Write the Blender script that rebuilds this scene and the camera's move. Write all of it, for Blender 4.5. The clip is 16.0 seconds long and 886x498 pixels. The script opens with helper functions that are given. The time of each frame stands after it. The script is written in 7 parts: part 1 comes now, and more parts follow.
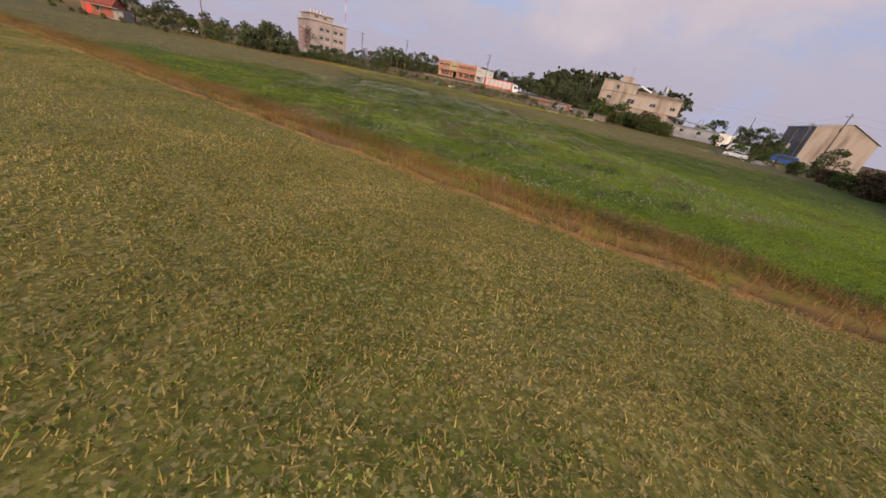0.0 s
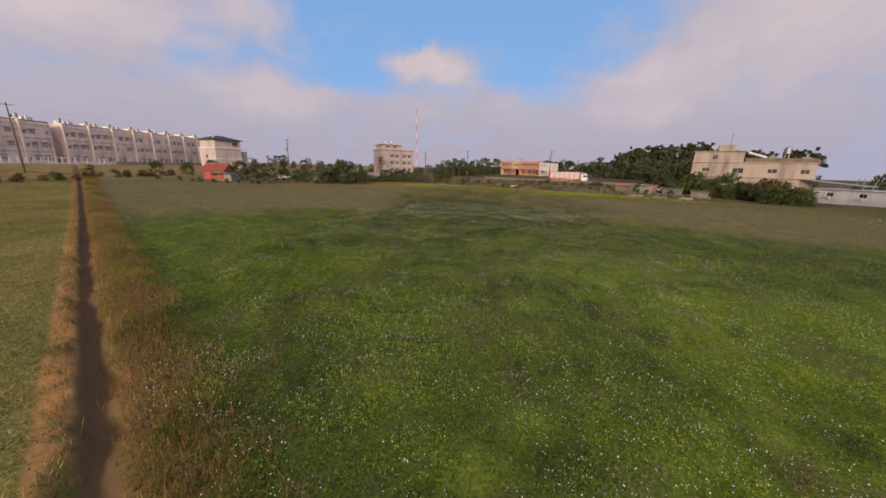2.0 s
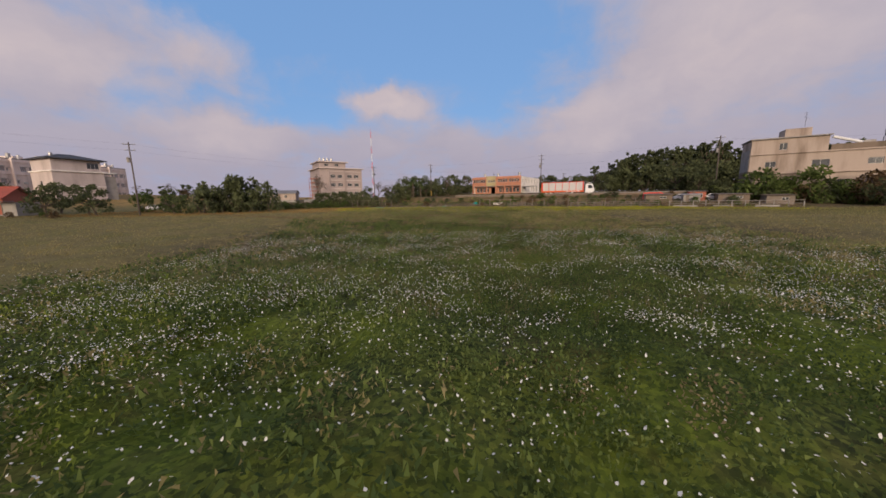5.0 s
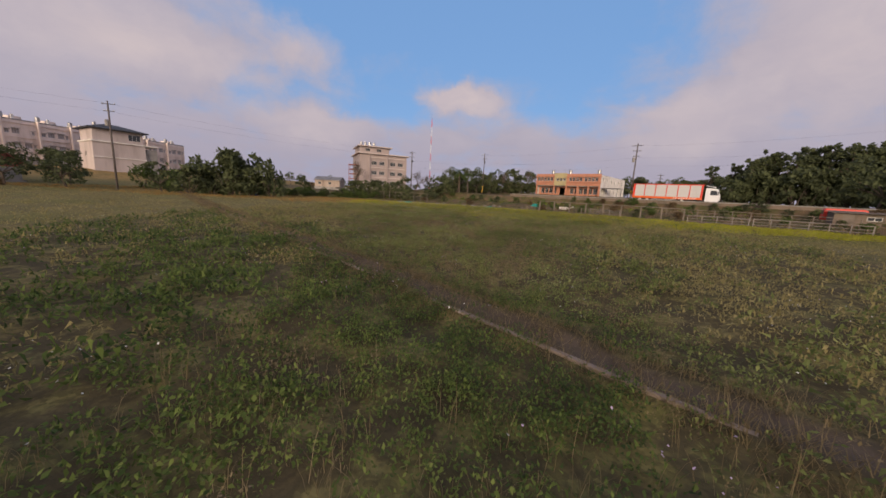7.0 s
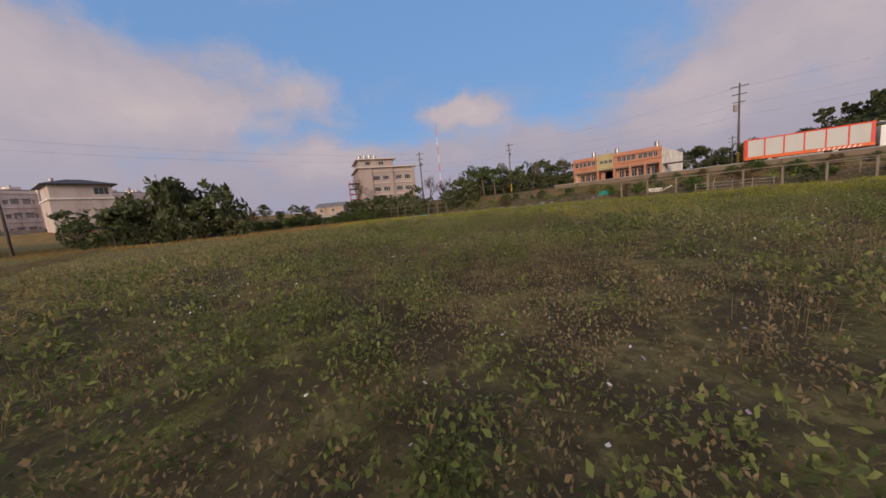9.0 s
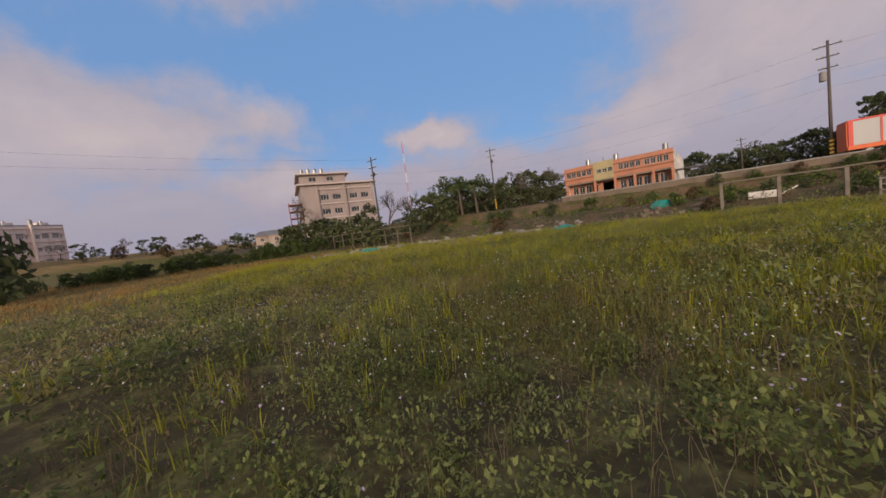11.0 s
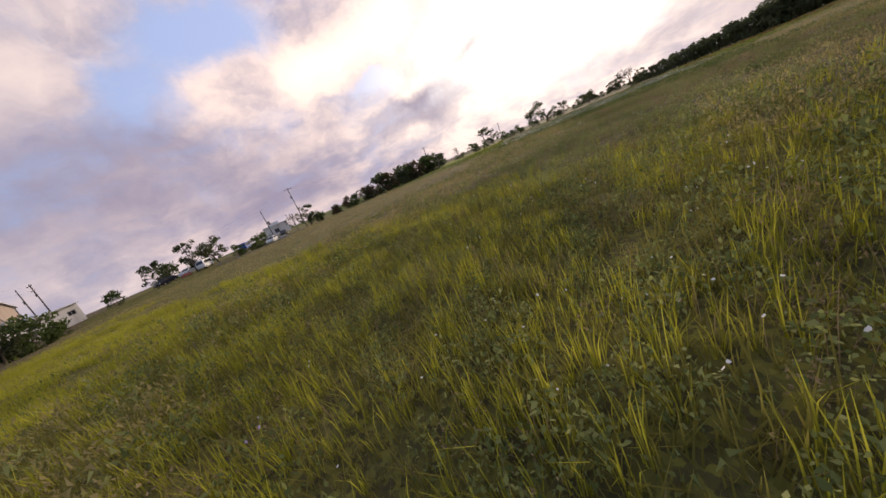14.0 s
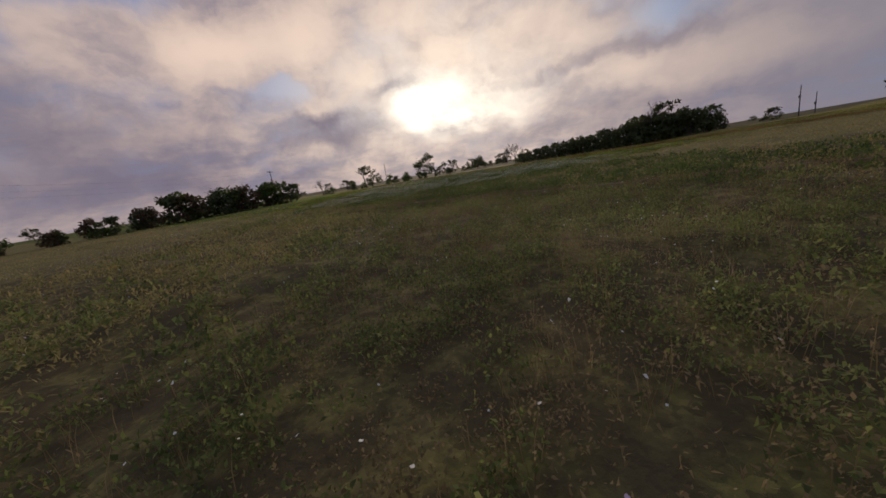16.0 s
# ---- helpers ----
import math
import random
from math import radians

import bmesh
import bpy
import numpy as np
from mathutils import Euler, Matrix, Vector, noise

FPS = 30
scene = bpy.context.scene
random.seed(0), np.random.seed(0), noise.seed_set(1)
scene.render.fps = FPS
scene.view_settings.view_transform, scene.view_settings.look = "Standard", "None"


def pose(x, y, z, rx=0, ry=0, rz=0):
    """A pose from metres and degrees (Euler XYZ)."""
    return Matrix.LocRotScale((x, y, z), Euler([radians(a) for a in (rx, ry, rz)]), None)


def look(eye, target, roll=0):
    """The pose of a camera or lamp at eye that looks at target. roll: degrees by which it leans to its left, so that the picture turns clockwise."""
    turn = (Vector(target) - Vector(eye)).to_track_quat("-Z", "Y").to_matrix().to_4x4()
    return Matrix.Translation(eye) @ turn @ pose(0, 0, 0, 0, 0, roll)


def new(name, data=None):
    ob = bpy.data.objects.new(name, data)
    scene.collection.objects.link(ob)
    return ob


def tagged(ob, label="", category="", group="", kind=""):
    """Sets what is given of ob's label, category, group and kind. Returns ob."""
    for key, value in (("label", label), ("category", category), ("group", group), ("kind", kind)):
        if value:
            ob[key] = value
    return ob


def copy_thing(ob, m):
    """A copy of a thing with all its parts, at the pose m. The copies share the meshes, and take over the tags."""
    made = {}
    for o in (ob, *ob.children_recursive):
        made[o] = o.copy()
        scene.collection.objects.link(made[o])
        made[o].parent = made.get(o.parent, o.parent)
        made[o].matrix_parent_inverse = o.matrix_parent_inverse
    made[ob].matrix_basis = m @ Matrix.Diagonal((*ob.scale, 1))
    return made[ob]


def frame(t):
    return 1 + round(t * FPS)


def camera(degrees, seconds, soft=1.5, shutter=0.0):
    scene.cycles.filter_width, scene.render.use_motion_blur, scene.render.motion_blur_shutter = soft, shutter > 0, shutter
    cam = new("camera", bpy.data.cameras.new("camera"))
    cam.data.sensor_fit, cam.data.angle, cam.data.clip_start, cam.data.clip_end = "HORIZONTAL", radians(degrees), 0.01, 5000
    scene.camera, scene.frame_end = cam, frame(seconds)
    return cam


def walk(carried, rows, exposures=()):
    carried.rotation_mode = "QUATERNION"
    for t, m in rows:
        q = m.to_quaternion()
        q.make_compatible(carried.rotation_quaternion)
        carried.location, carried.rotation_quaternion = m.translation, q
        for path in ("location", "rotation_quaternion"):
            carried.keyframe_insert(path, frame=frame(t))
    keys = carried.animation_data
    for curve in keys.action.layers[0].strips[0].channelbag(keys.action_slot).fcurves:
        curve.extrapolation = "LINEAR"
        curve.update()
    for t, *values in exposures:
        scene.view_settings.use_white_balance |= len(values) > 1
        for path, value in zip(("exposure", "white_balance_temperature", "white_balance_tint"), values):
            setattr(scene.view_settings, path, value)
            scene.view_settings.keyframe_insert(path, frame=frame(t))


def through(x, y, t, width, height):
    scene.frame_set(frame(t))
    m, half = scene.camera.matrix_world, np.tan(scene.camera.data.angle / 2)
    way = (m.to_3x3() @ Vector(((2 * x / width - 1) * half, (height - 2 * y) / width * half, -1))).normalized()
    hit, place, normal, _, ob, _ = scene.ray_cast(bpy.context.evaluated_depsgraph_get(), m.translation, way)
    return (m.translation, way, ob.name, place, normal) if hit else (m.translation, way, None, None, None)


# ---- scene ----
cam = camera(108.2, 16.0, soft=1.6, shutter=0.0)
PATH = [
    (0, (-3.995, -75.636, 3.865), (-3.500, -73.938, 2.931), 12.1),
    (0.5, (-2.591, -74.779, 5.117), (-2.364, -72.954, 4.331), 9.8),
    (1, (0.708, -74.727, 6.829), (0.765, -72.85, 6.141), 7.4),
    (1.5, (1.232, -69.431, 6.997), (1.219, -67.518, 6.415), 4.8),
    (2, (0.458, -62.259, 6.656), (0.441, -60.32, 6.166), 1.7),
    (2.5, (-1.48, -54.681, 5.587), (-1.46, -52.73, 5.147), 0.0),
    (3, (-1.047, -47.738, 4.713), (-0.984, -45.779, 4.314), -1.6),
    (3.5, (-1.648, -41.626, 4.175), (-1.419, -39.664, 3.861), -6.8),
    (6, (6.534, -12.586, 2.057), (6.637, -10.614, 1.741), 3.5),
    (6.5, (7.457, -7.303, 2.321), (7.441, -5.329, 2.001), 2.5),
    (7, (8.599, -2.507, 2.257), (8.403, -0.545, 1.922), 3.0),
    (7.5, (8.857, 2.113, 1.361), (8.475, 4.047, 1.024), 3.5),
    (8, (7.827, 6.889, 1.086), (7.39, 8.816, 0.776), 0.5),
    (8.5, (6.438, 11.977, 1.268), (6.053, 13.92, 0.997), -4.5),
    (9, (4.34, 16.691, 1.114), (4.025, 18.65, 0.862), -5.5),
    (11.5, (2.584, 40.872, 1.724), (2.599, 42.868, 1.609), -9.7),
    (12, (2.473, 45.335, 1.782), (3.244, 47.172, 1.612), -23.7),
    (12.5, (4.389, 49.995, 2.01), (6.075, 51.008, 1.649), -35.3),
    (13, (8.991, 53.271, 2.246), (10.85, 52.843, 1.644), -40.8),
    (13.5, (13.975, 50.529, 2.061), (15.267, 49.163, 1.379), -35.1),
    (14, (18.782, 44.986, 1.705), (19.38, 43.14, 1.22), -23.2),
    (14.5, (20.272, 37.563, 1.411), (20.498, 35.618, 1.005), -17.6),
    (15, (17.698, 31.764, 1.49), (17.766, 29.808, 1.076), -14.3),
    (15.5, (14.463, 26.411, 1.608), (14.436, 24.46, 1.168), -11.8),
    (16, (10.556, 19.963, 1.624), (10.453, 18.021, 1.157), -9.5),
]
walk(cam, [(t, look(eye, target, roll)) for t, eye, target, roll in PATH],
     exposures=[(0, 0.55), (1.0, 0.55), (1.5, 0.52), (2.0, 0.44), (3.0, 0.30), (3.5, 0.40), (6, 0.25), (7.5, 0.34), (9, 0.2), (12, 0.2), (12.8, 0.25), (13.5, 0.66), (14.0, 0.42), (14.5, -0.28), (15.2, -0.55), (16, -0.55)])

# ---------------------------------------------------------------- sky and sun
SUN_AZ, SUN_EL = radians(-172.0), radians(13.0)
TO_SUN = Vector((math.sin(SUN_AZ) * math.cos(SUN_EL), math.cos(SUN_AZ) * math.cos(SUN_EL), math.sin(SUN_EL)))


class Nodes:
    """Short hand for building a node tree."""

    def __init__(self, tree):
        self.t = tree
        tree.nodes.clear()

    def add(self, kind, **kw):
        n = self.t.nodes.new(kind)
        ins = kw.pop("ins", {})
        for k, v in kw.items():
            setattr(n, k, v)
        for k, v in ins.items():
            self.put(n.inputs[k], v)
        return n

    def put(self, socket, v):
        if isinstance(v, bpy.types.NodeSocket):
            self.t.links.new(v, socket)
        else:
            socket.default_value = v

    def math(self, op, a, b=0.0, c=0.0, clamp=False):
        n = self.add("ShaderNodeMath", operation=op, use_clamp=clamp)
        for i, v in enumerate((a, b, c)):
            self.put(n.inputs[i], v)
        return n.outputs[0]

    def vec(self, op, a, b=(0, 0, 0), scale=None):
        n = self.add("ShaderNodeVectorMath", operation=op)
        self.put(n.inputs[0], a)
        self.put(n.inputs[1], b)
        if scale is not None:
            self.put(n.inputs[3], scale)
        return n

    def mix(self, f, a, b, blend="MIX"):
        n = self.add("ShaderNodeMix", data_type="RGBA", blend_type=blend)
        self.put(n.inputs[0], f)
        for i, v in ((6, a), (7, b)):
            if not isinstance(v, bpy.types.NodeSocket):
                v = (*v[:3], 1.0)
            self.put(n.inputs[i], v)
        return n.outputs[2]

    def ramp(self, f, *stops, interp="LINEAR"):
        n = self.add("ShaderNodeValToRGB")
        n.color_ramp.interpolation = interp
        el = n.color_ramp.elements
        while len(el) < len(stops):
            el.new(0.5)
        for e, (p, c) in zip(el, stops):
            e.position = p
            e.color = (*c[:3], 1.0) if not isinstance(c, (int, float)) else (c, c, c, 1.0)
        self.put(n.inputs[0], f)
        return n.outputs[0]

    def smooth(self, x, lo, hi):
        n = self.add("ShaderNodeMapRange", interpolation_type="SMOOTHSTEP")
        self.put(n.inputs[0], x)
        n.inputs[1].default_value, n.inputs[2].default_value = lo, hi
        return n.outputs[0]

    def noise(self, vector, scale, detail=4.0, rough=0.55, distortion=0.0, color=False):
        n = self.add("ShaderNodeTexNoise", ins={"Scale": scale, "Detail": detail, "Roughness": rough, "Distortion": distortion})
        if vector is not None:
            self.put(n.inputs["Vector"], vector)
        return n.outputs["Color" if color else "Fac"]


world = bpy.data.worlds.new("sky")
scene.world = world
world.use_nodes = True
W = Nodes(world.node_tree)
way = W.add("ShaderNodeTexCoord").outputs["Generated"]
sky = W.add("ShaderNodeTexSky", sky_type="NISHITA", sun_disc=False, sun_elevation=SUN_EL, sun_rotation=SUN_AZ,
            altitude=20, air_density=1.0, dust_density=1.5, ozone_density=2.0)
xyz = W.add("ShaderNodeSeparateXYZ")
W.put(xyz.inputs[0], way)
up = xyz.outputs[2]
# cloud layer: directions bent so that clouds flatten towards the horizon
lift = W.math("ADD", W.math("ABSOLUTE", up), 0.22)
flat = W.add("ShaderNodeCombineXYZ")
W.put(flat.inputs[0], W.math("DIVIDE", xyz.outputs[0], lift))
W.put(flat.inputs[1], W.math("DIVIDE", xyz.outputs[1], lift))
W.put(flat.inputs[2], 3.7)
big = W.noise(flat.outputs[0], 0.8, 3.0, 0.5)
small = W.noise(flat.outputs[0], 2.6, 8.0, 0.55, 0.4)
warp = W.vec("SCALE", W.vec("SUBTRACT", W.noise(way, 6.0, 5.0, 0.55, color=True), (0.5, 0.5, 0.5)).outputs[0], scale=0.16).outputs[0]
bent = W.vec("ADD", way, warp).outputs[0]


def bank(az, el, wide, tall, source=None):
    """A soft patch round a compass direction, so many degrees wide and tall: 1 at its centre, 0 past its edge."""
    a, e = radians(az), radians(el)
    mid = Vector((math.sin(a) * math.cos(e), math.cos(a) * math.cos(e), math.sin(e)))
    right = Vector((math.cos(a), -math.sin(a), 0))
    over = right.cross(mid)
    src = bent if source is None else source
    off = [W.math("DIVIDE", W.vec("DOT_PRODUCT", src, tuple(v)).outputs["Value"], math.sin(radians(w))) for v, w in ((right, wide), (over, tall))]
    far = W.math("SQRT", W.math("ADD", W.math("MULTIPLY", off[0], off[0]), W.math("MULTIPLY", off[1], off[1])))
    front = W.smooth(W.vec("DOT_PRODUCT", src, tuple(mid)).outputs["Value"], 0.3, 0.6)
    return W.math("MULTIPLY", W.smooth(far, 1.0, 0.1), front)


def total(parts):
    out = 0.0
    for v, amount in parts:
        out = W.math("ADD", out, W.math("MULTIPLY", v, amount))
    return out


# blue openings between the clouds, and the brighter heads of cloud
# the last opening, mostly unseen overhead, is added to cool the skylight
OPEN = ((-8, 27, 30, 13, 0.85), (14, 24, 26, 11, 0.70), (-30, 26, 18, 9, 0.55), (-34, 15, 9, 7, 0.30), (-17, 15, 18, 7, 0.6), (14, 14, 20, 6, 0.5), (-52, 29, 22, 8, 0.60),
        (50, 36, 20, 9, 0.5), (83, 36, 15, 12, 0.75), (101, 31, 8, 7, 0.55), (143, 27, 13, 6, 0.75), (162, 15, 5, 2.5, 0.5), (-143, 15, 8, 3.5, 0.5), (131, 22, 8, 6, 0.5), (0, 62, 50, 30, 0.5))
HEADS = ((-46, 16, 11, 6, 0.55), (-60, 17, 16, 9, 0.45), (-5.5, 16, 8, 3.2, 0.95), (-31, 21, 9, 5, 0.42), (-27, 9.5, 13, 5, 0.5), (28, 11, 13, 5, 0.5), (44, 17, 18, 10, 0.55),
         (7, 22.5, 7, 2.4, 0.45), (82, 24, 13, 7, 0.7), (104, 19, 13, 7, 0.4), (122, 25, 7, 5, 0.5), (156, 20, 13, 5.5, 1.0), (168, 22, 8, 5, 0.9), (-172, 18, 4, 3, 0.8), (-156, 18, 8, 4, 0.7), (-150, 15, 10, 4, 0.6), (-134, 8, 18, 5, 0.8), (-146, 10, 8, 3, 0.6), (172, 27, 8, 4, 0.6))
DARK = ((132, 9, 30, 9, 0.95), (126, 16, 16, 9, 0.6), (167, 11, 9, 1.8, 0.6), (146, 3, 26, 6, 0.7), (168, 9, 13, 3.4, 0.85), (179, 12.5, 7, 2.0, 0.9), (-157, 12, 10, 1.5, 0.6), (-144, 12, 12, 2, 0.5), (-150, 4, 26, 3, 0.4), (110, 12, 18, 8, 0.35), (124, 16, 14, 8, 0.5))
heads = total([(bank(*q[:4]), q[4]) for q in HEADS])
grain = W.math("ADD", W.math("MULTIPLY", W.math("SUBTRACT", big, 0.5), 0.55), W.math("MULTIPLY", W.math("SUBTRACT", small, 0.5), 0.75))
cover = W.math("ADD", W.math("SUBTRACT", 0.66, total([(bank(*q[:4]), q[4]) for q in OPEN])), W.math("ADD", W.math("ADD", grain, W.math("MULTIPLY", W.math("SUBTRACT", W.noise(bent, 9.0, 8.0, 0.58), 0.5), 0.7)), W.math("MULTIPLY", heads, 0.75)))
low = W.math("SUBTRACT", 1.0, W.smooth(up, 0.02, 0.26))
mask = W.smooth(W.math("ADD", cover, W.math("MULTIPLY", low, 0.10)), 0.08, 0.78)
puff = W.math("SUBTRACT", W.noise(W.vec("MULTIPLY", bent, (1.0, 1.0, 1.7)).outputs[0], 7.0, 9.0, 0.56), 0.5)
shape = W.math("ADD", 0.5, W.math("ADD", W.math("MULTIPLY", grain, 1.3), W.math("MULTIPLY", puff, 1.6)), clamp=True)
near_sun = bank(-172, 13, 66, 40, way)
glow = bank(-171, 14, 40, 20, way)
back = W.smooth(W.vec("DOT_PRODUCT", way, (0.2, -0.95, 0.0)).outputs["Value"], 0.28, 0.92)
shade = W.math("MINIMUM", total([(bank(*q[:4]), q[4]) for q in DARK]), 1.0)
# clouds: lavender below, pinkish grey above, cream on the heads, brighter and warmer towards the sun
lit = W.mix(low, W.mix(shape, (0.33, 0.305, 0.372), (0.415, 0.370, 0.418)), (0.325, 0.298, 0.368))
lit = W.mix(W.math("MINIMUM", W.math("MULTIPLY", heads, 1.3), 0.9), lit, W.mix(shape, (0.42, 0.365, 0.405), (0.52, 0.435, 0.435)))
sunny = W.mix(W.smooth(shape, 0.12, 0.92), (0.36, 0.31, 0.39), (1.05, 0.80, 0.68))
lit = W.mix(W.math("MULTIPLY", back, 0.75), lit, W.mix(W.math("MINIMUM", heads, 1.0), sunny, (1.45, 1.10, 0.88)))
lit = W.mix(W.math("MULTIPLY", glow, W.math("ADD", 0.35, W.math("MULTIPLY", shape, 0.65))), lit, (1.55, 1.26, 1.02))
lit = W.mix(W.math("MULTIPLY", shade, W.math("SUBTRACT", 0.95, W.math("MULTIPLY", shape, 0.25))), lit, (0.27, 0.232, 0.31))
blue = W.mix(0.75, W.vec("SCALE", sky.outputs[0], scale=0.10).outputs[0], (0.165, 0.315, 0.60))
blue = W.mix(W.math("MULTIPLY", low, 0.6), blue, (0.30, 0.36, 0.55))
blue = W.mix(W.math("MULTIPLY", back, 0.85), blue, (0.42, 0.46, 0.68))
blue = W.mix(glow, blue, (1.5, 1.32, 1.16))
colour = W.mix(mask, blue, lit)
core = W.math("POWER", W.math("MULTIPLY", total([(bank(-172, 10.5, 24, 9), 0.9), (bank(-175, 8.5, 14, 4), 0.4)]), W.math("ADD", 0.45, W.math("MULTIPLY", shape, 0.8))), 2.2)
colour = W.mix(W.math("MINIMUM", core, 1.0), colour, (2.2, 2.0, 1.7))
W.put(W.add("ShaderNodeOutputWorld").inputs[0], W.add("ShaderNodeBackground", ins={"Color": colour, "Strength": 1.0}).outputs[0])

sun = new("sun", bpy.data.lights.new("sun", "SUN"))
sun.data.energy, sun.data.angle, sun.data.color = 2.3, radians(18), (1.0, 0.80, 0.60)
sun.matrix_world = look((0, 0, 60), Vector((0, 0, 60)) - TO_SUN)

# ---------------------------------------------------------------- materials
def material(name, build, rough=0.8, metal=0.0, spec=0.3):
    m = bpy.data.materials.new(name)
    m.use_nodes = True
    n = Nodes(m.node_tree)
    b = n.add("ShaderNodeBsdfPrincipled", ins={"Roughness": rough, "Metallic": metal, "Specular IOR Level": spec})
    n.put(n.add("ShaderNodeOutputMaterial").inputs[0], b.outputs[0])
    build(n, b)
    return m


def place(n):
    return n.add("ShaderNodeNewGeometry").outputs["Position"]


def bump(n, b, height, strength=0.3, distance=0.02):
    n.put(b.inputs["Normal"], n.add("ShaderNodeBump", ins={"Strength": strength, "Distance": distance, "Height": height}).outputs[0])


def worn(name, base, dark, rough=0.85, scale=0.6, grain=18.0, amount=0.6, streak=False, metal=0.0, spec=0.3):
    """A painted or cast surface with stains and grain; streak: rain marks that run down."""
    def build(n, b):
        p = n.add("ShaderNodeTexCoord").outputs["Object"]
        if streak:
            mp = n.add("ShaderNodeMapping", ins={"Scale": (1.0, 1.0, 0.18)})
            n.put(mp.inputs[0], p)
            q = mp.outputs[0]
        else:
            q = p
        stain = n.smooth(n.noise(q, scale, 6, 0.62), 0.42, 0.75)
        fine = n.noise(p, grain, 4, 0.6)
        c = n.mix(n.math("MULTIPLY", stain, amount), base, dark)
        c = n.mix(n.math("MULTIPLY", n.smooth(fine, 0.35, 0.75), 0.25 * amount), c, dark)
        n.put(b.inputs["Base Color"], c)
        n.put(b.inputs["Roughness"], n.math("ADD", rough - 0.08, n.math("MULTIPLY", fine, 0.16)))
        bump(n, b, fine, 0.25, 0.01)
    return material(name, build, rough, metal, spec)


def foliage(name, shades, rough=0.75, through=0.25):
    """Leaves: each island takes a shade of its own, with drifts across the plan."""
    m = bpy.data.materials.new(name)
    m.use_nodes = True
    n = Nodes(m.node_tree)
    geo = n.add("ShaderNodeNewGeometry")
    drift = n.noise(geo.outputs["Position"], 0.22, 3, 0.5)
    f = n.math("ADD", n.math("MULTIPLY", geo.outputs["Random Per Island"], 0.62), n.math("MULTIPLY", n.smooth(drift, 0.3, 0.7), 0.38))
    c = n.ramp(f, *[(i / (len(shades) - 1), s) for i, s in enumerate(shades)])
    b = n.add("ShaderNodeBsdfPrincipled", ins={"Base Color": c, "Roughness": rough, "Specular IOR Level": 0.08})
    t = n.add("ShaderNodeBsdfTranslucent", ins={"Color": c})
    mx = n.add("ShaderNodeMixShader", ins={0: through, 1: b.outputs[0], 2: t.outputs[0]})
    n.put(n.add("ShaderNodeOutputMaterial").inputs[0], mx.outputs[0])
    return m


D_AX, M_AX = Vector((-0.748, 0.663)), Vector((0.663, 0.748))   # along and across the farm ditches
E_AX, N_AX = Vector((0.84, -0.54)), Vector((0.54, 0.84))       # along and across the road
DITCH, BUND = -47.1, 8.4                                        # their places across


def across(n, axis):
    return n.vec("DOT_PRODUCT", place(n), (axis[0], axis[1], 0)).outputs["Value"]


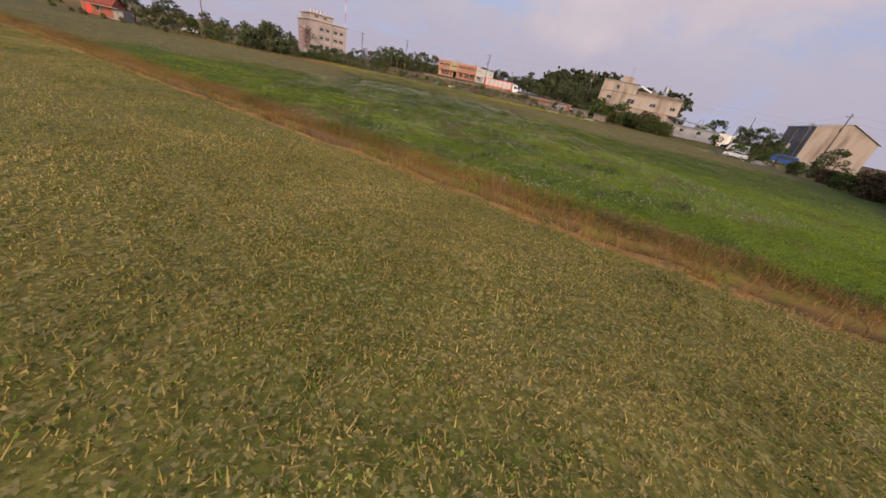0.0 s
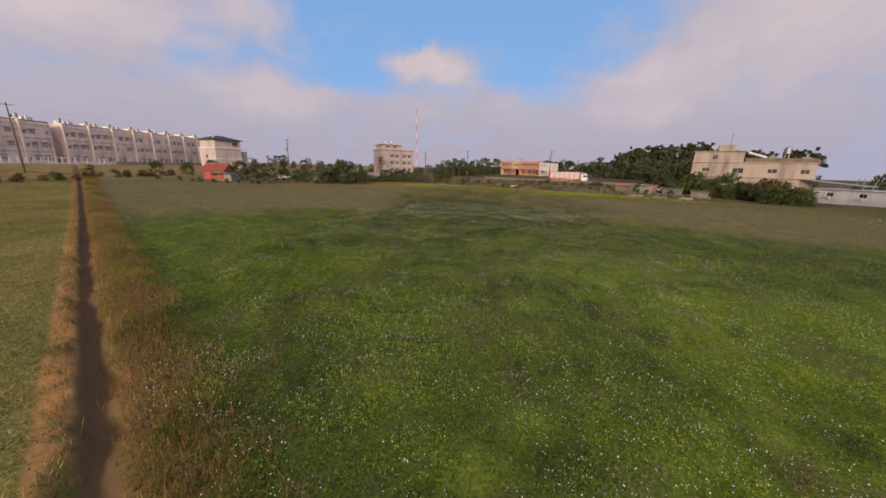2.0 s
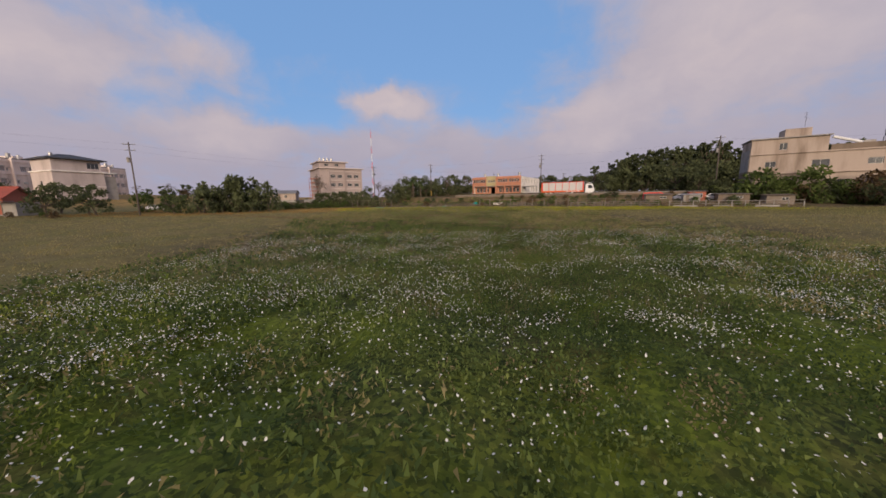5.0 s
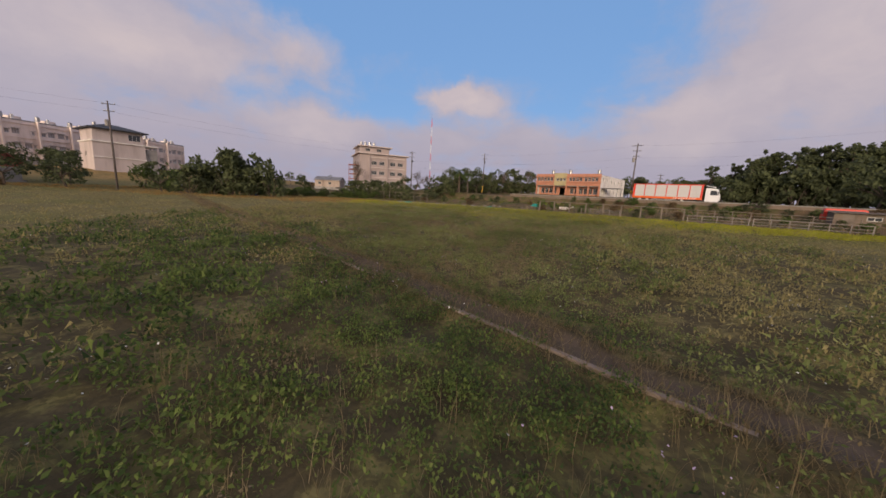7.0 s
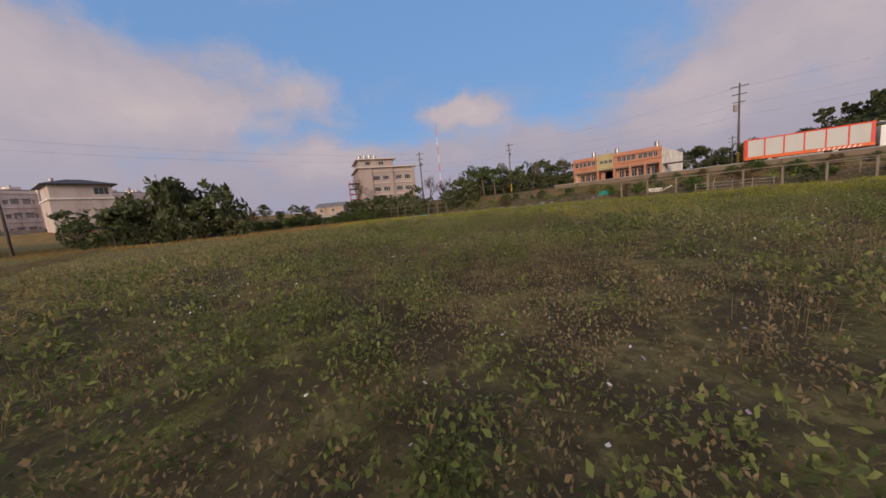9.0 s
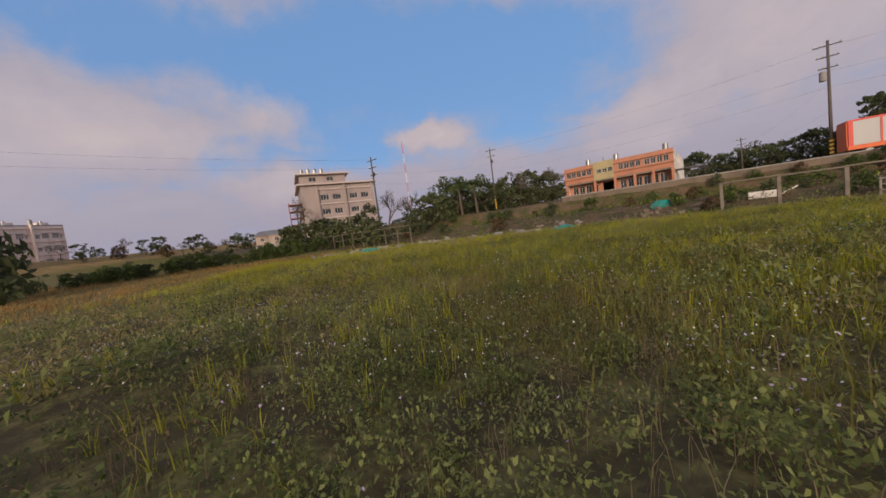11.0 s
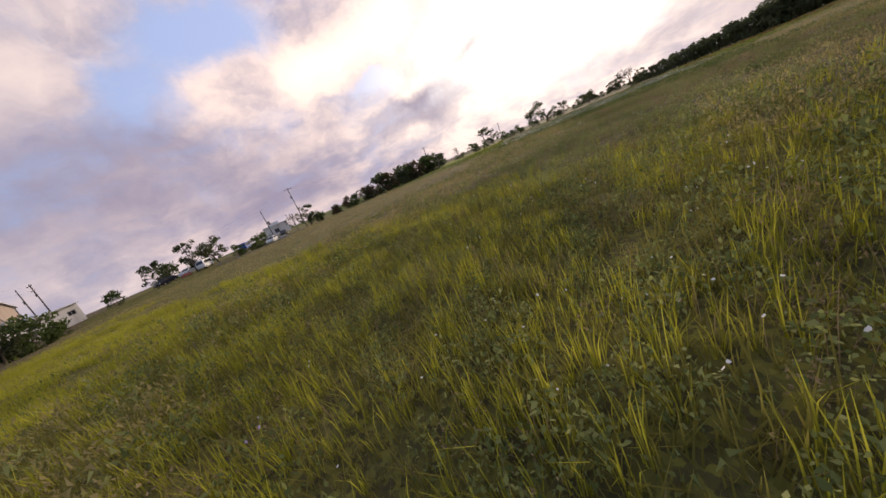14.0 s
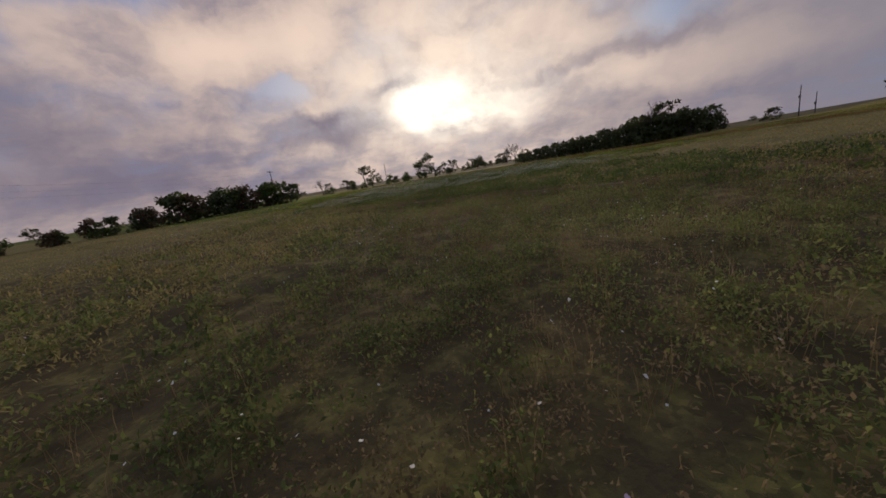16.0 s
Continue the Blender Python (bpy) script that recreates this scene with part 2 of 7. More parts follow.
def ground_look(n, b):
    p = place(n)
    m, r = across(n, M_AX), across(n, N_AX)
    d = across(n, D_AX)
    sep = n.add("ShaderNodeSeparateXYZ")
    n.put(sep.inputs[0], p)
    wob = n.math("MULTIPLY", n.math("SUBTRACT", n.noise(p, 0.45, 4, 0.6), 0.5), 1.6)
    wide = n.noise(p, 0.07, 4, 0.55)
    mid = n.noise(p, 0.5, 5, 0.6)
    fine = n.noise(p, 6.0, 5, 0.65)
    mw = n.math("ADD", m, wob)
    # meadow: greens going to dull brown further up the field
    cell = n.add("ShaderNodeTexVoronoi", ins={"Scale": 17.0, "Randomness": 1.0})
    n.put(cell.inputs["Vector"], n.vec("ADD", p, n.vec("SCALE", n.noise(p, 9.0, 3, 0.6, color=True), scale=0.09).outputs[0]).outputs[0])
    pick = n.add("ShaderNodeSeparateColor")
    n.put(pick.inputs[0], cell.outputs["Color"])
    leaf = n.math("ADD", n.math("MULTIPLY", pick.outputs[0], 0.55), n.math("MULTIPLY", fine, 0.45))
    mat_ = n.smooth(n.noise(p, 0.33, 5, 0.62), 0.40, 0.62)
    green = n.ramp(leaf, (0.25, (0.026, 0.038, 0.015)), (0.5, (0.066, 0.088, 0.022)), (0.75, (0.125, 0.152, 0.032)))
    mat_ = n.math("MAXIMUM", mat_, n.math("MULTIPLY", n.smooth(mw, -24.0, -36.0), 0.8))
    green = n.mix(n.math("MULTIPLY", mat_, 0.75), green, n.ramp(leaf, (0.2, (0.070, 0.104, 0.014)), (0.8, (0.165, 0.215, 0.022))))
    green = n.mix(n.math("MULTIPLY", n.smooth(n.noise(p, 0.55, 4, 0.6), 0.52, 0.70), 0.6), green, n.ramp(leaf, (0.2, (0.075, 0.062, 0.028)), (0.8, (0.175, 0.145, 0.052))))
    bright = n.math("MULTIPLY", n.smooth(sep.outputs[0], -2.0, 14.0), n.smooth(mw, -10.0, -26.0))
    green = n.mix(n.math("MULTIPLY", bright, 0.7), green, n.ramp(leaf, (0.2, (0.110, 0.160, 0.018)), (0.8, (0.270, 0.345, 0.032))))
    dull = n.ramp(n.math("ADD", n.math("MULTIPLY", leaf, 0.6), n.math("MULTIPLY", mid, 0.4)), (0.25, (0.115, 0.096, 0.044)), (0.5, (0.195, 0.162, 0.070)), (0.75, (0.280, 0.228, 0.100)))
    dull = n.mix(n.math("MULTIPLY", n.smooth(n.noise(p, 0.16, 5, 0.6), 0.45, 0.65), 0.6), dull, n.ramp(leaf, (0.2, (0.090, 0.096, 0.034)), (0.8, (0.200, 0.200, 0.058))))
    lean = n.math("ADD", n.math("MULTIPLY", n.math("MAXIMUM", n.math("SUBTRACT", sep.outputs[0], 8.0), 0.0), 0.55), n.math("MULTIPLY", n.math("MAXIMUM", n.math("MULTIPLY", sep.outputs[0], -1.0), 0.0), 0.35))
    far = n.smooth(n.math("ADD", n.math("ADD", sep.outputs[1], lean), n.math("MULTIPLY", n.math("SUBTRACT", wide, 0.5), 16.0)), -19.0, -2.0)
    c = n.mix(n.math("MULTIPLY", far, 0.94), green, dull)
    # dark soil between the weeds, deepened to stand in for shade in the gaps
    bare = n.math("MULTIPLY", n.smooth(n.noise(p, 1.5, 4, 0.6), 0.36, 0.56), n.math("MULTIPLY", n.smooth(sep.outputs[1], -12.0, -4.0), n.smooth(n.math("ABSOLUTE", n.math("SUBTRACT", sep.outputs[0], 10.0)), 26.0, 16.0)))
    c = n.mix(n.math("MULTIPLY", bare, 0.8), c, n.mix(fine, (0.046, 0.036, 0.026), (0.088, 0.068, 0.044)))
    gold = n.math("MULTIPLY", n.smooth(n.math("ADD", r, n.math("MULTIPLY", wob, 3.0)), 32.0, 47.0), 0.7)
    c = n.mix(gold, c, n.ramp(leaf, (0.25, (0.066, 0.058, 0.024)), (0.5, (0.135, 0.128, 0.028)), (0.75, (0.235, 0.220, 0.036))))
    # stubble beyond the ditch, sown in rows that follow it
    row = n.math("SINE", n.math("ADD", n.math("MULTIPLY", m, 13.0), n.math("MULTIPLY", wob, 2.2)))
    stub = n.mix(n.smooth(mid, 0.3, 0.7), (0.300, 0.236, 0.062), (0.205, 0.184, 0.042))
    stub = n.mix(n.math("MULTIPLY", n.math("MULTIPLY", n.smooth(row, -0.3, 0.8), n.smooth(fine, 0.3, 0.6)), 0.32), stub, (0.15, 0.14, 0.040))
    stub = n.mix(n.math("MULTIPLY", n.smooth(n.noise(p, 2.3, 5, 0.65), 0.48, 0.66), 0.7), stub, (0.112, 0.132, 0.022))
    stub = n.mix(n.math("MULTIPLY", n.smooth(wide, 0.47, 0.62), 0.75), stub, (0.120, 0.145, 0.022))
    stub = n.mix(n.math("MULTIPLY", n.smooth(pick.outputs[1], 0.66, 0.80), 0.55), stub, (0.46, 0.36, 0.15))
    stub = n.mix(n.math("MULTIPLY", n.smooth(pick.outputs[2], 0.58, 0.70), 0.60), stub, (0.100, 0.098, 0.022))
    stub = n.mix(n.smooth(n.math("ADD", m, n.math("MULTIPLY", wob, 3.0)), -80.0, -95.0), stub, n.mix(mid, (0.055, 0.055, 0.026), (0.11, 0.092, 0.045)))
    c = n.mix(n.smooth(mw, DITCH - 0.1, DITCH - 0.7), c, stub)
    # red-brown banks and bed
    bank = n.math("MULTIPLY", n.smooth(n.math("ABSOLUTE", n.math("SUBTRACT", n.math("ADD", m, n.math("MULTIPLY", wob, 0.3)), DITCH + 0.6)), 1.9, 0.7), n.math("ADD", 0.35, n.math("MULTIPLY", n.smooth(mid, 0.35, 0.6), 0.6)))
    c = n.mix(bank, c, n.mix(mid, (0.16, 0.105, 0.040), (0.23, 0.14, 0.055)))
    lip = n.math("MULTIPLY", n.smooth(n.math("ABSOLUTE", n.math("SUBTRACT", n.math("ADD", m, n.math("MULTIPLY", wob, 0.15)), DITCH - 0.72)), 0.50, 0.22), n.smooth(n.noise(p, 0.8, 3, 0.6), 0.36, 0.52))
    c = n.mix(lip, c, n.mix(fine, (0.44, 0.22, 0.075), (0.56, 0.31, 0.12)))
    bed = n.smooth(n.math("ABSOLUTE", n.math("SUBTRACT", n.math("ADD", m, n.math("MULTIPLY", wob, 0.22)), DITCH)), 0.44, 0.2)
    c = n.mix(bed, c, n.mix(fine, (0.110, 0.070, 0.036), (0.190, 0.118, 0.058)))
    path = n.smooth(n.math("ABSOLUTE", n.math("SUBTRACT", n.math("ADD", m, n.math("MULTIPLY", wob, 0.3)), BUND)), 0.55, 0.2)
    c = n.mix(n.math("MULTIPLY", path, n.smooth(d, -22.0, -14.0)), c, n.mix(mid, (0.085, 0.064, 0.046), (0.150, 0.115, 0.084)))
    # bare garden soil along the road side and rough ground past the field
    soil = n.smooth(r, 58.0, 60.5)
    c = n.mix(soil, c, n.mix(n.smooth(mid, 0.35, 0.65), (0.17, 0.115, 0.07), (0.085, 0.085, 0.035)))
    west = n.math("MULTIPLY", n.smooth(n.math("ADD", sep.outputs[0], n.math("MULTIPLY", wob, 2.0)), -78.0, -86.0), n.smooth(sep.outputs[1], -30.0, -10.0))
    c = n.mix(west, c, n.mix(n.smooth(mid, 0.35, 0.7), (0.36, 0.235, 0.095), (0.21, 0.165, 0.065)))
    c = n.mix(n.math("MULTIPLY", n.smooth(fine, 0.42, 0.72), 0.35), c, (0.04, 0.038, 0.018))
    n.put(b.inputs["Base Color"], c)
    bump(n, b, n.math("ADD", n.math("MULTIPLY", mid, 0.7), n.math("MULTIPLY", fine, 0.3)), 0.7, 0.12)


GROUND = material("earth_and_turf", ground_look, 0.95, 0.0, 0.1)

# ---------------------------------------------------------------- building helpers
def mesh_object(name, verts, faces, mat, parent=None, label="", m=None):
    me = bpy.data.meshes.new(name)
    me.from_pydata([tuple(v) for v in verts], [], [tuple(f) for f in faces])
    me.update()
    if mat:
        me.materials.append(mat)
    ob = new(name, me)
    if m is not None:
        ob.matrix_basis = m
    ob.parent = parent
    if label:
        ob["label"] = label
    return ob


def part(name, bm, mat, parent=None, label="", m=None, smooth=False):
    """Links a bmesh as one mesh object under a thing or a part."""
    bmesh.ops.recalc_face_normals(bm, faces=bm.faces)
    me = bpy.data.meshes.new(name)
    bm.to_mesh(me)
    bm.free()
    me.materials.append(mat)
    if smooth:
        me.polygons.foreach_set("use_smooth", [True] * len(me.polygons))
    ob = new(name, me)
    if m is not None:
        ob.matrix_basis = m
    ob.parent = parent
    if label:
        ob["label"] = label
    return ob


def thing(name, m, label, category, group="", kind=""):
    ob = new(name)
    ob.empty_display_size = 0.2
    ob.matrix_basis = m
    return tagged(ob, label, category, group, kind)


def box(bm, x0, x1, y0, y1, z0, z1, bevel=0.0, m=None):
    """A box between limits, its edges eased."""
    r = bmesh.ops.create_cube(bm, size=1.0)
    vs = r["verts"]
    bmesh.ops.scale(bm, vec=(x1 - x0, y1 - y0, z1 - z0), verts=vs)
    bmesh.ops.translate(bm, vec=((x0 + x1) / 2, (y0 + y1) / 2, (z0 + z1) / 2), verts=vs)
    if bevel:
        es = list({e for v in vs for e in v.link_edges})
        r2 = bmesh.ops.bevel(bm, geom=es, offset=bevel, segments=1, affect="EDGES")
        vs = [v for v in r2["verts"]]
    if m is not None:
        bmesh.ops.transform(bm, matrix=m, verts=list({v for v in vs}))
    return bm


def boxes(*limits, bevel=0.0):
    bm = bmesh.new()
    for l in limits:
        box(bm, *l, bevel=bevel)
    return bm


def tube(bm, a, b, r0, r1=None, n=8, caps=True):
    """A tapered round bar from a to b."""
    a, b = Vector(a), Vector(b)
    r1 = r0 if r1 is None else r1
    q = (b - a).to_track_quat("Z", "Y").to_matrix()
    rings = []
    for p, r in ((a, r0), (b, r1)):
        rings.append([bm.verts.new(p + q @ Vector((r * math.cos(t * math.tau / n), r * math.sin(t * math.tau / n), 0))) for t in range(n)])
    for i in range(n):
        bm.faces.new((rings[0][i], rings[0][(i + 1) % n], rings[1][(i + 1) % n], rings[1][i]))
    if caps:
        bm.faces.new(rings[0][::-1])
        bm.faces.new(rings[1])
    return bm


def at(s, n, z=0.0):
    """World place from metres along the road, across it, and height."""
    p = E_AX * s + N_AX * n
    return Vector((p.x, p.y, z))


def facing(x, y, z, ux, uy):
    """A frame at x, y, z whose local x runs along (ux, uy)."""
    return pose(x, y, z, 0, 0, math.degrees(math.atan2(uy, ux)))


def sm(x, lo, hi):
    t = np.clip((x - lo) / (hi - lo), 0, 1)
    return t * t * (3 - 2 * t)


def vnoise(x, y, size, seed=0):
    """Smooth random field in 0..1."""
    x, y = np.asarray(x) / size, np.asarray(y) / size
    i, j = np.floor(x).astype(np.int64), np.floor(y).astype(np.int64)
    u, v = x - i, y - j
    u, v = u * u * (3 - 2 * u), v * v * (3 - 2 * v)

    def cell(a, b):
        k = (a * 374761393 + b * 668265263 + seed * 974711) & 0x7FFFFFFF
        k = ((k ^ (k >> 13)) * 1274126177) & 0x7FFFFFFF
        return ((k ^ (k >> 16)) & 0xFFFF) / 65535.0
    return (cell(i, j) * (1 - u) + cell(i + 1, j) * u) * (1 - v) + (cell(i, j + 1) * (1 - u) + cell(i + 1, j + 1) * u) * v


def bumps(x, y):
    return (0.05 * np.sin(0.61 * x + 1.3 * np.sin(0.23 * y)) * np.cos(0.53 * y + 0.9) + 0.03 * np.sin(1.7 * x - 0.8 * y) + 0.02 * np.sin(2.9 * y + 1.1 * x))


def mounds(x, y, m, r, d):
    """Hummocks of the uneven growth: strong in the meadow, slight in the weeds, none on the lanes."""
    where = sm(m, DITCH + 2.2, DITCH + 4.5) * sm(r, 57, 52) * sm(np.abs(d + 4), 44, 36) * sm(np.abs(m - BUND), 0.9, 2.2)
    lump = 0.26 * (vnoise(x, y, 2.9, 71) - 0.5) + 0.46 * (vnoise(x, y, 1.3, 72) - 0.5)
    return where * lump * (1 - 0.6 * sm(y, -20, -6))


ROAD_Z = 2.9


def height(x, y):
    """The lie of the land: flat fields, two farm ditches, a raised road, a rise in the west."""
    x, y = np.asarray(x, float), np.asarray(y, float)
    m, r = 0.663 * x + 0.748 * y, 0.54 * x + 0.84 * y
    d = -0.748 * x + 0.663 * y
    s = 0.84 * x - 0.54 * y
    z = bumps(x, y) * sm(np.hypot(x, y), 260, 200)
    wob = 0.10 * np.sin(0.9 * d) + 0.07 * np.sin(2.3 * d + 1) + 0.5 * (vnoise(d, m * 0.3, 1.1, 73) - 0.5)
    z = z + 0.13 * sm(np.abs(m + wob - (DITCH + 1.7)), 1.5, 0.5)
    z = z - 0.36 * sm(np.abs(m + 0.8 * wob - DITCH), 0.50, 0.18)
    z = z + 0.10 * sm(np.abs(m - BUND), 0.8, 0.5) - 0.04 * sm(np.abs(m - BUND), 0.3, 0.2)
    z = z + mounds(x, y, m, r, d)
    ahead = sm(y, 20, 45)
    bank = 1.1 * sm(r, 60, 70) + (ROAD_Z - 1.1) * sm(r, 74.5, 78.0) + 1.2 * sm(r, 92, 112)
    z = z + ahead * bank * (1 - 0.75 * sm(s, 44, 66)) * sm(s, -120, -40)
    z = z + 0.9 * sm(s, 62, 74) * sm(x, 76, 90)
    z = z + 4.0 * sm(x, -66, -112) * sm(y, -60, -25) + 0.5 * sm(x, -50, -62)
    z = z + 1.5 * sm(y, 70, 120) * sm(s, -40, -60)
    return z


def h(x, y):
    return float(height(x, y))


# ---------------------------------------------------------------- the ground: one sheet to the horizon
def spread(*runs):
    out = []
    for a, b, step in runs:
        out += list(np.arange(a, b, step))
    return out


ms = spread((-4200, -800, 850), (-800, -200, 100), (-200, -80, 15), (-80, -52, 1.0), (-52, -50, 0.5), (-50, -44, 0.16), (-44, 6, 0.5), (6, 11, 0.16),
            (11, 46, 0.5), (46, 110, 1.0), (110, 200, 10), (200, 800, 100), (800, 4300, 850))
ds = spread((-4200, -800, 850), (-800, -200, 100), (-200, -110, 10), (-110, -50, 1.7), (-50, 42, 0.5), (42, 130, 1.7), (130, 220, 10), (220, 800, 100), (800, 4300, 850))
gm, gd = np.meshgrid(np.array(ms), np.array(ds))
gx, gy = 0.663 * gm - 0.748 * gd, 0.748 * gm + 0.663 * gd
gz = height(gx, gy)
rows_, cols_ = gm.shape
idx = np.arange(rows_ * cols_).reshape(rows_, cols_)
quads = np.stack([idx[:-1, :-1], idx[1:, :-1], idx[1:, 1:], idx[:-1, 1:]], -1).reshape(-1, 4)


def fast_mesh(name, co, faces, mat, parent=None):
    """A mesh from arrays; faces all have the same number of corners."""
    me = bpy.data.meshes.new(name)
    k = faces.shape[1]
    me.vertices.add(len(co))
    me.vertices.foreach_set("co", np.ascontiguousarray(co, np.float32).ravel())
    me.loops.add(faces.size)
    me.loops.foreach_set("vertex_index", np.ascontiguousarray(faces, np.int32).ravel())
    me.polygons.add(len(faces))
    me.polygons.foreach_set("loop_start", np.arange(0, faces.size, k, dtype=np.int32))
    me.update(calc_edges=True)
    me.materials.append(mat)
    ob = new(name, me)
    ob.parent = parent
    return ob


ground = fast_mesh("ground", np.stack([gx, gy, gz], -1).reshape(-1, 3), quads[:, ::-1], GROUND)
ground.data.polygons.foreach_set("use_smooth", [True] * len(ground.data.polygons))
tagged(ground, "farmland of stubble, green weeds and bare soil", "ground", kind="structure")

# ---------------------------------------------------------------- plants of the fields
LEAF = foliage("weed_leaves", [(0.058, 0.074, 0.030), (0.132, 0.162, 0.054), (0.235, 0.265, 0.090), (0.370, 0.380, 0.150)], 0.7, 0.45)
LEAF_FAR = foliage("meadow_leaves", [(0.034, 0.052, 0.020), (0.090, 0.128, 0.028), (0.220, 0.275, 0.042), (0.430, 0.470, 0.105)], 0.75, 0.4)
LEAF_DEEP = foliage("deep_green_weeds", [(0.030, 0.050, 0.022), (0.072, 0.108, 0.034), (0.135, 0.180, 0.048), (0.225, 0.265, 0.080)], 0.7, 0.4)
LEAF_LUSH = foliage("lush_meadow_leaves", [(0.060, 0.092, 0.020), (0.150, 0.210, 0.025), (0.280, 0.355, 0.036), (0.420, 0.470, 0.072)], 0.75, 0.4)
LEAF_DULL = foliage("fading_weeds", [(0.105, 0.082, 0.048), (0.200, 0.155, 0.082), (0.285, 0.222, 0.118), (0.390, 0.300, 0.190)], 0.75, 0.45)
LEAF_PALE = foliage("parched_weeds", [(0.180, 0.155, 0.068), (0.275, 0.235, 0.100), (0.355, 0.300, 0.130), (0.430, 0.360, 0.180)], 0.75, 0.5)
BLADE = foliage("young_grass", [(0.200, 0.210, 0.024), (0.385, 0.380, 0.040), (0.570, 0.540, 0.070)], 0.6, 0.5)
BLADE_DRY = foliage("olive_grass", [(0.130, 0.120, 0.036), (0.230, 0.212, 0.050), (0.330, 0.300, 0.078)], 0.7, 0.5)
STRAW = foliage("dry_stubble", [(0.190, 0.158, 0.036), (0.310, 0.240, 0.066), (0.430, 0.322, 0.104), (0.600, 0.460, 0.185)], 0.8, 0.15)
RUST = foliage("rusty_bank_grass", [(0.150, 0.114, 0.039), (0.263, 0.162, 0.055), (0.388, 0.216, 0.072), (0.500, 0.324, 0.132)], 0.8, 0.2)
PETAL = foliage("white_petals", [(0.70, 0.68, 0.62), (0.80, 0.80, 0.78)], 0.6, 0.2)
LILAC = foliage("lilac_petals", [(0.45, 0.34, 0.52), (0.62, 0.50, 0.66)], 0.6, 0.2)
rng = np.random.default_rng(7)


def strewn(x0, x1, y0, y1, per_m2):
    n = int((x1 - x0) * (y1 - y0) * per_m2)
    return rng.uniform(x0, x1, n), rng.uniform(y0, y1, n)


def coords(x, y):
    return 0.663 * x + 0.748 * y, 0.54 * x + 0.84 * y     # across the ditches, across the road


def field_only(x, y):
    """Keeps clear of the ditch, the bund, the west lane and the gardens."""
    m, r = coords(x, y)
    ok = (m > DITCH + 1.0) & (r < 60.5) & (x > -64) & (np.abs(m - BUND) > 0.34 + 0.2 * vnoise(x, y, 0.8, 9))
    return ok & (0.84 * x - 0.54 * y < 66 + 0.2 * np.maximum(r, 0))


def leaves(name, x, y, mat, count=6, size=(0.04, 0.08), tall=(0.06, 0.38), reach=0.12, lean=0.6, simple=False):
    """Leafy plants: domed clumps, each leaf a folded lozenge, or a plain pointed one where simple."""
    n = len(x)
    x, y = np.repeat(x, count), np.repeat(y, count)
    big = np.repeat(rng.uniform(0.55, 1.2, n), count)
    k = n * count
    az = rng.uniform(0, math.tau, k)
    out = np.sqrt(rng.uniform(0, 1, k))
    rad = reach * out * big
    px, py = x + rad * np.cos(az), y + rad * np.sin(az)
    z = height(px, py) + tall[0] + (tall[1] * big - tall[0]) * rng.uniform(0.15, 1, k) * (1 - 0.6 * out * out)
    az = az + rng.normal(0, 0.7, k)
    tilt = rng.normal(0.15, lean, k)
    length = rng.uniform(*size, k) * (0.5 + 0.5 * big)
    w = length * rng.uniform(0.25, 0.38, k)
    fx, fy, fz = np.cos(az) * np.cos(tilt), np.sin(az) * np.cos(tilt), np.sin(tilt)
    sx, sy = -np.sin(az), np.cos(az)
    roll = rng.normal(0, 0.5, k)
    corners = ((-0.45, 0.75, 0.1), (0.6, 0.1, -0.1), (-0.45, -0.75, 0.1)) if simple else ((-0.5, 0, 0), (-0.08, 1, 0.25), (0.65, 0, -0.1), (-0.08, -1, 0.25))
    q = len(corners)
    c = np.empty((k, q, 3), np.float32)
    for i, (a, b, up_) in enumerate(corners):
        c[:, i, 0] = px + a * length * fx + b * w * sx * np.cos(roll)
        c[:, i, 1] = py + a * length * fy + b * w * sy * np.cos(roll)
        c[:, i, 2] = z + a * length * fz + up_ * w + b * w * np.sin(roll)
    ob = fast_mesh(name, c.reshape(-1, 3), np.arange(k * q).reshape(-1, q), mat)
    return ob


def blades(name, x, y, mat, count=8, tall=(0.25, 0.55), width=0.012, spread_=0.07, bend=0.35):
    """Tufts of bent two-piece blades."""
    n = len(x)
    big = np.repeat(rng.uniform(0.6, 1.15, n), count)
    x, y = np.repeat(x, count), np.repeat(y, count)
    k = n * count
    az, r = rng.uniform(0, math.tau, k), spread_ * np.sqrt(rng.uniform(0, 1, k))
    bx, by = x + r * np.cos(az), y + r * np.sin(az)
    az2 = az + rng.normal(0, 0.8, k)
    hgt = rng.uniform(*tall, k) * big
    out = hgt * np.abs(rng.normal(bend, 0.2, k))
    z = height(bx, by) - 0.01
    sx, sy = -np.sin(az2) * width, np.cos(az2) * width
    c = np.empty((k, 6, 3), np.float32)
    for i, (f, g, s) in enumerate(((0, 0, 1), (0, 0, -1), (0.55, 0.30, 0.8), (0.55, 0.30, -0.8), (1.0, 1.0, 0.08), (1.0, 1.0, -0.08))):
        c[:, i, 0] = bx + g * out * np.cos(az2) + s * sx
        c[:, i, 1] = by + g * out * np.sin(az2) + s * sy
        c[:, i, 2] = z + f * hgt
    base = np.arange(k)[:, None] * 6
    f = np.concatenate([base + np.array([[0, 1, 3, 2]]), base + np.array([[2, 3, 5, 4]])])
    return fast_mesh(name, c.reshape(-1, 3), f, mat)


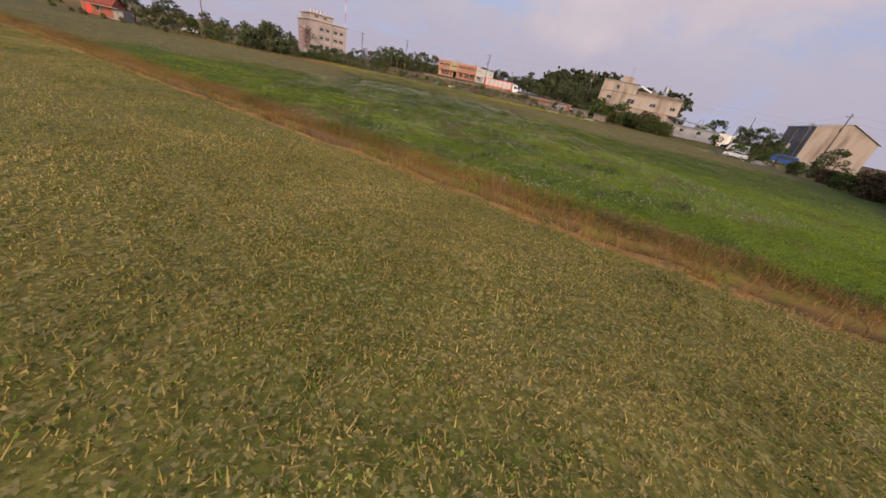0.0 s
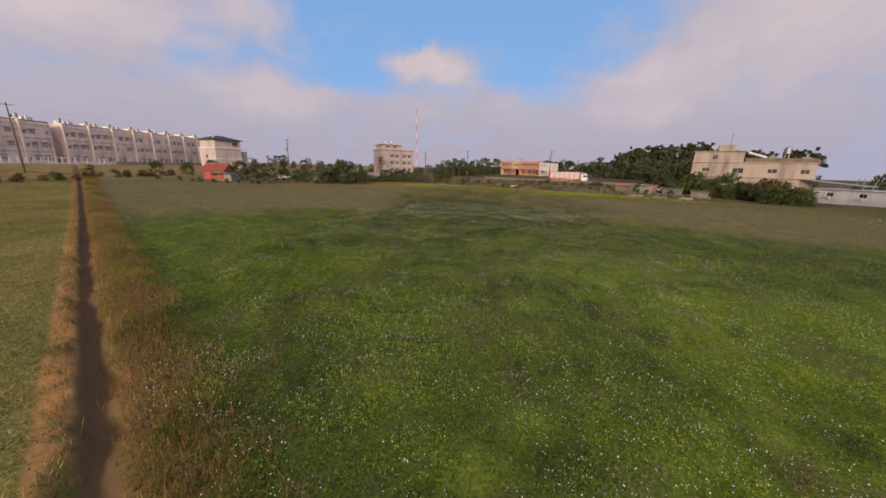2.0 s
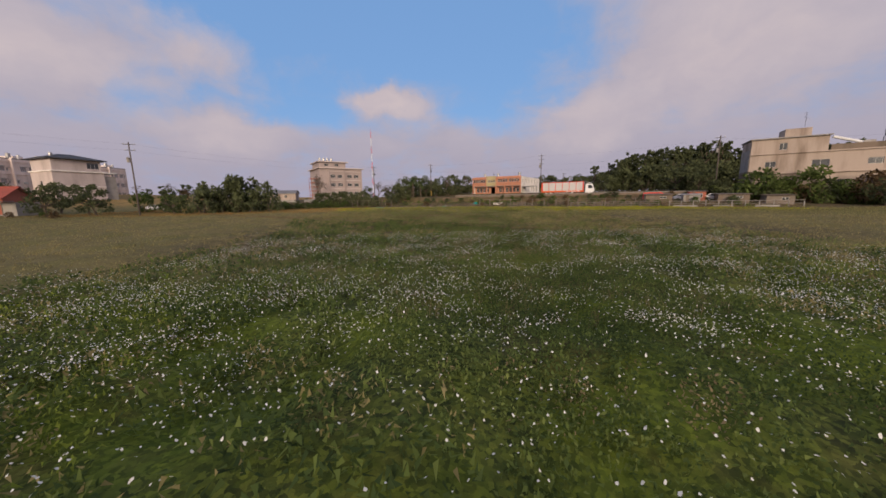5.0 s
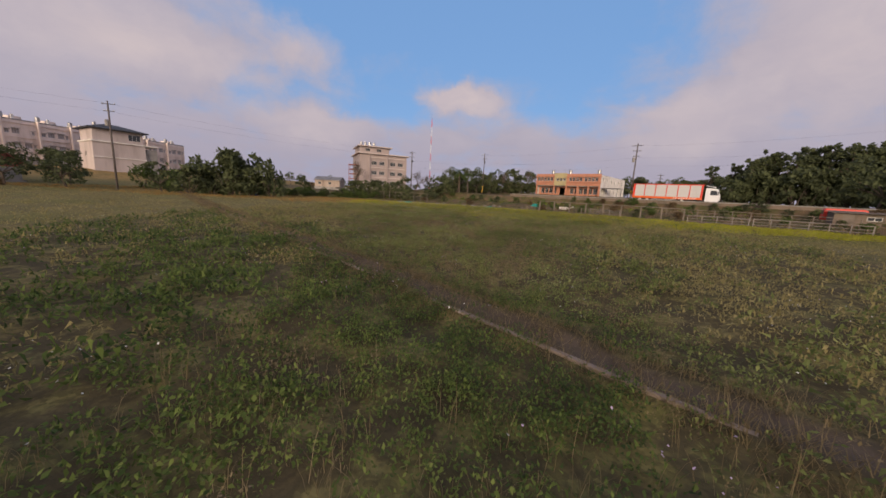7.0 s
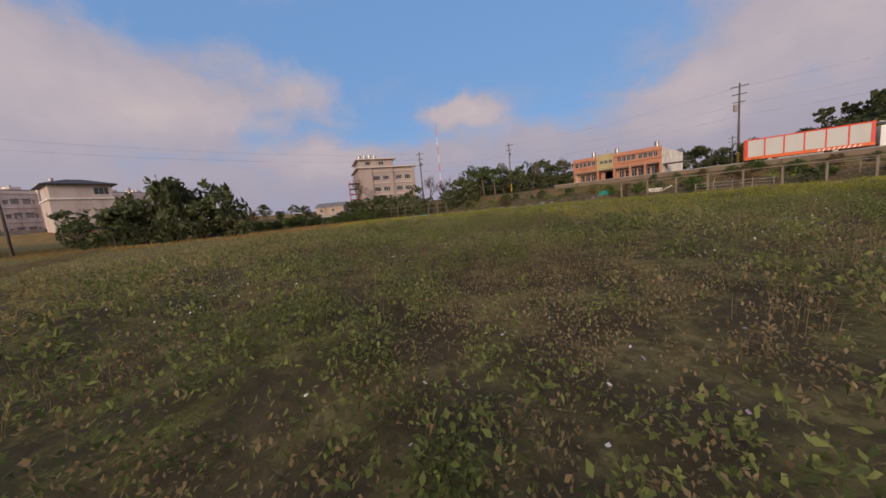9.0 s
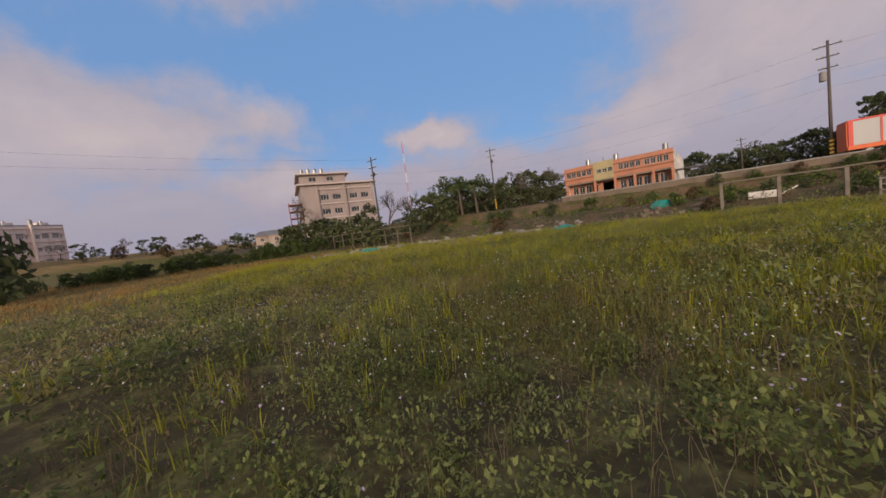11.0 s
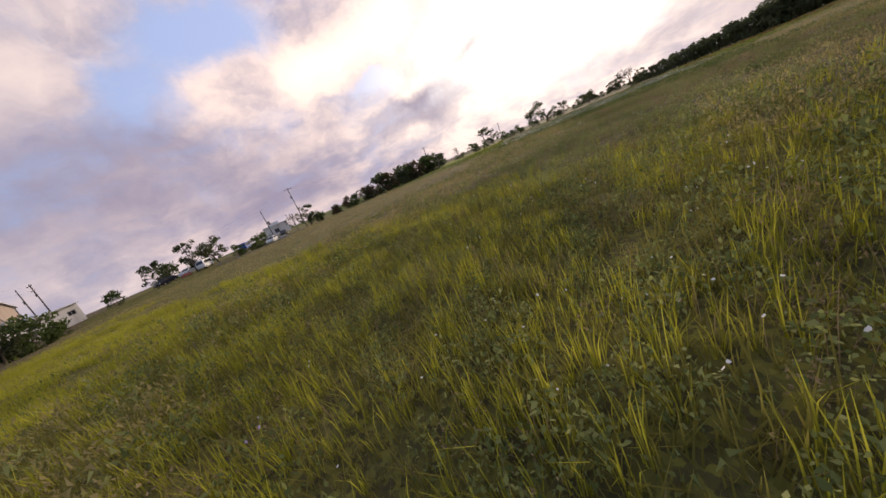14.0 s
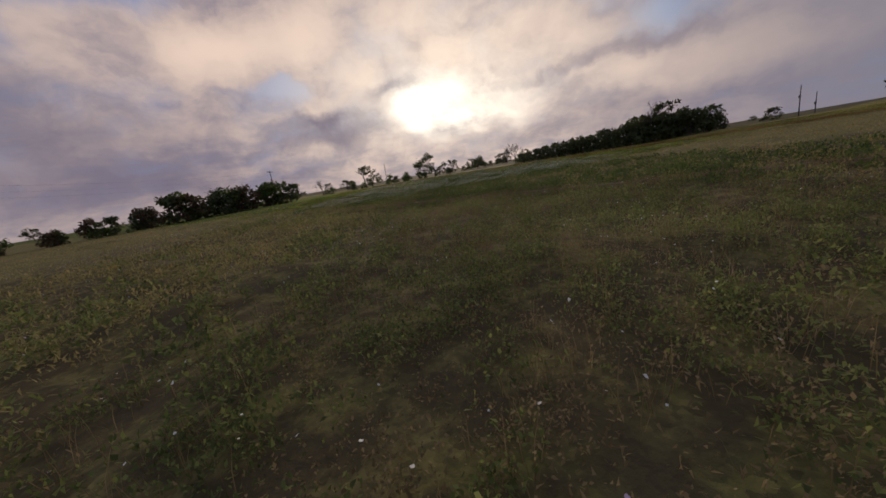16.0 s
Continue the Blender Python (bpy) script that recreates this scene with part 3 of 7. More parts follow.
def spikes(name, x, y, mat, count=4, tall=(0.08, 0.2), width=0.012, spread_=0.06, bend=0.5):
    """Short stiff stalks, one sliver each."""
    n = len(x)
    x, y = np.repeat(x, count), np.repeat(y, count)
    k = n * count
    az = rng.uniform(0, math.tau, k)
    bx, by = x + spread_ * rng.normal(0, 1, k), y + spread_ * rng.normal(0, 1, k)
    hgt = rng.uniform(*tall, k)
    out = hgt * np.abs(rng.normal(bend, 0.4, k))
    z = height(bx, by) - 0.01
    wid = width * rng.uniform(0.6, 1.5, k)
    c = np.empty((k, 3, 3), np.float32)
    for i, (f, s) in enumerate(((0, 1), (0, -1), (1, 0))):
        c[:, i, 0] = bx + f * out * np.cos(az) - s * wid * np.sin(az)
        c[:, i, 1] = by + f * out * np.sin(az) + s * wid * np.cos(az)
        c[:, i, 2] = z + f * hgt
    return fast_mesh(name, c.reshape(-1, 3), np.arange(k * 3).reshape(-1, 3), mat)


def blossoms(name, x, y, mat, size=(0.014, 0.024), tall=(0.3, 0.55)):
    """Small flower heads, each tipped its own way."""
    k = len(x)
    z = height(x, y) + rng.uniform(*tall, k)
    r = rng.uniform(*size, k)
    tx, ty = rng.normal(0, 0.5, k), rng.normal(0, 0.5, k)
    turn = rng.uniform(0, math.tau, k)
    c = np.empty((k, 6, 3), np.float32)
    for i in range(6):
        a, q = turn + i * math.tau / 6, r * (1.0 if i % 2 else 0.82)
        c[:, i, 0], c[:, i, 1] = x + q * np.cos(a), y + q * np.sin(a)
        c[:, i, 2] = z + q * (tx * np.cos(a) + ty * np.sin(a)) + (0.25 * r if i % 2 else 0)
    return fast_mesh(name, c.reshape(-1, 3), np.arange(k * 6).reshape(-1, 6), mat)


def stuff(ob, label, category):
    return tagged(ob, label, category, kind="stuff")


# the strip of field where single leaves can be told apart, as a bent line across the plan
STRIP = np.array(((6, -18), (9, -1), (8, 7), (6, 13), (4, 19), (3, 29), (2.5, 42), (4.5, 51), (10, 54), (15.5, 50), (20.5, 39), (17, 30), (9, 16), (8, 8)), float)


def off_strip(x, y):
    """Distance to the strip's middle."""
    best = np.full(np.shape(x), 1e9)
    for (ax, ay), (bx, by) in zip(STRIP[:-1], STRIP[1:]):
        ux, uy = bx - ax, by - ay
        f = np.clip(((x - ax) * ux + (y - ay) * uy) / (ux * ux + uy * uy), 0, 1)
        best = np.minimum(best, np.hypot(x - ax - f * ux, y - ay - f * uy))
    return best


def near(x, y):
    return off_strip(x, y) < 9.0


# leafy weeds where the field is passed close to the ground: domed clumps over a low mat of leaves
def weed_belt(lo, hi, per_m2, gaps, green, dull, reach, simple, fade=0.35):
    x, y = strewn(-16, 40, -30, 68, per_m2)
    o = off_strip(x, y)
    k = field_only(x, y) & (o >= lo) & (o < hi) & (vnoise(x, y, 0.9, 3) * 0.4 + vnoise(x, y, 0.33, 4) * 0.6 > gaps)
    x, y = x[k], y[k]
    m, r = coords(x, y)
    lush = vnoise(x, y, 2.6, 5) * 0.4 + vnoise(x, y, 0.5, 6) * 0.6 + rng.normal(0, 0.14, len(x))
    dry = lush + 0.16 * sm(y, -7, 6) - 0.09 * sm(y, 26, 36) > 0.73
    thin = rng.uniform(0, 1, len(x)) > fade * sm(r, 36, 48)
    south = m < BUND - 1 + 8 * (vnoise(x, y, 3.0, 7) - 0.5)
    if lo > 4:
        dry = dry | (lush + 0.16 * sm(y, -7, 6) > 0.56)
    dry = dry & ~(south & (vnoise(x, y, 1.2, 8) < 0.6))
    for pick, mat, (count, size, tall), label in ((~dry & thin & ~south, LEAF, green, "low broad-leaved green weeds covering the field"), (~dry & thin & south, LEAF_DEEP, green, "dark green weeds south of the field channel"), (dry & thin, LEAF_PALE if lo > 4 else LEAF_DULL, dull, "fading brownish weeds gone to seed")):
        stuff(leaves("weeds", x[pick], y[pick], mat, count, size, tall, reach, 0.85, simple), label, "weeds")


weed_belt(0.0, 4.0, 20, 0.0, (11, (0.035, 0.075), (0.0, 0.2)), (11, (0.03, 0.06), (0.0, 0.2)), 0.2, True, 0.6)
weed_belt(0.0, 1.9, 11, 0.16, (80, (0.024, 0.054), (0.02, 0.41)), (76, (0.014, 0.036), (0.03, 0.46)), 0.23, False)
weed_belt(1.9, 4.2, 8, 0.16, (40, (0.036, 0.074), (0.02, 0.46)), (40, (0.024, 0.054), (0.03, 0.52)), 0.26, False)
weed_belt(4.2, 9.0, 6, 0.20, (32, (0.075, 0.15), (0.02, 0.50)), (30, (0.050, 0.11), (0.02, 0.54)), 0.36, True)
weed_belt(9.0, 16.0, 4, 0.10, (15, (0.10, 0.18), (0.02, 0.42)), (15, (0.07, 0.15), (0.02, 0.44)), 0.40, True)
# olive undergrowth of short dry grass between the tufts
x, y = strewn(-8, 36, 26, 66, 26)
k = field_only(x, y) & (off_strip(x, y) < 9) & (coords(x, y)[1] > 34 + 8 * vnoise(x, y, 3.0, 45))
stuff(spikes("grass_tufts", x[k], y[k], BLADE_DRY, 8, (0.08, 0.32), 0.008, 0.12, 0.5), "short dry olive grass between the tufts", "grass")
# pale yellow-green grass that closes the field towards the gardens and the lane
x, y = strewn(-64, 66, 20, 76, 2.2)
m, r = coords(x, y)
k = field_only(x, y) & (off_strip(x, y) > 7) & ((r > 47 + 5 * vnoise(x, y, 5.0, 46)) | ((y - 0.25 * x > 54 - 5 * vnoise(x, y, 5.0, 47)) & (x < -10)))
east = x > -16 + 8 * vnoise(x, y, 4.0, 48)
stuff(spikes("grass_tufts", x[k & east], y[k & east], BLADE, 9, (0.14, 0.36), 0.015, 0.24, 0.5), "yellow-green grass border of the field", "grass")
stuff(spikes("grass_tufts", x[k & ~east], y[k & ~east], RUST, 9, (0.14, 0.34), 0.015, 0.24, 0.5), "dry tan grass border along the lane", "grass")
# the green meadow by the farm ditch, seen from a few metres up: brighter mats and darker, browner clumps
for (x0, x1), per, count, size, reach in (((-15, 20), 17, 16, (0.045, 0.095), 0.20), ((-27, -15), 5, 12, (0.08, 0.14), 0.30), ((20, 31), 5, 12, (0.08, 0.14), 0.30)):
    x, y = strewn(x0, x1, -80, -14, per)
    k = field_only(x, y) & (off_strip(x, y) > 7) & (vnoise(x, y, 2.0, 21) * 0.6 + vnoise(x, y, 0.7, 22) * 0.4 > 0.24)
    x, y = x[k], y[k]
    brown = vnoise(x, y, 3.1, 23) * 0.5 + vnoise(x, y, 0.9, 24) * 0.5 + rng.normal(0, 0.1, len(x)) > 0.68
    lush = ~brown & (coords(x, y)[0] + 8 * (vnoise(x, y, 4.0, 25) - 0.5) < -34 + 14 * sm(x, 0, 12))
    stuff(leaves("meadow_plants", x[lush], y[lush], LEAF_LUSH, count, size, (0.01, 0.26), reach, 0.8, True), "lush bright green growth along the ditch", "meadow plants")
    brown, green_ = brown & ~lush, ~brown & ~lush
    stuff(leaves("meadow_plants", x[green_], y[green_], LEAF_FAR, count, size, (0.01, 0.30), reach, 0.8, True), "thick bright green clover-like meadow growth", "meadow plants")
    stuff(leaves("meadow_plants", x[brown], y[brown], LEAF_DULL, count, size, (0.02, 0.36), reach, 0.8, True), "brownish weed clumps in the green meadow", "meadow plants")
# darker, taller weed clumps scattered through the meadow
x, y = strewn(-15, 14, -80, -14, 2.6)
k = field_only(x, y) & (off_strip(x, y) > 5) & (vnoise(x, y, 1.6, 26) * 0.6 + vnoise(x, y, 6.0, 27) * 0.4 > 0.60)
stuff(leaves("weed_clumps", x[k], y[k], LEAF_DEEP, 70, (0.05, 0.11), (0.05, 0.55), 0.34, 0.8, True), "dark green weed clumps standing in the meadow", "weeds")
# the rest of the field
x, y = strewn(-64, 96, -72, 66, 2.0)
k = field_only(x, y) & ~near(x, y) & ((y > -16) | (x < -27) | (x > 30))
x, y = x[k], y[k]
side = y + 0.55 * np.maximum(x - 8, 0) + 0.35 * np.maximum(-x, 0)
dull = vnoise(x, y, 9.0, 31) * 0.45 + vnoise(x, y, 2.0, 32) * 0.3 + 0.55 * sm(side, -16, -5) > 0.58
stuff(leaves("meadow_plants", x[~dull], y[~dull], LEAF_FAR, 8, (0.08, 0.16), (0.02, 0.30), 0.42, 0.7, True), "green growth of the wider field", "meadow plants")
stuff(leaves("meadow_plants", x[dull], y[dull], LEAF_PALE, 8, (0.07, 0.15), (0.02, 0.36), 0.45, 0.8, True), "dull brown-green growth of the wider field", "meadow plants")
# yellow-green grass tufts towards the road
x, y = strewn(-16, 54, 30, 66, 26.0)
m, r = coords(x, y)
o = off_strip(x, y)
k = field_only(x, y) & (rng.uniform(0, 1, len(x)) < sm(r + 8 * (vnoise(x, y, 4.0, 41) - 0.5), 31, 44)) & (vnoise(x, y, 1.6, 42) * 0.6 + vnoise(x, y, 0.5, 43) * 0.4 > 0.42)
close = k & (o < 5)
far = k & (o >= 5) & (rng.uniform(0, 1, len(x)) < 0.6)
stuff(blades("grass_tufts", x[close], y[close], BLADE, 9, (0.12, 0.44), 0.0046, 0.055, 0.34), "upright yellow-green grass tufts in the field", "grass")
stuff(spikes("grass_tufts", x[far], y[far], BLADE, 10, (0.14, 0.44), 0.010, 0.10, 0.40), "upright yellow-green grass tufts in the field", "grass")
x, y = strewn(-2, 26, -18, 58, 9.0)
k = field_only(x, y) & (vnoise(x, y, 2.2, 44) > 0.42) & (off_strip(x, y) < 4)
stuff(blades("grass_tufts", x[k], y[k], LEAF_DULL, 5, (0.2, 0.46), 0.003, 0.10, 0.4), "thin dry grass stalks among the weeds", "grass")
# blossoms
x, y = strewn(-13, 21, -64, -13, 30.0)
k = field_only(x, y) & (vnoise(x, y, 6.0, 51) * 0.5 + vnoise(x, y, 1.2, 52) * 0.5 + 0.12 * sm(x, -12, 25) + 0.10 * sm(y, -50, -25) > 0.50)
stuff(blossoms("white_flowers", x[k], y[k], PETAL, (0.010, 0.018), (0.30, 0.48)), "small white daisy-like flowers over the green meadow", "flowers")
x, y = strewn(-6, 20, -20, -4, 85)
k = field_only(x, y) & (vnoise(x, y, 1.0, 53) > 0.42) & (rng.uniform(0, 1, len(x)) < sm(y, -2, -6) + 0.12)
stuff(blossoms("white_flowers", x[k], y[k], PETAL, (0.009, 0.014), (0.34, 0.56)), "dense drift of small white flowers", "flowers")
x, y = strewn(-10, 28, -4, 52, 5.0)
k = field_only(x, y) & (vnoise(x, y, 1.3, 54) > 0.55)
x, y = x[k], y[k]
pink = vnoise(x, y, 2.0, 55) > 0.55
stuff(blossoms("white_flowers", x[~pink], y[~pink], PETAL, (0.008, 0.014), (0.3, 0.48)), "scattered small white flowers", "flowers")
stuff(blossoms("lilac_flowers", x[pink], y[pink], LILAC, (0.008, 0.014), (0.26, 0.44)), "scattered pale lilac flower heads", "flowers")
x, y = strewn(-6, 14, 38, 50, 22)
k = field_only(x, y) & (vnoise(x, y, 1.0, 57) > 0.45) & (rng.uniform(0, 1, len(x)) < 1 - 0.8 * sm(y, 44, 49))
x, y = x[k], y[k]
pink = rng.uniform(0, 1, len(x)) < 0.5
stuff(blossoms("white_flowers", x[~pink], y[~pink], PETAL, (0.007, 0.012), (0.24, 0.42)), "small white flower heads among the weeds", "flowers")
stuff(blossoms("lilac_flowers", x[pink], y[pink], LILAC, (0.008, 0.014), (0.24, 0.42)), "small pale lilac flower heads among the weeds", "flowers")
# stubble rows across the ditch
dd, mm = rng.uniform(-72, 80, 64000), DITCH - 0.75 - 0.30 * rng.integers(0, 80, 64000) + rng.normal(0, 0.08, 64000)
x, y = 0.663 * mm - 0.748 * dd, 0.748 * mm + 0.663 * dd
k = (vnoise(x, y, 1.7, 61) > 0.25) & (x < 40)
stuff(spikes("stubble", x[k], y[k], STRAW, 4, (0.05, 0.15), 0.011, 0.09, 0.9), "pale cut stubble standing in rows", "stubble")
k = (vnoise(x, y, 5.0, 62) * 0.7 + vnoise(x, y, 1.2, 63) * 0.3 > 0.40) & (rng.uniform(0, 1, len(x)) < 0.7) & (x < 25)
stuff(leaves("meadow_plants", x[k], y[k], LEAF_FAR, 5, (0.035, 0.08), (0.01, 0.1), 0.18), "green seedlings between the stubble rows", "seedlings")
x, y = strewn(-13, 13, -80, -60, 60)
k = coords(x, y)[0] < DITCH - 0.5
stuff(leaves("straw_litter", x[k], y[k], STRAW, 4, (0.03, 0.085), (0.005, 0.05), 0.14, 0.5, True), "loose pale straw lying between the stubble", "straw")
# rusty grass on the ditch bank
dd, mm = rng.uniform(-72, 90, 14000), DITCH + rng.normal(1.35, 0.75, 14000)
dd2, mm2 = rng.uniform(-72, 90, 900), DITCH - 0.70 + rng.normal(0, 0.12, 900)
dd, mm = np.r_[dd, dd2], np.r_[mm, mm2]
k = (np.abs(mm - DITCH) > 0.30) & (mm < DITCH + 3.4)
x, y = (0.663 * mm - 0.748 * dd)[k], (0.748 * mm + 0.663 * dd)[k]
stuff(spikes("bank_grass", x, y, RUST, 6, (0.12, 0.42), 0.010, 0.14, 0.6), "rust-brown dry grass along the ditch bank", "grass")
k = (rng.uniform(0, 1, len(x)) < 0.5) & (coords(x, y)[0] > DITCH + 0.6)
lead = vnoise(x[k], y[k], 1.5, 28) < 0.5
stuff(leaves("bank_weeds", x[k][lead], y[k][lead], LEAF_FAR, 14, (0.05, 0.10), (0.03, 0.5), 0.26, 0.8, True), "green weeds on the ditch bank", "weeds")
stuff(leaves("bank_weeds", x[k][~lead], y[k][~lead], LEAF_DULL, 12, (0.05, 0.10), (0.03, 0.5), 0.24, 0.8, True), "brown-green weeds on the ditch bank", "weeds")
dd, mm = rng.uniform(-16, 60, 7000), BUND + np.where(rng.uniform(0, 1, 7000) < 0.5, -1, 1) * np.abs(rng.normal(0.46, 0.2, 7000))
x, y = 0.663 * mm - 0.748 * dd, 0.748 * mm + 0.663 * dd
stuff(spikes("bund_grass", x, y, LEAF_DULL, 7, (0.06, 0.26), 0.004, 0.1, 1.0), "withered grass hanging over the field channel", "grass")

# ---------------------------------------------------------------- things: materials
PLASTER = worn("pink_grey_plaster", (0.56, 0.48, 0.455), (0.36, 0.30, 0.28), 0.9, 0.35, 9, 0.75, True)
# lighter than the other plaster, standing in for sun these east walls miss
TOWN = worn("rain_stained_pink_plaster", (0.86, 0.73, 0.655), (0.50, 0.40, 0.34), 0.9, 0.5, 9, 0.75, True)
CREAM = worn("stained_cream_render", (0.42, 0.345, 0.295), (0.18, 0.135, 0.105), 0.9, 0.42, 9, 0.9, True)
ORANGE = worn("faded_orange_render", (0.48, 0.22, 0.14), (0.32, 0.16, 0.11), 0.85, 0.5, 10, 0.5, True)
YELLOW = worn("pale_yellow_render", (0.44, 0.37, 0.2), (0.28, 0.24, 0.15), 0.85, 0.5, 10, 0.5, True)
WHITEWASH = worn("dirty_white_render", (0.82, 0.78, 0.73), (0.46, 0.41, 0.36), 0.85, 0.4, 10, 0.6, True)
PALE = worn("pale_pink_tiles", (0.38, 0.315, 0.30), (0.25, 0.205, 0.195), 0.7, 0.3, 7, 0.55, True)
CONCRETE = worn("grey_concrete", (0.32, 0.30, 0.28), (0.15, 0.14, 0.13), 0.92, 0.7, 14, 0.7)
OLD_WALL = worn("mossy_retaining_wall", (0.2, 0.155, 0.12), (0.085, 0.075, 0.055), 0.95, 0.45, 10, 0.85, True)
ASPHALT = worn("road_asphalt", (0.060, 0.058, 0.056), (0.035, 0.034, 0.033), 0.9, 0.4, 40, 0.5)
DARK_ROOF = worn("dark_roof_tiles", (0.055, 0.058, 0.066), (0.03, 0.03, 0.033), 0.7, 0.6, 12, 0.5)
RED_ROOF = worn("red_clay_roof", (0.30, 0.075, 0.055), (0.16, 0.05, 0.04), 0.75, 0.6, 12, 0.5)
BRICK_RED = worn("red_brick_wall", (0.36, 0.12, 0.08), (0.22, 0.08, 0.06), 0.9, 0.8, 14, 0.5)
TIN = worn("weathered_sheet_metal", (0.25, 0.24, 0.235), (0.14, 0.115, 0.10), 0.55, 0.5, 9, 0.7, True, 0.4)
TIN_BLUE = worn("pale_sheet_metal", (0.38, 0.38, 0.41), (0.24, 0.24, 0.26), 0.5, 0.4, 9, 0.5, True, 0.3)
STEEL = worn("stainless_tank_steel", (0.42, 0.41, 0.40), (0.26, 0.25, 0.25), 0.45, 1.0, 12, 0.4, False, 0.9)
GLASS = worn("dark_window_glass", (0.045, 0.05, 0.055), (0.02, 0.022, 0.025), 0.12, 0.8, 4, 0.4, False, 0.0, 0.5)
# pale base colour stands in for sky reflected in the townhouse panes
PALE_GLASS = worn("sky_pale_window_glass", (0.36, 0.32, 0.31), (0.18, 0.165, 0.165), 0.2, 0.35, 3, 0.9, False, 0.0, 0.5)
FRAME = worn("aluminium_window_frame", (0.55, 0.54, 0.52), (0.34, 0.33, 0.32), 0.5, 1.5, 12, 0.4)
WOOD = worn("grey_weathered_wood", (0.21, 0.175, 0.145), (0.11, 0.09, 0.07), 0.9, 1.2, 20, 0.7)
WHITE_WOOD = worn("chalky_white_rails", (0.27, 0.24, 0.215), (0.15, 0.125, 0.11), 0.85, 1.0, 16, 0.6)
POLE = worn("pole_concrete", (0.125, 0.105, 0.095), (0.06, 0.052, 0.047), 0.9, 1.0, 18, 0.6)
DARK_METAL = worn("dark_painted_metal", (0.06, 0.06, 0.065), (0.03, 0.03, 0.03), 0.5, 1.0, 12, 0.4)
RUBBER = worn("tyre_rubber", (0.025, 0.025, 0.026), (0.015, 0.015, 0.015), 0.85, 3, 30, 0.4)
RED_PAINT = worn("bright_red_paint", (0.66, 0.055, 0.035), (0.42, 0.05, 0.035), 0.4, 1.0, 10, 0.35)
ORANGE_RED = worn("orange_red_paint", (0.72, 0.13, 0.03), (0.42, 0.09, 0.03), 0.45, 1.0, 10, 0.4)
WHITE_PAINT = worn("white_vehicle_paint", (0.74, 0.74, 0.74), (0.52, 0.51, 0.49), 0.35, 0.8, 10, 0.4, True)
PANEL = worn("white_trailer_curtain", (0.52, 0.51, 0.50), (0.42, 0.41, 0.40), 0.6, 0.8, 10, 0.4, True)
BLACK_PAINT = worn("dark_vehicle_paint", (0.03, 0.032, 0.036), (0.015, 0.015, 0.016), 0.25, 1.0, 10, 0.3)
BLUE_PAINT = worn("blue_sheeting", (0.03, 0.09, 0.32), (0.02, 0.05, 0.18), 0.6, 1.0, 10, 0.4)
TEAL = worn("teal_tarpaulin", (0.02, 0.26, 0.22), (0.015, 0.13, 0.115), 0.55, 1.4, 10, 0.5)
STRIPE = worn("yellow_band_paint", (0.60, 0.38, 0.04), (0.36, 0.22, 0.04), 0.7, 2, 14, 0.4)
BARK = worn("brown_bark", (0.13, 0.10, 0.075), (0.05, 0.04, 0.03), 0.95, 2.0, 16, 0.7, True)
# lifted and greyed, so that distance haze is put into the leaf colour
LEAF_DARK = foliage("hazy_dark_tree_leaves", [(0.048, 0.056, 0.034), (0.078, 0.092, 0.046), (0.112, 0.130, 0.060), (0.155, 0.172, 0.080)], 0.6, 0.35)
LEAF_MID = foliage("green_shrub_leaves", [(0.042, 0.062, 0.024), (0.072, 0.102, 0.032), (0.110, 0.148, 0.042), (0.155, 0.190, 0.060)], 0.6, 0.35)
LEAF_BROWN = foliage("russet_shrub_leaves", [(0.05, 0.036, 0.022), (0.10, 0.068, 0.038), (0.15, 0.10, 0.055), (0.10, 0.10, 0.045)], 0.7, 0.2)
TWIG = foliage("bare_twigs", [(0.06, 0.05, 0.042), (0.10, 0.085, 0.07), (0.14, 0.12, 0.10)], 0.9, 0.05)


# ---------------------------------------------------------------- trees
def limb_mesh(segments, name, mat, parent):
    bm = bmesh.new()
    for a, b, r0, r1 in segments:
        tube(bm, a, b, r0, r1, 6, False)
    return part(name, bm, mat, parent, smooth=True)


def leaf_cloud(centres, radii, per, size, rnd, flat=0.75):
    """Leaf lozenges gathered in clumps."""
    out = []
    for c, r in zip(centres, radii):
        v = rnd.normal(0, 1, (per, 3))
        v /= np.linalg.norm(v, axis=1)[:, None] + 1e-9
        v *= (r * rnd.uniform(0.25, 1.0, per) ** 0.6)[:, None]
        v[:, 2] *= flat
        out.append(np.asarray(c) + v)
    p = np.concatenate(out)
    k = len(p)
    a = rnd.normal(0, 1, (k, 3))
    a /= np.linalg.norm(a, axis=1)[:, None]
    b = np.cross(a, rnd.normal(0, 1, (k, 3)))
    b /= np.linalg.norm(b, axis=1)[:, None] + 1e-9
    s = rnd.uniform(size * 0.6, size * 1.35, k)[:, None]
    return np.stack([p - a * s, p + b * s * 0.45, p + a * s, p - b * s * 0.45], 1).reshape(-1, 3)


def crown(co, mat, parent, name="crown"):
    return fast_mesh(name, co, np.arange(len(co)).reshape(-1, 4), mat, parent)


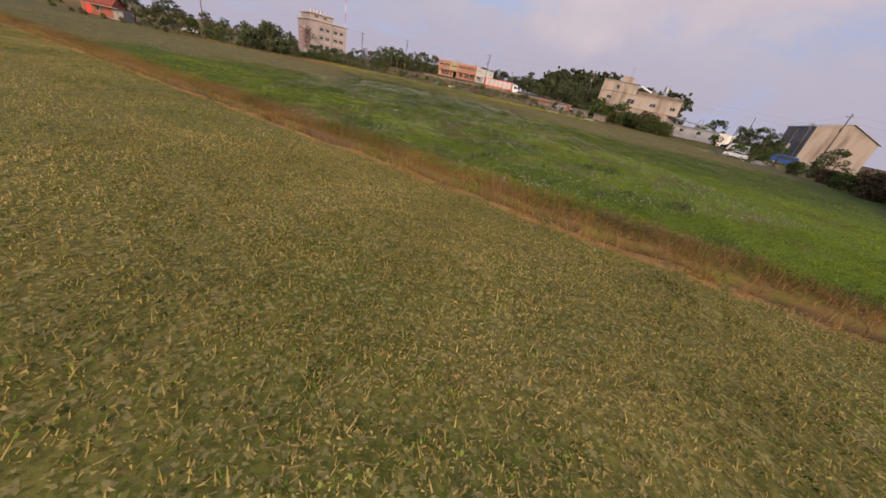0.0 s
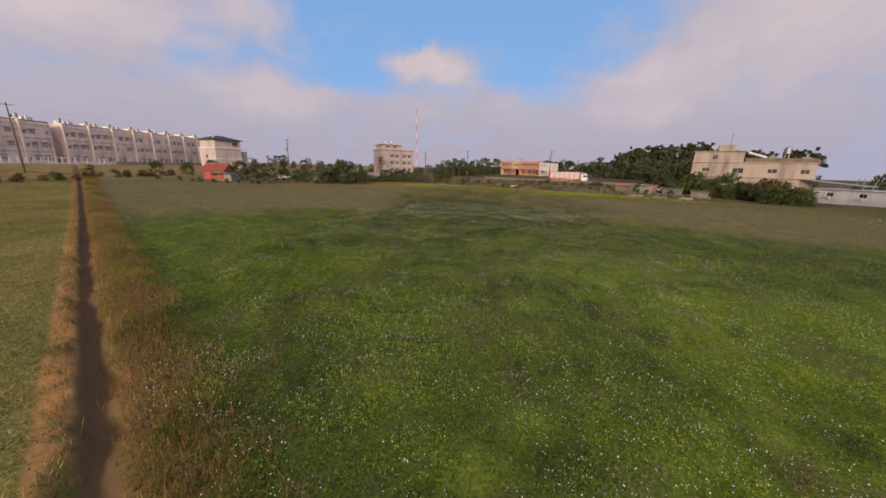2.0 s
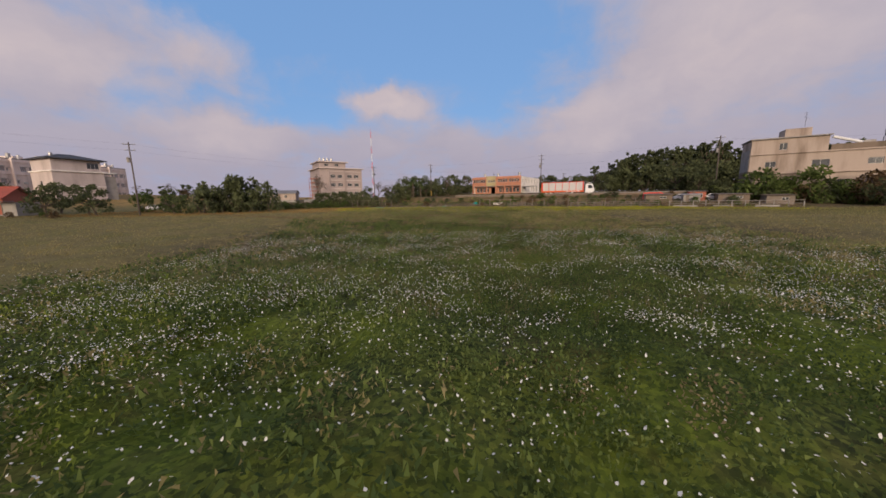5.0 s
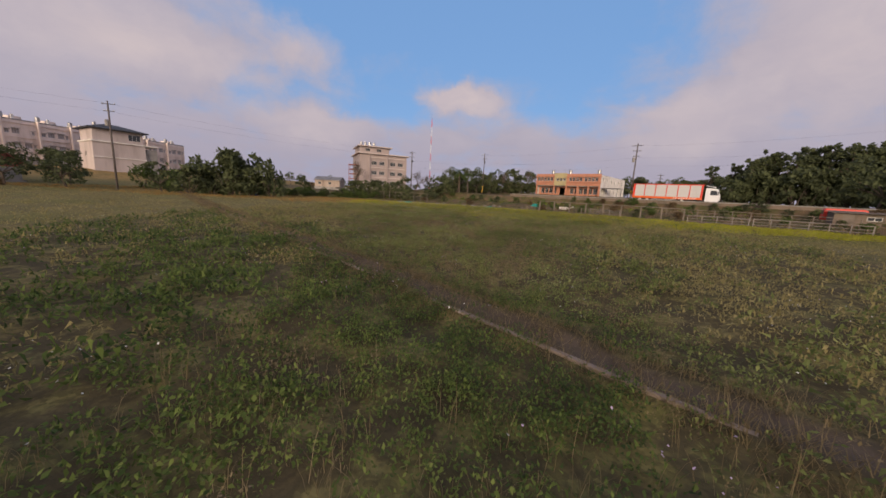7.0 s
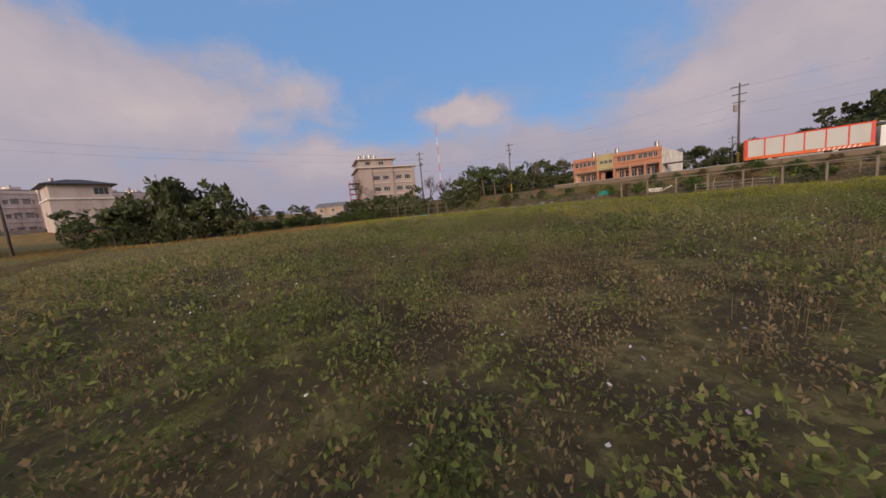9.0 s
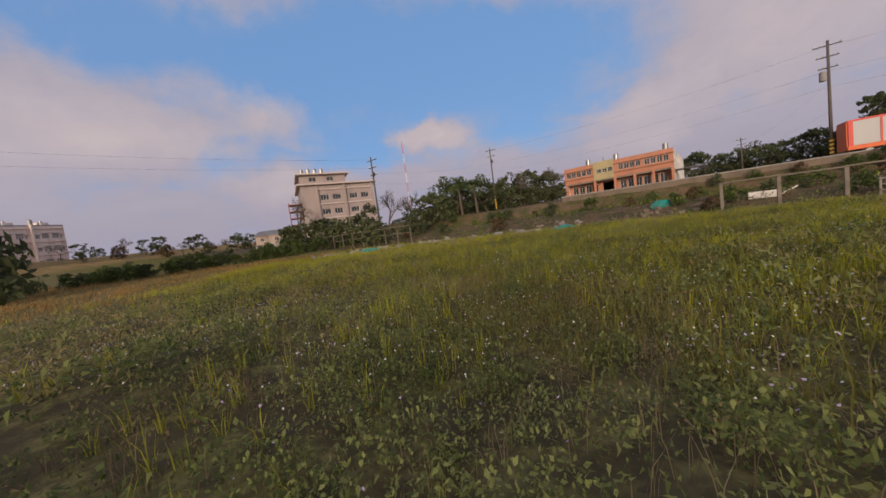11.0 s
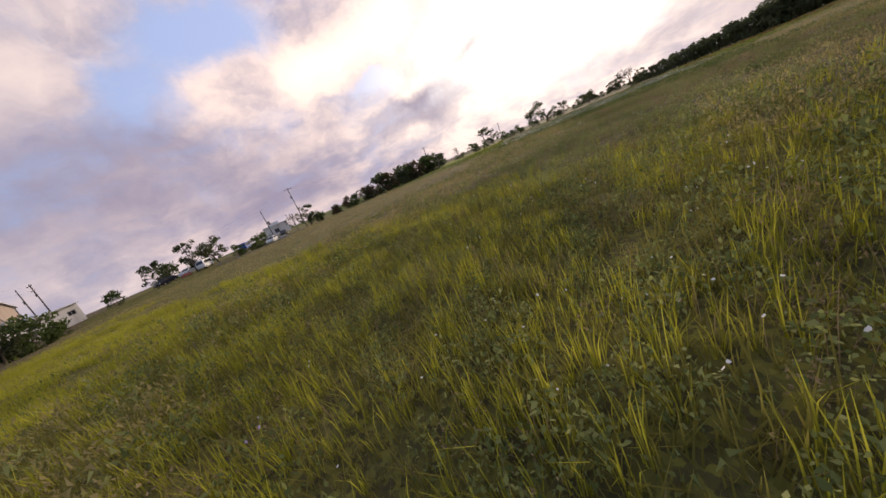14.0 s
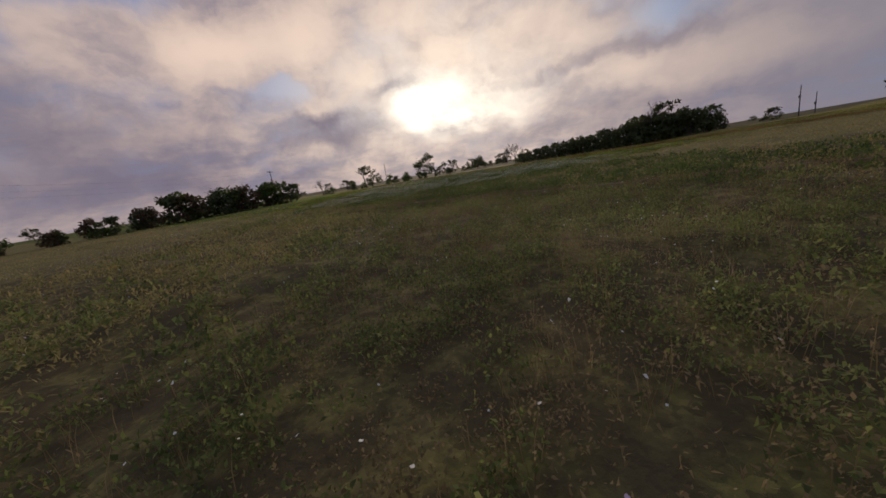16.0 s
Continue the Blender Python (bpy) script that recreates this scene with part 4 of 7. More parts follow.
def make_tree(kind, seed, label, category="tree", group=""):
    rnd = np.random.default_rng(seed)
    names = {"bush": "bush", "russet": "shrub", "palm": "palm_tree", "hedge": "hedge_plant"}
    root = thing(names.get(kind, "tree"), Matrix.Identity(4), label, category, group)
    segs, centres, radii = [], [], []
    if kind in ("broad", "tall", "umbrella"):
        H, W, trunk = {"broad": (6.0, 3.2, 1.7), "tall": (13.0, 3.8, 3.0), "umbrella": (7.0, 3.4, 4.2)}[kind]
        top = Vector((rnd.normal(0, 0.25), rnd.normal(0, 0.25), trunk))
        segs.append(((0, 0, -0.3), top, 0.035 * H, 0.024 * H))
        for i in range(11 if kind == "tall" else 8):
            az = i * 2.4 + rnd.uniform(-0.4, 0.4)
            f = rnd.uniform(0.15, 1.0)
            lift = {"broad": 0.45, "tall": 0.9 * f, "umbrella": 0.75}[kind]
            start = top.lerp(Vector((top.x, top.y, H * 0.8)), f * 0.6) if kind == "tall" else top
            reach = W * (rnd.uniform(0.55, 0.95) if kind != "tall" else rnd.uniform(0.45, 0.8) * (1.15 - 0.5 * f))
            end = Vector((start.x + reach * math.cos(az), start.y + reach * math.sin(az), start.z + (H - start.z) * rnd.uniform(0.35, 0.8) * lift + 0.3))
            mid = start.lerp(end, 0.5) + Vector((0, 0, 0.25))
            segs += [(start, mid, 0.014 * H, 0.010 * H), (mid, end, 0.010 * H, 0.004 * H)]
        if kind == "tall":
            segs.append((top, (top.x + 0.2, top.y, H * 0.9), 0.024 * H, 0.006 * H))
        n = {"broad": 30, "tall": 56, "umbrella": 20}[kind]
        for i in range(n):
            az, u = rnd.uniform(0, math.tau), rnd.uniform(0, 1)
            if kind == "broad":
                z = 0.9 + (H - 0.9) * u
                w = W * math.sqrt(max(0.08, 1 - ((z - 3.3) / 3.0) ** 2)) * rnd.uniform(0.4, 1.0)
                r = rnd.uniform(0.55, 1.0)
            elif kind == "tall":
                z = 0.9 + (H - 0.9) * u
                w = W * (1.05 - 0.62 * u ** 2.2) * rnd.uniform(0.25, 1.0)
                r = rnd.uniform(0.7, 1.3) * (1.05 - 0.4 * u)
            else:
                z = H * rnd.uniform(0.72, 0.97)
                w = W * math.sqrt(rnd.uniform(0, 1)) * (1.0 if z < H * 0.88 else 0.6)
                r = rnd.uniform(0.45, 0.8)
            centres.append((w * math.cos(az), w * math.sin(az), z))
            radii.append(r)
        limb_mesh(segs, "trunk", BARK, root)
        crown(leaf_cloud(centres, radii, {"broad": 36, "tall": 32, "umbrella": 45}[kind], {"broad": 0.27, "tall": 0.44, "umbrella": 0.2}[kind], rnd), LEAF_DARK, root)
    elif kind in ("bush", "russet", "hedge"):
        for i in range(5):
            az = i * 1.3
            segs.append(((0.1 * math.cos(az), 0.1 * math.sin(az), -0.2), (0.9 * math.cos(az), 0.9 * math.sin(az), 1.5), 0.06, 0.015))
        n = 30
        for i in range(n):
            az, u = rnd.uniform(0, math.tau), rnd.uniform(0, 1)
            z = 0.25 + 2.5 * u
            w = 1.75 * math.sqrt(max(0.1, 1 - (z / 3.0) ** 2)) * rnd.uniform(0.3, 1.0)
            centres.append((w * math.cos(az), w * math.sin(az), z))
            radii.append(rnd.uniform(0.4, 0.8))
        limb_mesh(segs, "stem", BARK, root)
        crown(leaf_cloud(centres, radii, 19, 0.225, rnd), LEAF_DARK if kind == "hedge" else (LEAF_BROWN if kind == "russet" else LEAF_MID), root, "foliage")
    elif kind == "palm":
        H = 4.2
        segs.append(((0, 0, -0.2), (0.15, 0.1, H), 0.2, 0.13))
        limb_mesh(segs, "trunk", BARK, root)
        quads_ = []
        for i in range(20):
            az, tilt = i * 2.4, rnd.uniform(-0.3, 1.1)
            L = rnd.uniform(2.0, 2.8)
            pts = []
            for j in range(8):
                f = j / 7
                out = L * f * math.cos(tilt) * (1 - 0.15 * f)
                pts.append(Vector((0.15 + out * math.cos(az), 0.1 + out * math.sin(az), H + L * f * math.sin(tilt) - 1.5 * f * f)))
            side = Vector((-math.sin(az), math.cos(az), 0))
            for j in range(7):
                w = 0.55 * math.sin(math.pi * (0.12 + 0.85 * j / 7))
                for sgn in (-1, 1):
                    a, b = pts[j], pts[j + 1]
                    quads_ += [a, a.lerp(b, 0.5), b + side * sgn * w + Vector((0, 0, -0.25 * w)), a + side * sgn * w * 0.9 + (b - a) * 0.6 + Vector((0, 0, -0.25 * w))]
        crown(np.array([tuple(v) for v in quads_]), LEAF_MID, root, "fronds")
    elif kind == "bare":
        def grow(p, d, L, r, depth):
            q = p + d * L
            segs.append((p, q, r, r * 0.65))
            if depth:
                for _ in range(3):
                    nd = (d + Vector(rnd.normal(0, 0.5, 3)) + Vector((0, 0, 0.12))).normalized()
                    grow(q, nd, L * rnd.uniform(0.6, 0.85), r * 0.6, depth - 1)
        grow(Vector((0, 0, -0.2)), Vector((0, 0, 1)), 1.9, 0.16, 4)
        limb_mesh(segs, "limb", BARK, root)
        tips = [tuple(s[1]) for s in segs[-120:]]
        crown(leaf_cloud(tips, [0.35] * len(tips), 5, 0.08, rnd), TWIG, root, "twig_cloud")["kind"] = "stuff"
    return root


LABELS = {"broad": "dark green broad-leaved tree with a rounded crown", "tall": "tall dark tree of the thick roadside grove",
          "umbrella": "dark flat-topped tree with a bare trunk", "bush": "green leafy shrub on rough ground", "russet": "russet-brown withered shrub on rough ground",
          "hedge": "dense dark bush at the edge of the field", "palm": "low palm with arching green fronds", "bare": "nearly leafless tree with fine branches"}
stock = {}


def plant(kind, x, y, scale=1.0, tall=1.0, group="", variants=3):
    """Sets a copy of a tree at x, y, on the ground."""
    i = rnd_tree.randrange(variants)
    m = Matrix.LocRotScale((x, y, h(x, y)), Euler((0, 0, rnd_tree.uniform(0, math.tau))), (scale, scale, scale * tall))
    if (kind, i) not in stock:
        stock[kind, i] = make_tree(kind, 100 + 17 * i + len(kind), LABELS[kind], "bush" if kind in ("bush", "russet", "hedge") else "tree")
        m0 = Matrix.LocRotScale((x, y, h(x, y)), Euler((0, 0, rnd_tree.uniform(0, math.tau))), None)
        ob = stock[kind, i]
        ob.matrix_basis = m0
        for c in ob.children:
            c.scale = (1, 1, 1)
        stock_scale[kind, i] = 1.0
        if abs(scale - 1) > 0.02 or abs(tall - 1) > 0.02:
            ob.matrix_basis = m0 @ Matrix.Diagonal((scale, scale, scale * tall, 1))
            stock_scale[kind, i] = (scale, tall)
    else:
        s = stock_scale[kind, i]
        a, b = (1.0, 1.0) if s == 1.0 else s
        ob = copy_thing(stock[kind, i], m @ Matrix.Diagonal((1 / a, 1 / a, 1 / (a * b), 1)))
    if group:
        ob["group"] = group
    return ob


stock_scale = {}
rnd_tree = random.Random(5)

# dark grove behind the road
for i in range(44):
    s, n = 14 + 1.5 * i + rnd_tree.uniform(-1.2, 1.2), 120 + rnd_tree.uniform(0, 14) + 0.10 * i
    p = at(s, n)
    plant("tall", p.x, p.y, rnd_tree.uniform(0.95, 1.12) * (0.72 + 0.28 * min(1.0, i / 7)), 1.1, "grove behind the road")
for i in range(30):
    p = at(12 + 2.2 * i, 112 + rnd_tree.uniform(0, 8))
    plant("hedge", p.x, p.y, rnd_tree.uniform(1.9, 2.7), 1.1, "undergrowth of the grove")
# lower wood further back
for i in range(26):
    p = at(-30 + 2.3 * i + rnd_tree.uniform(-1, 1), 150 + rnd_tree.uniform(0, 12))
    plant("broad", p.x, p.y, rnd_tree.uniform(1.15, 1.55), 1.0, "wood beyond the road")
p = at(9.0, 118)
plant("tall", p.x, p.y, 0.72, 1.0, "wood beyond the road")
# trees between the pink block and the orange building
for x, y, kind, sc in ((-9, 88, "bare", 1.25), (-6, 91, "bare", 1.15), (-13, 90, "broad", 0.9), (-4, 90, "broad", 0.85), (0, 91, "hedge", 1.5),
                       (3, 92, "palm", 1.35), (5.5, 90, "palm", 1.15), (2, 97, "broad", 1.15), (8, 102, "broad", 1.0), (12, 104, "broad", 0.95),
                       (16, 108, "bare", 1.3), (19, 112, "broad", 1.05), (23, 114, "broad", 1.0), (14, 112, "broad", 1.2), (26, 120, "bare", 1.5),
                       (9, 110, "broad", 1.25), (4, 112, "broad", 1.2), (-1, 104, "broad", 1.1), (20, 120, "broad", 1.3), (28, 126, "broad", 1.3)):
    plant(kind, x, y, sc, 1.0, "trees between the buildings")
for x, y, sc in ((-27, 92, 1.6), (-24, 90, 1.6), (-21, 89, 1.7), (-18, 87, 1.6), (-15.5, 86, 1.5), (-30, 95, 1.5), (-12, 83, 1.3), (-9, 80, 1.2), (-4, 82, 1.3)):
    plant("hedge", x, y, sc, 0.9, "hedge below the pink block")
for i in range(18):
    f = i / 17
    plant("hedge", -3 + 31 * f + rnd_tree.uniform(-1, 1), 96 + 24 * f + rnd_tree.uniform(-1.5, 1.5), rnd_tree.uniform(1.2, 1.6), 1.0, "growth under the trees between the buildings")
# dark thicket and trees along the west lane
for x, y, sc in ((-42.5, 50.5, 1.75), (-40, 52.5, 1.9), (-37, 53, 1.9), (-34, 54.5, 1.85), (-31, 56, 1.6), (-39, 55.5, 2.0), (-35, 57, 1.9), (-43.5, 54, 1.6)):
    plant("hedge", x, y, sc, 1.2 + 0.25 * math.sin(3 * x), "dark thicket by the lane")
for x, y, kind, sc in ((-48.6, 51, "broad", 0.85), (-61, 38.5, "broad", 0.95), (-57, 43, "broad", 0.9), (-62, 47, "broad", 0.95), (-72, 52, "broad", 1.0), (-80, 50, "broad", 0.9),
                       (-60, 58, "bush", 1.5), (-56, 60, "bush", 1.4), (-52, 58, "bush", 1.3), (-86, 46, "bush", 1.3), (-91, 40, "bush", 1.2)):
    plant(kind, x, y, sc, 1.0, "trees along the lane")
for i in range(14):
    x = -95 + 3.0 * i + rnd_tree.uniform(-1, 1)
    plant("russet" if i % 3 else "bush", x, 26 + 0.28 * (x + 90) + rnd_tree.uniform(-1.5, 1.5), rnd_tree.uniform(0.35, 0.6), 0.9, "scrub along the west edge")
for i in range(26):
    y = -22 + 2.4 * i
    plant(rnd_tree.choice(["russet", "bush", "hedge"]), -84 - 0.05 * y + rnd_tree.uniform(-2.5, 2.5), y, rnd_tree.uniform(0.4, 0.75), 0.8, "scrub along the west edge")
for i in range(22):
    a = radians(-36 + 2.2 * i)
    d = 190 + rnd_tree.uniform(-25, 40)
    plant("broad" if i % 3 else "hedge", d * math.sin(a) - 10, d * math.cos(a), rnd_tree.uniform(0.8, 1.25), 0.9, "far treeline")
# low green strip and ragged trees beyond the far corner of the field
for i in range(22):
    f = i / 21
    plant(("hedge", "bush", "bush")[i % 3], -50 + 27 * f + rnd_tree.uniform(-1, 1), 76 + 15 * f + rnd_tree.uniform(-2, 2), rnd_tree.uniform(0.5, 0.85), 0.9, "green strip past the field corner")
for i in range(30):
    f = i / 29
    plant(("hedge", "bush", "bush")[i % 3], -44 + 28 * f + rnd_tree.uniform(-0.6, 0.6), 67.5 + 18.5 * f + rnd_tree.uniform(-1, 1), rnd_tree.uniform(0.45, 0.72), 0.9, "green strip past the field corner")
for i in range(18):
    a, d = radians(-55 + 1.35 * i + rnd_tree.uniform(-0.5, 0.5)), rnd_tree.uniform(105, 150)
    plant(("bare", "broad", "hedge", "russet")[i % 4], 2.6 + d * math.sin(a), 41 + d * math.cos(a), (1.0, 0.8, 1.1, 1.2)[i % 4] * rnd_tree.uniform(0.8, 1.1), 0.95, "ragged trees past the field corner")
plant("bare", -34.5, 107.5, 1.7, 1.1)
# shrubs round the cream building and the white shed
for x, y, kind, sc in ((80, 36.5, "bush", 1.5), (84, 34, "broad", 0.85), (88, 30.0, "bush", 1.3), (91, 27.6, "russet", 1.3), (93.5, 25.8, "russet", 1.1),
                       (76, 36, "bush", 1.3), (73, 40, "bush", 1.4), (86, 29, "bush", 1.0), (90, 26, "bush", 1.0), (80, 31, "bush", 0.9), (112, 22, "broad", 1.2), (116, 16, "broad", 1.1),
                       (94, -3, "broad", 0.85), (98, -8, "bush", 1.5), (84, 22, "bush", 0.9), (87, 17, "bush", 0.8), (71, 44, "bush", 1.0), (103, 20, "broad", 0.9)):
    plant(kind, x, y, sc, 1.0, "shrubs round the farm buildings")
for x, y, sc in ((71.5, 44.5, 1.3), (70.5, 48, 1.45), (71, 52, 1.3), (73, 55, 1.5), (70, 41, 1.1), (78, -14, 1.0), (81, -11.5, 0.9), (79.5, -18, 1.1)):
    plant("hedge" if y > 0 else "bush", x, y, sc, 1.0, "shrubs round the farm buildings")
for x, y, sc in ((72, 51, 1.25), (70, 54.5, 1.35), (70.5, 47.5, 1.0)):
    plant("broad", x, y, sc, 1.0, "shrubs round the farm buildings")
for i in range(13):
    x, y = 74.0 + 1.75 * i + rnd_tree.uniform(-0.7, 0.7), 38.6 - 1.28 * i + rnd_tree.uniform(-0.8, 0.8)
    plant(("bush", "hedge", "bush", "russet")[i % 4], x, y, rnd_tree.uniform(1.0, 1.45), 1.0, "shrubs round the farm buildings")
for u_, o_, kind, sc in ((1.0, 3.5, "bush", 2.2), (4.5, 3.6, "bush", 1.6), (9.0, 3.8, "bush", 2.3), (13.0, 3.2, "bush", 1.5), (17.0, 3.4, "russet", 2.2), (20.0, 3.2, "russet", 1.9), (23.0, 3.0, "bush", 1.5)):
    plant(kind, 76.2 + 0.81 * u_ - 0.586 * o_, 41.8 - 0.586 * u_ - 0.81 * o_, sc, 1.0, "shrubs round the farm buildings")
for x, y, kind, sc in ((84.0, 21.0, "bush", 1.6), (86.5, 18.0, "bush", 1.45), (82.5, 24.0, "broad", 0.75), (93.5, 5.5, "bush", 1.0)):
    plant(kind, x, y, sc, 1.0, "shrubs round the farm buildings")
# dark tree by the parked cars, and the brush that closes the east side
plant("broad", 90, -9, 1.05, 1.0)
plant("broad", 88, -12, 0.95, 1.0)
for i in range(26):
    f = i / 25
    x, y = 72 - 24 * f + rnd_tree.uniform(-2, 2), -30 - 48 * f + rnd_tree.uniform(-2, 2)
    plant(rnd_tree.choice(["hedge", "hedge", "russet", "bush"]), x, y, rnd_tree.uniform(0.85, 1.1) * (0.85 + 1.1 * float(sm(f, 0.1, 0.55))), 1.0, "brush along the east lane")
for x, y, kind, sc in ((76, -32, "broad", 0.9), (79, -30, "bare", 0.9), (57, -62, "bare", 1.15), (54, -64, "broad", 0.85), (46, -80, "broad", 0.8), (40, -88, "bare", 0.9),
                       (30.5, -121, "umbrella", 1.25), (4.6, -130, "broad", 1.7), (-8, -132, "broad", 0.95), (-19, -128, "broad", 0.9), (-30, -168, "broad", 0.7),
                       (-48, -180, "bare", 1.7), (-40, -170, "broad", 0.8), (14, -158, "bush", 1.5), (22, -150, "bush", 1.5), (36, -118, "bush", 1.3)):
    plant(kind, x, y, sc, 1.0, "trees along the far lane")
for i in range(30):
    f = i / 29
    x, y = 44 - 104 * f, -112 - 62 * f + 10 * math.sin(5 * f)
    plant(rnd_tree.choice(["hedge", "broad", "bush"]), x + rnd_tree.uniform(-2, 2), y + rnd_tree.uniform(-6, 6), rnd_tree.uniform(0.75, 1.15), 0.9, "trees along the far lane")
# hedge that closes the west side behind, with a feathery tree standing over it
for i in range(40):
    a = -161.5 + 26.0 * (i % 20) / 19
    tall_ = np.interp(a, (-161, -154, -148, -143, -139, -136), (3.0, 5.2, 5.4, 7.6, 6.6, 4.0)) * rnd_tree.uniform(0.85, 1.1)
    d = 105 + (5 if i >= 20 else 0) + rnd_tree.uniform(-2, 2)
    plant("hedge", 10.5 + d * math.sin(radians(a)), 20 + d * math.cos(radians(a)), tall_ / 3.1, 1.0, "tall dark hedge")
plant("bare", -53, -64, 1.75, 1.0)
plant("broad", -56, -61, 1.35, 1.05)
plant("bare", -22, -82, 1.15, 1.0)
plant("broad", -62, -56, 0.95, 1.0)
plant("hedge", -92, -68, 1.4, 0.8)
plant("broad", -92, -42, 1.05, 1.0)
plant("broad", -97, -40, 0.95, 1.0)
for i in range(24):
    a = radians(128 + 4.4 * i)
    d = 300 + rnd_tree.uniform(-40, 60)
    plant("hedge" if i % 2 else "broad", d * math.sin(a), d * math.cos(a), rnd_tree.uniform(0.9, 1.6), 0.8, "far treeline")

# ---------------------------------------------------------------- road side
def strip(name, s0, s1, n0, n1, z0, z1, mat, step=4.0):
    """A long slab along the road."""
    bm = bmesh.new()
    k = max(1, int((s1 - s0) / step))
    for i in range(k):
        a, b = s0 + (s1 - s0) * i / k, s0 + (s1 - s0) * (i + 1) / k
        box(bm, a, b, n0, n1, z0, z1)
    bmesh.ops.remove_doubles(bm, verts=bm.verts, dist=0.001)
    return part(name, bm, mat, None, m=facing(0, 0, 0, E_AX.x, E_AX.y))


road = strip("road", -110, 56, 79.0, 88.5, ROAD_Z - 0.5, ROAD_Z + 0.06, ASPHALT)
tagged(road, "raised grey asphalt road beside the fields", "road", kind="structure")
wall = strip("wall_roadside", -30, 52, 77.4, 77.9, 0.3, ROAD_Z + 0.35, OLD_WALL)
tagged(wall, "stained low concrete retaining wall below the road", "wall", kind="structure")
coping = strip("wall_coping", -30, 52, 77.33, 77.97, ROAD_Z + 0.354, ROAD_Z + 0.47, CONCRETE)
tagged(coping, "grey concrete coping of the retaining wall", "wall", kind="structure")

# ---------------------------------------------------------------- parts of buildings
def holed(bm, L, z0, z1, holes, t=0.25, m=None):
    """A wall with real openings: local x along it, outer face at y = 0."""
    xs = sorted({0, L, *[v for q in holes for v in q[:2]]})
    zs = sorted({z0, z1, *[v for q in holes for v in q[2:]]})
    made = []
    for a, b in zip(zs, zs[1:]):
        run = None
        for c, d in zip(xs, xs[1:]):
            cx, cz = (c + d) / 2, (a + b) / 2
            open_ = any(q[0] < cx < q[1] and q[2] < cz < q[3] for q in holes)
            if not open_:
                run = [c, d] if run is None else [run[0], d]
            if (open_ or d == xs[-1]) and run:
                made.append((*run, 0, t, a, b))
                run = None
    for q in made:
        box(bm, *q, m=m)
    return bm


def window(parent, x0, x1, z0, z1, m, bars=1, t=0.25, glass=None):
    """A framed window set back in its opening."""
    bm = bmesh.new()
    f, d0, d1 = 0.06, t * 0.45, t * 0.75
    for l in ((x0, x1, d0, d1, z0, z0 + f), (x0, x1, d0, d1, z1 - f, z1), (x0, x0 + f, d0, d1, z0 + f, z1 - f), (x1 - f, x1, d0, d1, z0 + f, z1 - f)):
        box(bm, *l)
    for i in range(bars):
        c = x0 + (x1 - x0) * (i + 1) / (bars + 1)
        box(bm, c - f / 2, c + f / 2, d0, d1, z0 + f, z1 - f)
    w = part("window", bm, FRAME, parent, m=m)
    part("pane", boxes((x0 + f, x1 - f, d0 + 0.02, d0 + 0.04, z0 + f, z1 - f)), glass or GLASS, w)
    return w


def side(L, depth, which):
    """Frames of the four walls of a box plan, outer face at local y = 0."""
    return {"front": pose(0, 0, 0), "right": pose(L, 0, 0, 0, 0, 90), "back": pose(L, depth, 0, 0, 0, 180), "left": pose(0, depth, 0, 0, 0, -90)}[which]


def storey_walls(root, L, depth, z0, z1, mat, front=(), right=(), left=(), bars=1, t=0.25):
    """Four walls with openings, and a window in each."""
    for which, holes in (("front", front), ("right", right), ("left", left), ("back", ())):
        long_ = L if which in ("front", "back") else depth
        m = side(L, depth, which)
        if which in ("right", "left"):
            bm = bmesh.new()
            holed(bm, long_, z0, z1, holes, t)
            bmesh.ops.scale(bm, vec=((long_ - 2 * t - 0.004) / long_, 1, 1), verts=bm.verts)
            bmesh.ops.translate(bm, vec=(t + 0.002, 0, 0), verts=bm.verts)
            part("wall", bm, mat, root, m=m)
            k, o = (long_ - 2 * t) / long_, t
            for q in holes:
                window(root, q[0] * k + o, q[1] * k + o, q[2], q[3], m, bars, t)
        else:
            part("wall", holed(bmesh.new(), long_, z0, z1, holes, t), mat, root, m=m)
            for q in holes:
                window(root, *q, m, bars, t)


def tank(root, x, y, z, r=0.55, hgt=1.3, stand=0.5):
    bm = bmesh.new()
    for i in range(4):
        a = i * math.pi / 2 + 0.7
        tube(bm, (x + r * 0.8 * math.cos(a), y + r * 0.8 * math.sin(a), z), (x + r * 0.8 * math.cos(a), y + r * 0.8 * math.sin(a), z + stand), 0.05, n=5)
    tube(bm, (x, y, z + stand), (x, y, z + stand + hgt), r, n=14)
    tube(bm, (x, y, z + stand + hgt), (x, y, z + stand + hgt + r * 0.35), r, r * 0.25, n=14)
    for f in (0.2, 0.5, 0.8):
        tube(bm, (x, y, z + stand + hgt * f - 0.03), (x, y, z + stand + hgt * f + 0.03), r * 1.04, n=14)
    return part("water_tank", bm, STEEL, root, "shiny steel water tank", smooth=False)


def antenna(root, x, y, z, tall=2.5):
    bm = bmesh.new()
    tube(bm, (x, y, z), (x, y, z + tall), 0.035, 0.02, 5)
    for i in range(4):
        zz = z + tall * (0.6 + 0.1 * i)
        tube(bm, (x - 0.4 + 0.05 * i, y, zz), (x + 0.4 - 0.05 * i, y, zz), 0.015, n=4)
    return part("antenna", bm, DARK_METAL, root)


